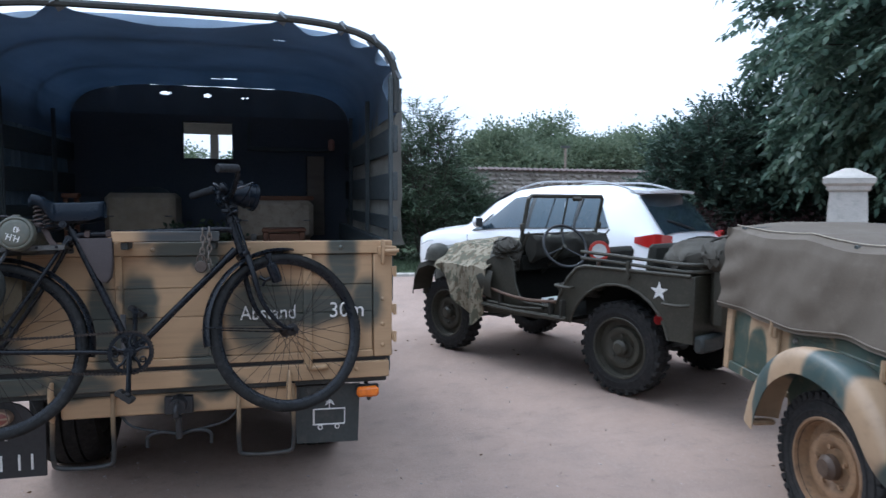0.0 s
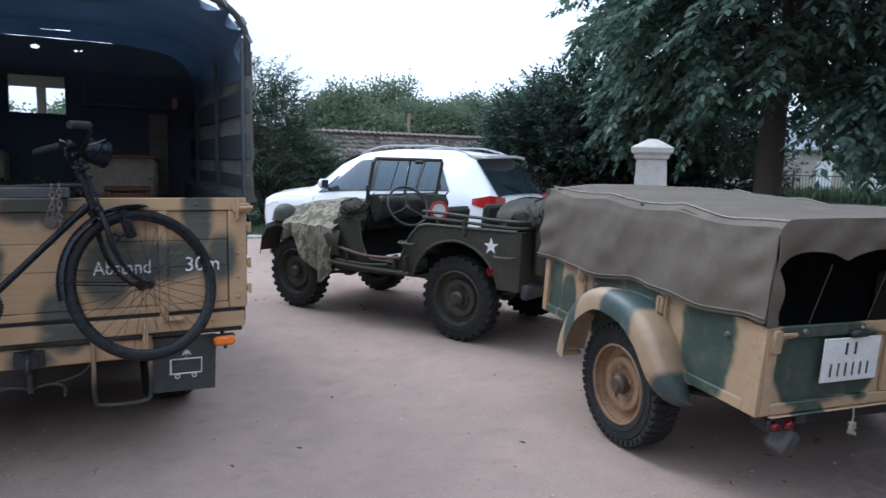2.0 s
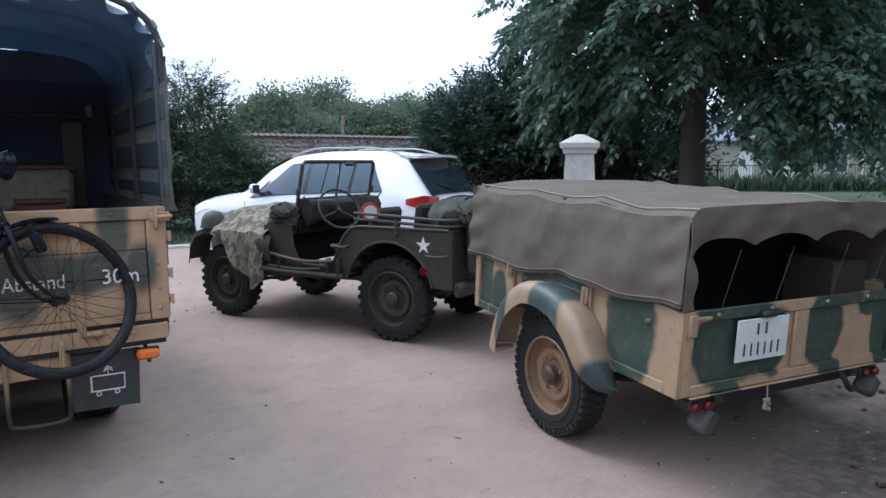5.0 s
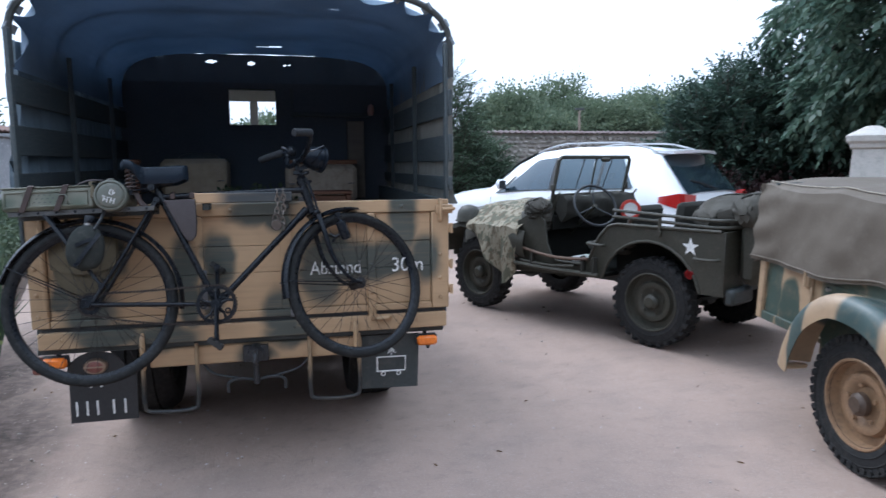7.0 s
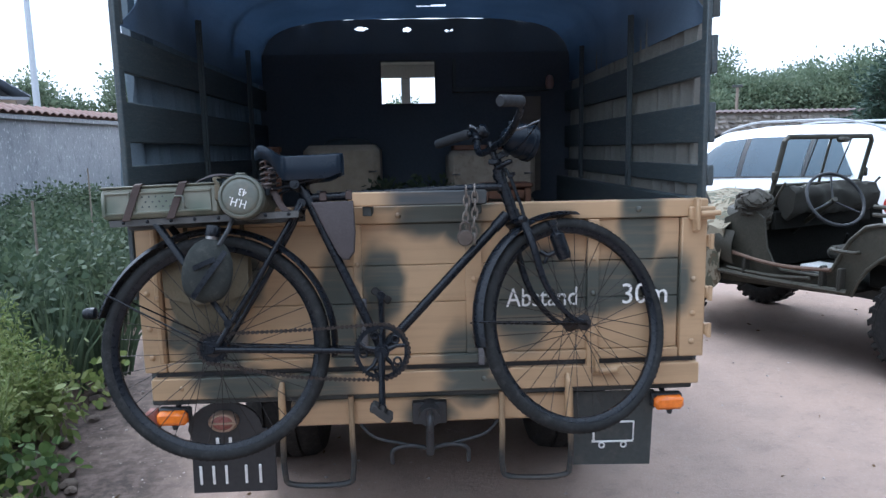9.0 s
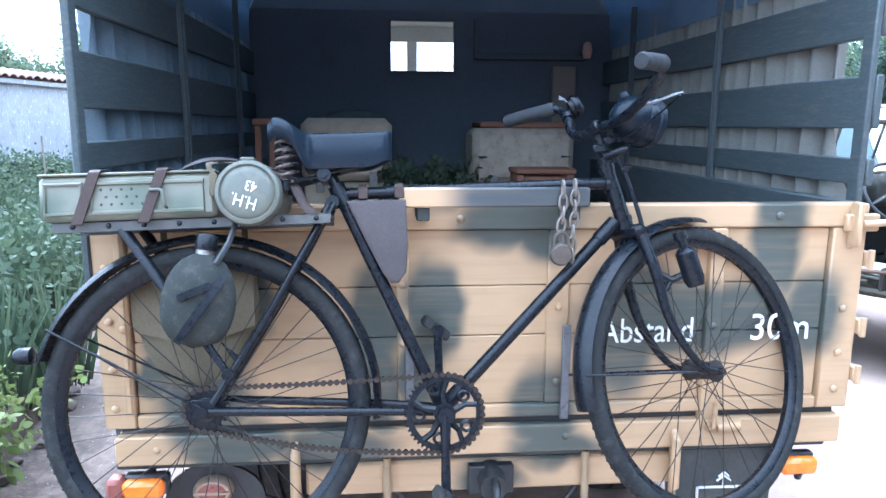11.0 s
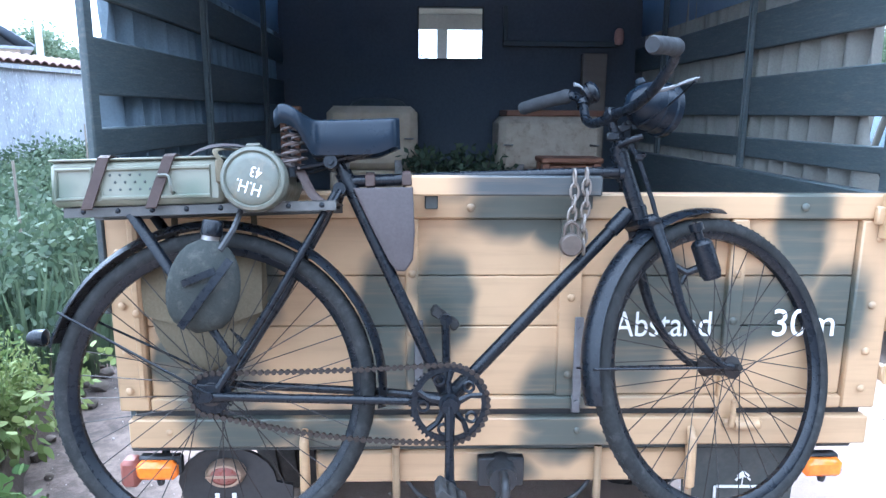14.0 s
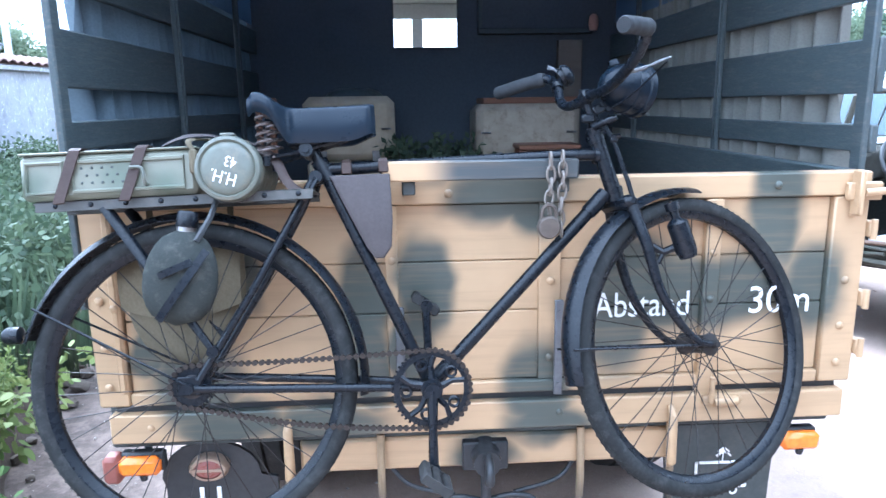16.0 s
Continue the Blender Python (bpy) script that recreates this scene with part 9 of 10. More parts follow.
def vegetables(E):
    # leafy rows: joined leaves of many plants
    C, big = [], []
    for i in range(2300):
        j = RNG.integers(3, len(E))
        p = E[j]
        t = RNG.random() ** 0.85
        x, y = p.x - 0.26 - t * 4.2, p.y + RNG.uniform(-0.25, 0.25)
        if y < 1.7 and x > -2.7:
            continue
        if x < -6.2 + 0.2 * (y - 11.5):
            continue
        hgt = 0.32 + 0.3 * max(0, noise.noise(V((x * 0.7, y * 0.7, 0))) + 0.4) + 0.12 * min(1, t * 2)
        for k in range(3):
            C.append((x + RNG.normal() * 0.08, y + RNG.normal() * 0.08, 0.12 + hgt * (0.3 + 0.35 * k)))
    foliage("vegetable_leaves", np.array(C), 40, (0.11, 0.11, 0.08), 0.062, 0.036, M_VEG, droop=0.15, kind="stuff")
    bpy.data.objects["vegetable_leaves"]["label"] = "dense green leafy vegetable rows"
    bpy.data.objects["vegetable_leaves"]["category"] = "vegetables"
    # yellow-green bolting plants by the edge
    for k, (x, y, h) in enumerate([(-1.66, 0.35, 0.5), (-1.9, 0.75, 0.56), (-1.78, 1.05, 0.45), (-2.1, 1.3, 0.58), (-1.9, -0.1, 0.55), (-1.5, -0.4, 0.45), (-2.25, 0.4, 0.6), (-2.4, 0.95, 0.62), (-2.0, 0.3, 0.5), (-2.5, 1.5, 0.6), (-1.65, -0.9, 0.5), (-2.6, 0.1, 0.6)]):
        t = thing("bolting_salad_plant", YARD @ Matrix.Translation((x, y, 0.08)), "yellow-green bolting salad plant in the garden bed", "plant", "bolting salad plants")
        st, lv = bmnew(), []
        for i in range(13):
            a = i * 2.4
            r = 0.16 * math.sqrt(i / 13)
            top = V((r * 1.5 * math.cos(a), r * 1.5 * math.sin(a), h * RNG.uniform(0.8, 1.25)))
            tube(st, [(r * 0.5 * math.cos(a), r * 0.5 * math.sin(a), 0), top * 0.5 + V((r * 0.3 * math.cos(a), 0, 0)), top], [0.006, 0.004, 0.002], 5)
            for q in range(9):
                f = 0.25 + 0.75 * q / 9
                lv.append(tuple(V((r * 0.5 * math.cos(a), r * 0.5 * math.sin(a), 0)).lerp(top, f)))
        part("stem", st, M_STEM, t)
        foliage("leaves", np.array(lv), 30, (0.024, 0.024, 0.03), 0.028, 0.009, M_YELLOWGREEN, t, droop=0.0)
        lows = np.array([(RNG.normal() * 0.12, RNG.normal() * 0.12, 0.08 + 0.26 * RNG.random()) for _ in range(26)])
        foliage("lower_leaves", lows, 22, (0.05, 0.05, 0.04), 0.052, 0.032, M_YELLOWGREEN if k % 3 else M_SALAD, t, droop=0.25)
    # sword-leaved clumps
    for k, (x, y) in enumerate([(-1.95, 1.75), (-1.8, 2.1), (-2.2, 2.0), (-2.35, 2.7), (-2.15, 3.3)]):
        t = thing("iris_clump", YARD @ Matrix.Translation((x, y, 0.08)), "clump of long sword-shaped iris leaves", "plant", "iris clumps")
        blades(t, 60, 0.15, 0.62, 0.026, M_VEG)
    # stakes
    for x, y, h in ((-2.55, 2.9, 1.12), (-3.2, 3.3, 1.0), (-2.9, 1.9, 0.95), (-3.4, 6.0, 1.3)):
        bm = bmnew()
        tube(bm, [(0, 0, 0), (0.01, 0.005, h * 0.5), (0.015, 0, h)], [0.011, 0.01, 0.009], 7)
        solid("garden_stake", bm, M_BOARD, "thin wooden stake standing in the vegetable bed", "stake", "garden stakes", m=YARD @ Matrix.Translation((x, y, 0.05)))


def blades(t, n, r, h, w, m, name="leaves"):
    v, f = [], []
    for i in range(n):
        a, k = RNG.random() * 6.283, RNG.random()
        b = np.array([r * math.sqrt(k) * math.cos(a), r * math.sqrt(k) * math.sin(a), 0])
        lean = np.array([math.cos(a), math.sin(a), 0]) * h * (0.1 + 0.45 * k * RNG.random())
        hh = h * RNG.uniform(0.65, 1.1)
        s = np.array([-math.sin(a + 1), math.cos(a + 1), 0]) * w * RNG.uniform(0.7, 1.2) / 2
        p0, p1, p2 = b, b + lean * 0.35 + [0, 0, hh * 0.55], b + lean * 1.15 + [0, 0, hh]
        q = len(v)
        v += [p0 - s, p0 + s, p1 + s, p1 - s, p2 + s * 0.12, p2 - s * 0.12]
        f += [(q, q + 1, q + 2, q + 3), (q + 3, q + 2, q + 4, q + 5)]
    ob = raw(name, np.array(v), np.array(f), m)
    ob.parent = t
    return ob


M_STEM = mat("pale_green_stem", (0.16, 0.2, 0.07), 0.6, scale=20)


def lawn_back():
    bm = bmnew()
    pts = [(-2.0, 10.4), (1.0, 9.9), (3.0, 9.5), (4.6, 9.2), (6.5, 8.9), (8.0, 8.3), (9.2, 7.4)]
    rows = []
    for x, y in pts:
        rows.append([bm.verts.new((x + (0.6 * k), y + (17.7 - y) * k, 0.03 if k else 0.0)) for k in (0, 0.02, 0.5, 1)])
    for a, b in zip(rows, rows[1:]):
        for i in range(3):
            bm.faces.new((a[i], b[i], b[i + 1], a[i + 1]))
    solid("lawn_back", bm, M_LAWN, "short mown green lawn before the stone wall", "lawn", kind="structure", m=YARD)
    rnd = random.Random(4)
    for i in range(40):
        f = i / 40 * (len(pts) - 1)
        k = int(f)
        x = pts[k][0] + (pts[k + 1][0] - pts[k][0]) * (f - k)
        y = pts[k][1] + (pts[k + 1][1] - pts[k][1]) * (f - k)
        bm = bmnew()
        box(bm, (0, 0, 0.015), (0.27, 0.12, 0.09), 0.02)
        a = math.degrees(math.atan2(pts[k + 1][1] - pts[k][1], pts[k + 1][0] - pts[k][0]))
        solid("edging_block", bm, M_STONEPOST, "low pale stone block edging the lawn", "edging", "lawn edging", m=YARD @ pose(x, y - 0.08, 0, 0, 0, a + rnd.uniform(-4, 4)))
    v = []
    for i in range(9000):
        x = RNG.uniform(1.5, 7)
        y = RNG.uniform(9.6, 14)
        v.append((x, y, 0.02))
    P = np.array(v)
    D = RNG.normal(size=P.shape) * 0.35
    D[:, 2] = 1
    co, fa = leaf_mesh(P, D, 0.07 + 0.05 * RNG.random(len(P)), 0.012, droop=0.1)
    g = raw("lawn_grass", co, fa, M_VEG)
    g.matrix_world = YARD
    tagged(g, "short green grass blades of the lawn", "grass", kind="stuff")


def right_side():
    # big lawn and bed beyond the trailer
    bm = bmnew()
    pts = [(7.75, -4.5), (7.8, -1.2), (8.0, -0.4), (8.6, 0.8), (9.5, 2.0), (10.5, 6.0), (11.5, 10.0), (13.0, 16.5)]
    rows = [[bm.verts.new((x + d, y + d * 0.3, z)) for d, z in ((0, 0), (0.12, 0.05), (3.0, 0.06), (12, 0.05), (34, 0.05))] for x, y in pts]
    for a, b in zip(rows, rows[1:]):
        for i in range(4):
            bm.faces.new((a[i], a[i + 1], b[i + 1], b[i]))
    solid("lawn_side", bm, M_LAWN, "wide green lawn beyond the flower bed", "lawn", kind="structure", m=YARD)
    # clipped box ball
    t = thing("box_ball", YARD @ Matrix.Translation((8.22, -0.62, 0)), "small clipped yellow-green box ball", "shrub")
    bm = bmnew()
    tube(bm, [(0, 0, -0.02), (0, 0, 0.3)], 0.03, 8)
    part("stem", bm, M_BARK, t)
    c = ball(420) * np.array([0.27, 0.27, 0.29]) * (0.9 + 0.1 * RNG.random((420, 1))) + np.array([0, 0, 0.31])
    foliage("crown", c, 14, (0.02, 0.02, 0.02), 0.028, 0.016, M_BOXLEAF, t, droop=0.0, outward=(0, 0, 0.3))
    # lavender, lilies, grasses
    for x, y in ((8.9, 0.15), (9.3, 0.75), (9.5, 0.2), (9.9, 1.1)):
        t = thing("lavender_bush", YARD @ Matrix.Translation((x, y, 0.03)), "purple flowering lavender bush in the bed", "plant", "lavender bushes")
        blades(t, 150, 0.28, 0.55, 0.012, M_WILLOW)
        c = np.array([(RNG.normal() * 0.26, RNG.normal() * 0.26, 0.5 + 0.16 * RNG.random()) for _ in range(170)])
        foliage("flowers", c, 8, (0.01, 0.01, 0.035), 0.03, 0.018, M_LAVENDER, t, droop=-0.3)
    for x, y in ((8.75, -0.85), (9.0, -0.4), (9.4, -0.7), (9.9, -0.2), (9.1, -1.4), (9.8, -1.2), (10.4, 0.2), (10.2, -0.9)):
        t = thing("day_lily", YARD @ Matrix.Translation((x, y, 0.03)), "day lily clump with pale orange flowers", "plant", "day lilies")
        blades(t, 120, 0.2, 0.66, 0.022, M_VEG)
        for _ in range(3):
            c = np.array([(RNG.normal() * 0.22, RNG.normal() * 0.22, 0.6 + 0.15 * RNG.random())])
            foliage("flower", c, 7, (0.008, 0.008, 0.008), 0.08, 0.04, M_LILY, t, droop=-0.2)
    for x, y in ((11.0, 0.6), (11.6, 1.4), (12.2, 0.4), (12.0, 2.2), (12.8, 1.3), (11.4, -0.4), (13.2, 2.4), (13.0, -0.2), (10.4, 2.4), (11.2, 3.2)):
        t = thing("grass_clump", YARD @ Matrix.Translation((x, y, 0.03)), "tall green clump of arching grass leaves", "plant", "grass clumps")
        blades(t, 150, 0.3, 0.75, 0.02, M_VEG)
    # strip of sword leaves in front of the fence
    v = []
    for i in range(110):
        f = i / 110
        t = np.array([25.5 + 13 * f, 21.5 - 13.5 * f, 0.03])
        v.append(t)
    n = len(v) * 26
    P = np.repeat(np.array(v), 26, 0) + RNG.normal(size=(n, 3)) * [0.35, 0.35, 0.0]
    D = RNG.normal(size=P.shape) * 0.25
    D[:, 2] = 1
    co, fa = leaf_mesh(P, D, 0.7 + 0.35 * RNG.random(n), 0.07, droop=0.1)
    g = raw("iris_hedge", co, fa, M_VEG)
    g.matrix_world = YARD
    tagged(g, "long strip of sword-leaved irises along the fence", "plants", kind="stuff")
    # iron fence
    fence = thing("iron_fence", YARD @ pose(26.3, 22.6, 0, 0, 0, math.degrees(math.atan2(-13.5, 13.0))), "black wrought-iron railing fence on the lawn's far side", "fence")
    Lf = 18.7
    for z in (0.25, 1.3):
        bm = bmnew()
        span(bm, (0, -0.015, z - 0.02), (Lf, 0.015, z + 0.02), 0.002)
        part("rail", bm, M_IRON, fence)
    bars = bmnew()
    cyl(bars, (0, 0, 0.0), (0, 0, 1.36), 0.012, n=6)
    bar_mesh = finish("bar", bars, M_IRON)
    for i in range(134):
        ob = new("bar", bar_mesh)
        ob.parent = fence
        ob.matrix_local = Matrix.Translation((0.07 + i * 0.1395, 0.03, 0))
    pb = bmnew()
    box(pb, (0, 0, 0.72), (0.1, 0.1, 1.5), 0.01)
    lathe(pb, [(0.0, 1.6), (0.05, 1.56), (0.06, 1.5), (0.05, 1.47)], Matrix(), 10)
    post_mesh = finish("post", pb, M_IRON)
    for i in range(8):
        ob = new("post", post_mesh)
        ob.parent = fence
        ob.matrix_local = Matrix.Translation((i * Lf / 7, 0, 0))


M_BOXLEAF = leafy("box_leaves", [(0.09, 0.12, 0.02), (0.13, 0.16, 0.03), (0.18, 0.2, 0.04)])
M_LAVENDER = leafy("lavender_flowers", [(0.1, 0.07, 0.22), (0.15, 0.1, 0.3), (0.2, 0.14, 0.36)])
M_LILY = leafy("orange_lily_petals", [(0.5, 0.2, 0.12), (0.6, 0.28, 0.18), (0.65, 0.38, 0.28)])
M_PRUNUS = leafy("dark_red_leaves", [(0.03, 0.015, 0.017), (0.045, 0.02, 0.02), (0.05, 0.03, 0.025)])
M_WHITEPAINT = mat("white_woodwork_paint", (0.78, 0.78, 0.76), 0.5, col2=(0.7, 0.7, 0.68), scale=3)


def far_house():
    h = thing("cream_house", YARD @ pose(43.5, 17.5, 0, 0, 0, -46), "long low cream-plastered house behind the fence", "house")
    L = 22.0
    bm = bmnew()
    span(bm, (-L / 2, 0, -0.1), (L / 2, 7, 2.75), 0.02)
    part("wall", bm, M_PLASTER, h)
    bm = bmnew()
    rings(bm, [[V((x, y, z)) for y, z in ((-0.5, 2.7), (-0.5, 2.82), (3.5, 4.9), (7.5, 2.82), (7.5, 2.7))] for x in (-L / 2 - 0.4, L / 2 + 0.4)])
    part("roof", bm, M_SLATE, h)
    for x, w, z0, z1, k in ((-8.2, 1.1, 0.75, 2.3, "w"), (-6.3, 1.1, 0.75, 2.3, "w"), (-4.2, 0.9, 0.0, 2.15, "d"), (-1.6, 0.9, 0.0, 2.1, "d"), (1.0, 1.4, 0.8, 2.3, "w"), (3.7, 0.95, 0.0, 2.2, "d"), (6.6, 1.0, 0.7, 2.3, "w"), (8.6, 0.9, 0.0, 2.2, "d")):
        bm = bmnew()
        for lo, hi in (((x - w / 2, -0.05, z0), (x - w / 2 + 0.09, 0.0, z1)), ((x + w / 2 - 0.09, -0.05, z0), (x + w / 2, 0.0, z1)), ((x - w / 2, -0.05, z1 - 0.09), (x + w / 2, 0.0, z1)), ((x - 0.035, -0.045, z0), (x + 0.035, 0.0, z1))):
            span(bm, lo, hi, 0.004)
        wn_ = part("window" if k == "w" else "door", bm, M_WHITEPAINT, h)
        bm = bmnew()
        span(bm, (x - w / 2 + 0.09, -0.03, z0 + 0.05), (x + w / 2 - 0.09, -0.002, z1 - 0.09), 0.002)
        part("pane" if k == "w" else "leaf", bm, M_CARGLASS if k == "w" else M_WHITEPAINT, wn_)
        if k == "w":
            bm = bmnew()
            span(bm, (x - w / 2 - 0.08, -0.14, z0 - 0.08), (x + w / 2 + 0.08, 0.0, z0 - 0.004), 0.006)
            part("sill", bm, M_WHITEPAINT, wn_)
    for x in (-2.9, 2.3):
        bm = bmnew()
        span(bm, (x - 0.05, -0.6, 0), (x + 0.05, -0.5, 2.7), 0.005)
        part("porch_post", bm, M_WHITEPAINT, h)


def left_distance():
    h = thing("slate_roofed_house", YARD @ pose(-16.05, 22.7, 0, 0, 0, 29), "house with grey slate roof behind the garden wall", "house")
    bm = bmnew()
    span(bm, (-3.5, 0.3, -0.1), (3.4, 9, 3.7), 0.02)
    part("wall", bm, M_PLASTER, h)
    bm = bmnew()
    rings(bm, [[V((x, y, z)) for x, z in ((-3.9, 3.62), (-3.9, 3.72), (0, top), (3.8, 3.72), (3.8, 3.62))] for y, top in ((0.0, 3.74), (3.9, 6.6), (9.4, 6.6))])
    roof = part("roof", bm, M_SLATE, h, "grey slate roof in courses")
    for k in range(16):
        bm = bmnew()
        t = k / 16
        rings(bm, [[V((x, y, z)) for x, z in ((3.85 - 3.8 * t, 3.74 + 2.88 * t), (3.85 - 3.8 * (t + 0.066), 3.745 + 2.88 * (t + 0.066)), (3.85 - 3.8 * (t + 0.066), 3.76 + 2.88 * (t + 0.066)), (3.87 - 3.8 * t, 3.79 + 2.88 * t))] for y in (3.9 * t + 0.05, 9.45)])
        part("slate_course", bm, M_SLATE, roof)
    p = thing("street_lamp", YARD @ Matrix.Translation((-10.65, 20.6, 0)), "tall galvanised lamp pole with side arm", "street lamp")
    bm = bmnew()
    cyl(bm, (0, 0, -0.05), (0, 0, 9.0), 0.12, 0.07, 14)
    part("pole", bm, M_GALV, p)
    bm = bmnew()
    tube(bm, curve_pts([(0, 0, 6.4), (0.5, -0.1, 6.65), (1.1, -0.2, 6.78), (1.6, -0.25, 6.8)], 5), 0.03, 8)
    arm = part("arm", bm, M_GALV, p)
    bm = bmnew()
    box(bm, (1.8, -0.28, 6.8), (0.5, 0.16, 0.09), 0.03)
    part("lantern", bm, M_GALV, arm)
    q = thing("sign_post", YARD @ Matrix.Translation((14.3, 24.0, 0)), "thin weathered post with a short dark cross-piece", "post")
    bm = bmnew()
    span(bm, (-0.045, -0.045, -0.1), (0.045, 0.045, 3.72), 0.01)
    part("post", bm, M_BOARD, q)
    bm = bmnew()
    span(bm, (-0.2, -0.05, 3.725), (0.2, 0.05, 3.83), 0.01)
    part("cross_piece", bm, M_DARKPAINT, q)


def scatter():
    # grit and pebbles, leaves and clods on the yard
    n = 5000
    xy = np.stack([RNG.uniform(-1.6, 7.5, n), RNG.uniform(-3.0, 8.5, n)], 1)
    near = np.stack([RNG.uniform(-1.9, 0.2, 700), RNG.uniform(-0.6, 3.0, 700)], 1)
    xy = np.concatenate([xy, near])
    n = len(xy)
    s = 0.0022 + 0.008 * RNG.random(n) ** 7
    base = np.array([(1, 0, 0), (0, 1, 0), (-1, 0, 0), (0, -1, 0), (0, 0, 0.8), (0, 0, -0.4)])
    tri = np.array([(0, 1, 4), (1, 2, 4), (2, 3, 4), (3, 0, 4), (1, 0, 5), (2, 1, 5), (3, 2, 5), (0, 3, 5)])
    a = RNG.random(n) * 6.28
    ca, sa = np.cos(a), np.sin(a)
    b = base[None] * (0.6 + 0.8 * RNG.random((n, 6, 1)))
    x = b[..., 0] * ca[:, None] - b[..., 1] * sa[:, None]
    y = b[..., 0] * sa[:, None] + b[..., 1] * ca[:, None]
    v = np.stack([x, y, b[..., 2]], -1) * s[:, None, None]
    v[..., 0] += xy[:, :1]
    v[..., 1] += xy[:, 1:]
    v[..., 2] += 0.003
    f = (tri[None] + (np.arange(n) * 6)[:, None, None]).reshape(-1, 3)
    pebbles = raw("pebbles", v.reshape(-1, 3), f, M_PEBBLE)
    pebbles.matrix_world = YARD
    tagged(pebbles, "scattered small pebbles on the gravel yard", "pebbles", kind="stuff")
    rnd = random.Random(6)
    for i in range(26):
        x, y = rnd.uniform(3.6, 6.4), rnd.uniform(-2.9, -1.1)
        s = rnd.uniform(0.008, 0.028)
        bm = bmnew()
        bmesh.ops.create_icosphere(bm, subdivisions=1, radius=s)
        for v in bm.verts:
            v.co *= 1 + 0.4 * noise.noise(v.co * 30 + V((i, 0, 0)))
        solid("soil_clod", bm, M_EARTH, "dark clod of soil on the gravel", "clod", "soil clods", m=YARD @ Matrix.Translation((x, y, s * 0.4)))
    P = np.stack([RNG.uniform(-1.5, 7, 240), RNG.uniform(-3, 7, 240), np.full(240, 0.006)], 1)
    D = RNG.normal(size=P.shape)
    D[:, 2] = 0.1
    co, fa = leaf_mesh(P, D, 0.02 + 0.025 * RNG.random(240), 0.012, droop=0.0)
    fallen = raw("fallen_leaves", co, fa, M_DEADLEAF)
    fallen.matrix_world = YARD
    tagged(fallen, "few dry brown leaves on the yard", "leaves", kind="stuff")


M_PEBBLE = stone_mat("pale_pebble", (0.36, 0.3, 0.27), (0.5, 0.45, 0.41), (0.28, 0.23, 0.2))
M_DEADLEAF = leafy("dry_leaf", [(0.12, 0.07, 0.035), (0.18, 0.11, 0.05)])



def unseen_sky_block():
    # unseen house-shaped block behind the walk, added to cut skylight from that side
    h = thing("unseen_sky_block", YARD @ Matrix.Translation((2.0, -12.0, 0)), "unseen plain dark block that keeps skylight off the yard", "house")
    bm = bmnew()
    span(bm, (-14, -7, -0.05), (14, 0, 3.6), 0.02)
    part("wall", bm, M_SKYBLOCK, h)
    bm = bmnew()
    span(bm, (1.0, 0.02, -0.05), (3.58, 2.6, 6.0), 0.02)
    part("block_tower", bm, M_SKYBLOCK, h)
    bm = bmnew()
    span(bm, (3.6, 0.02, -0.05), (12, 8.3, 6.6), 0.02)
    part("block_wing", bm, M_SKYBLOCK, h)
    bm = bmnew()
    rings(bm, [[V((x, y, z)) for x, z in ((3.2, 6.62), (3.2, 6.75), (7.8, 9.6), (12.4, 6.75), (12.4, 6.62))] for y in (0.5, 8.6)])
    part("block_wing_roof", bm, M_SLATE, h)
    bm = bmnew()
    rings(bm, [[V((x, y, z)) for y, z in ((0.5, 3.5), (0.5, 3.65), (-3.5, 6.0), (-7.5, 3.65), (-7.5, 3.5))] for x in (-14.4, 14.4)])
    part("roof", bm, M_SLATE, h)


M_SKYBLOCK = mat("dark_grey_render", (0.13, 0.125, 0.12), 0.9, col2=(0.1, 0.095, 0.09), scale=2, relief=0.3)
unseen_sky_block()
gate_post()
stone_wall()
render_wall()
vegetables(garden())
lawn_back()
right_side()
far_house()
left_distance()
scatter()
tree("walnut_tree", (11.0, 3.9), 4.6, 0.27, (11.35, 4.05, 5.5), (3.1, 2.8, 3.5), 1300, 0, (0.23, 0.23, 0.13), 0.15, 0.088, M_WALNUT, "large dark-leaved walnut tree with drooping crown", limbs=11, low=-0.88, hollow=0.4, droop=0.4, seed=2, fork=0.62, shoots=0.75, skirts=(((10.9, 1.9, 2.85), (0.8, 1.1, 0.5), 100), ((10.6, 6.3, 3.0), (0.9, 1.1, 0.6), 80), ((11.0, 7.3, 4.4), (0.8, 1.0, 0.8), 40)))
for k, (x, y, r, h) in enumerate([(9.7, 8.8, 1.15, 1.55), (10.9, 8.6, 1.45, 1.8), (12.6, 8.4, 1.7, 1.85), (14.4, 8.0, 1.9, 1.8), (11.3, 10.2, 1.4, 1.75)]):
    shrub("laurel_shrub", (x, y), (r, r, h), 1700, 0, (0.22, 0.22, 0.18), 0.13, 0.06, M_SHRUB, "tall dark-green dense laurel shrub", 0.2, 20 + k, shoots=0.5)
for k, (x, y) in enumerate([(8.6, 7.6), (9.7, 7.2), (10.8, 6.9)]):
    shrub("red_leaved_shrub", (x, y), (0.75, 0.6, 0.6), 120, 26, (0.13, 0.13, 0.1), 0.07, 0.04, M_PRUNUS, "low dark red-leaved shrub under the trees", 0.1, 40 + k)
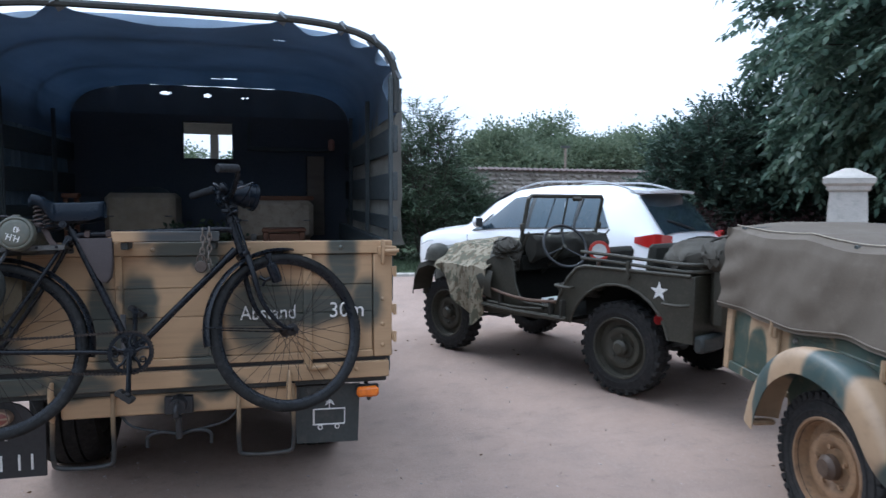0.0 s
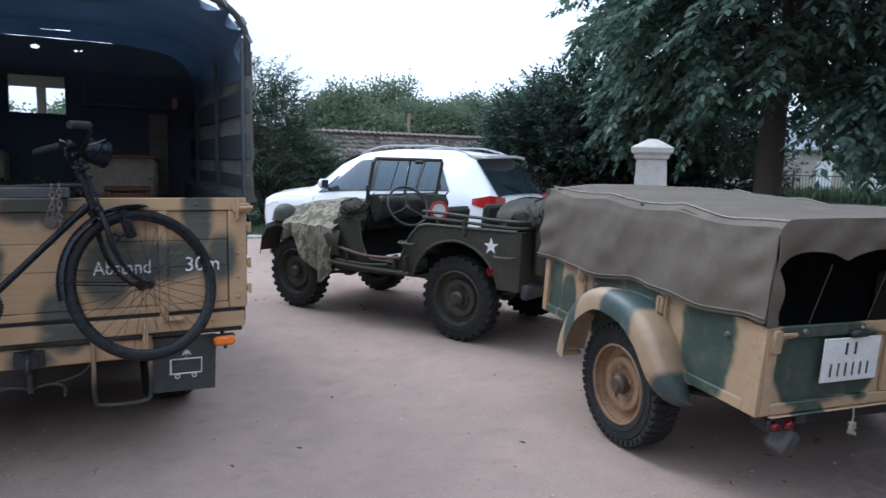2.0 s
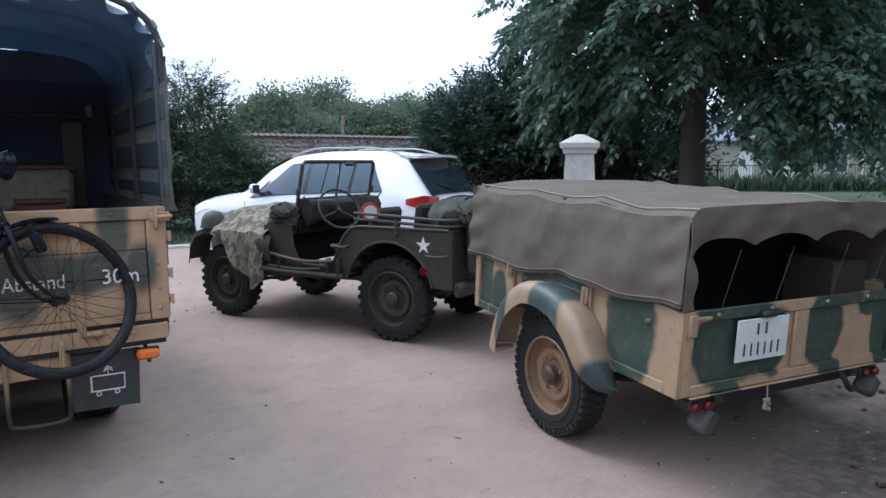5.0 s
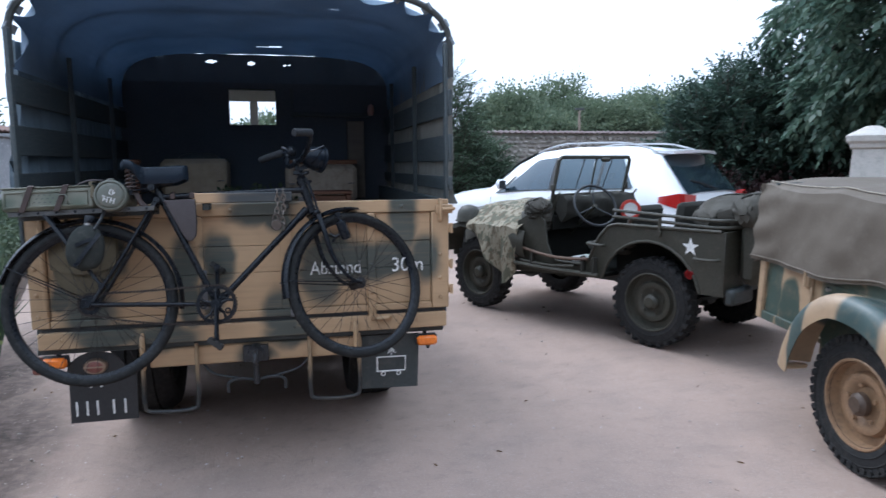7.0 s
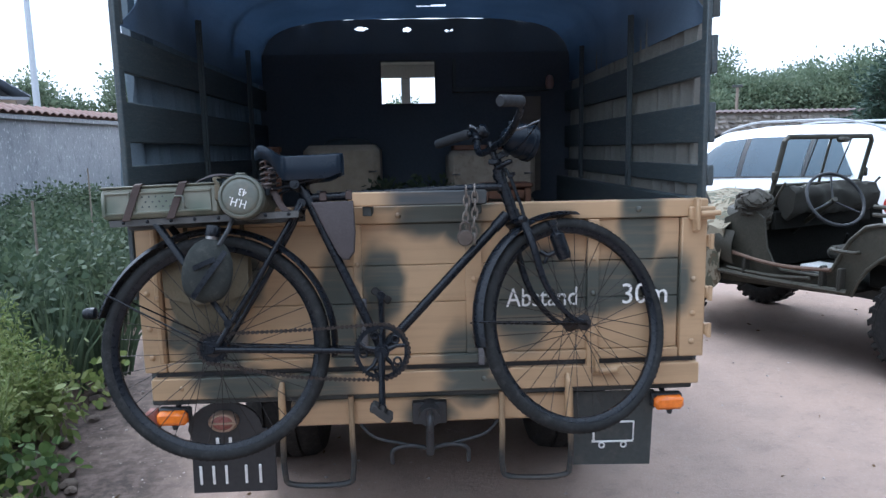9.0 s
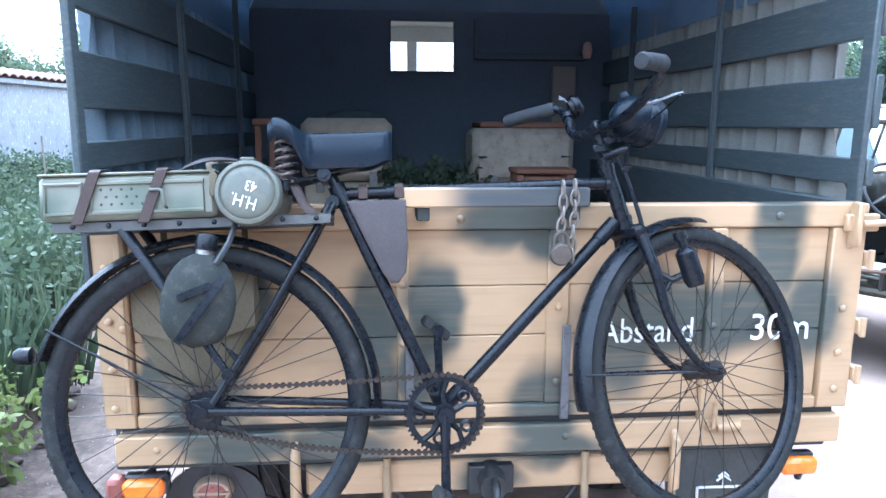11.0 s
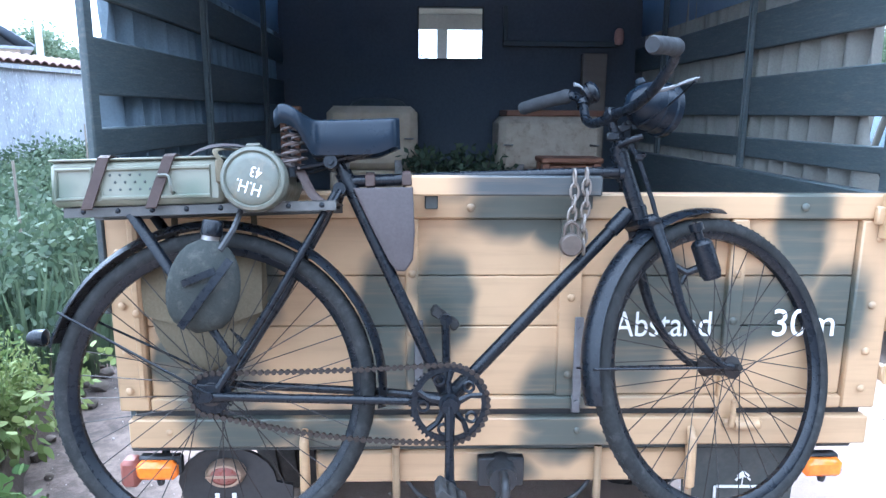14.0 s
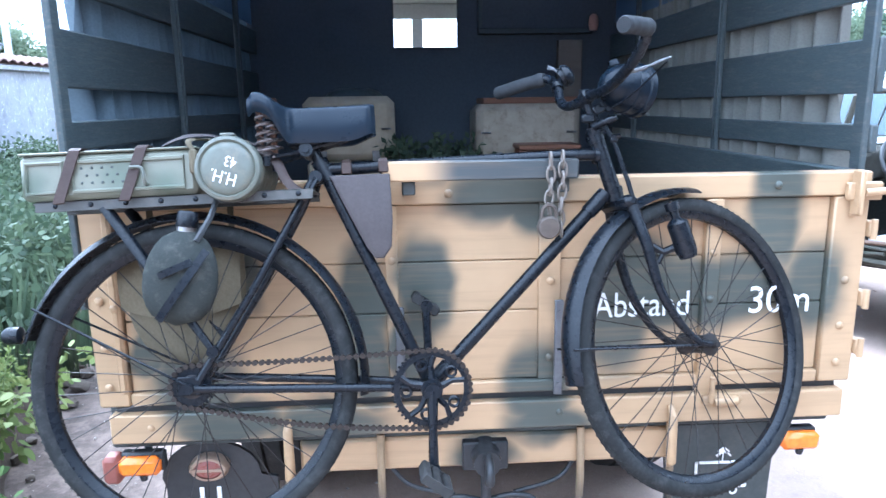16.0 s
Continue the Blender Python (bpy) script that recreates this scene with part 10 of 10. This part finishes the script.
for k, (x, y, r, h) in enumerate([(4.6, 12.2, 0.95, 1.75), (3.4, 12.8, 1.0, 1.5), (5.9, 13.4, 0.8, 1.0)]):
    shrub("willow_leaved_shrub", (x, y), (r, r, h), 1500, 0, (0.16, 0.16, 0.18), 0.13, 0.03, M_WILLOW, "grey-green narrow-leaved shrub on the lawn", 0.3, 60 + k, shoots=0.5)
for k, (a, d, r, h) in enumerate([(-5, 44, 2.6, 4.9), (1.5, 43, 2.2, 4.3), (8, 45, 2.8, 4.8), (21.3, 41, 2.3, 6.2), (25.2, 46, 3.6, 7.0), (23.2, 40, 2.6, 4.6), (28.6, 43, 3.0, 5.7), (31.8, 47, 3.0, 6.1), (34.5, 43, 3.2, 5.9), (38, 42, 3.5, 6.2), (43, 44, 4, 6.5)]):
    h *= 0.88
    x, y = 0.3 + d * math.sin(radians(a)), -3.5 + d * math.cos(radians(a))
    tree("distant_tree", (x, y), h * 0.8, 0.2, (x, y, h * 0.52), (r, r, h * 0.52), 620, 70, (0.34, 0.34, 0.28), 0.19, 0.11, M_FARTREE, "distant green tree behind the stone wall", limbs=5, hollow=0.3, droop=0.1, seed=70 + k, fork=0.4)
for k, (a, d, r, h) in enumerate([(-25.2, 45, 1.15, 6.0), (-18.8, 45, 1.6, 6.6), (-22.4, 46, 1.4, 4.9), (-23.6, 47, 1.2, 4.8)]):
    x, y = d * math.sin(radians(a)), -2.5 + d * math.cos(radians(a))
    tree("distant_tree", (x, y), h * 0.8, 0.18, (x, y, h * 0.6), (r, r, h * 0.42), 200, 34, (0.3, 0.3, 0.3), 0.22, 0.12, M_FARTREE, "distant green tree behind the garden wall", limbs=5, hollow=0.3, droop=0.1, seed=90 + k, fork=0.45)
for k, (a, d, r, h) in enumerate([(69.5, 27, 2.4, 6.5), (74, 30, 2.6, 6.4), (72.5, 46, 3.4, 8.6), (79, 28, 2.8, 6.6), (62, 58, 4, 11)]):
    x, y = 0.3 + d * math.sin(radians(a)), -3.5 + d * math.cos(radians(a))
    tree("garden_tree", (x, y), h * 0.8, 0.2, (x, y, h * 0.6), (r, r, h * 0.42), 300, 34, (0.35, 0.35, 0.35), 0.2, 0.1, M_WALNUT if k % 2 == 0 else M_FARTREE, "leafy garden tree beyond the lawn", limbs=6, hollow=0.3, droop=0.2, seed=110 + k, fork=0.4)
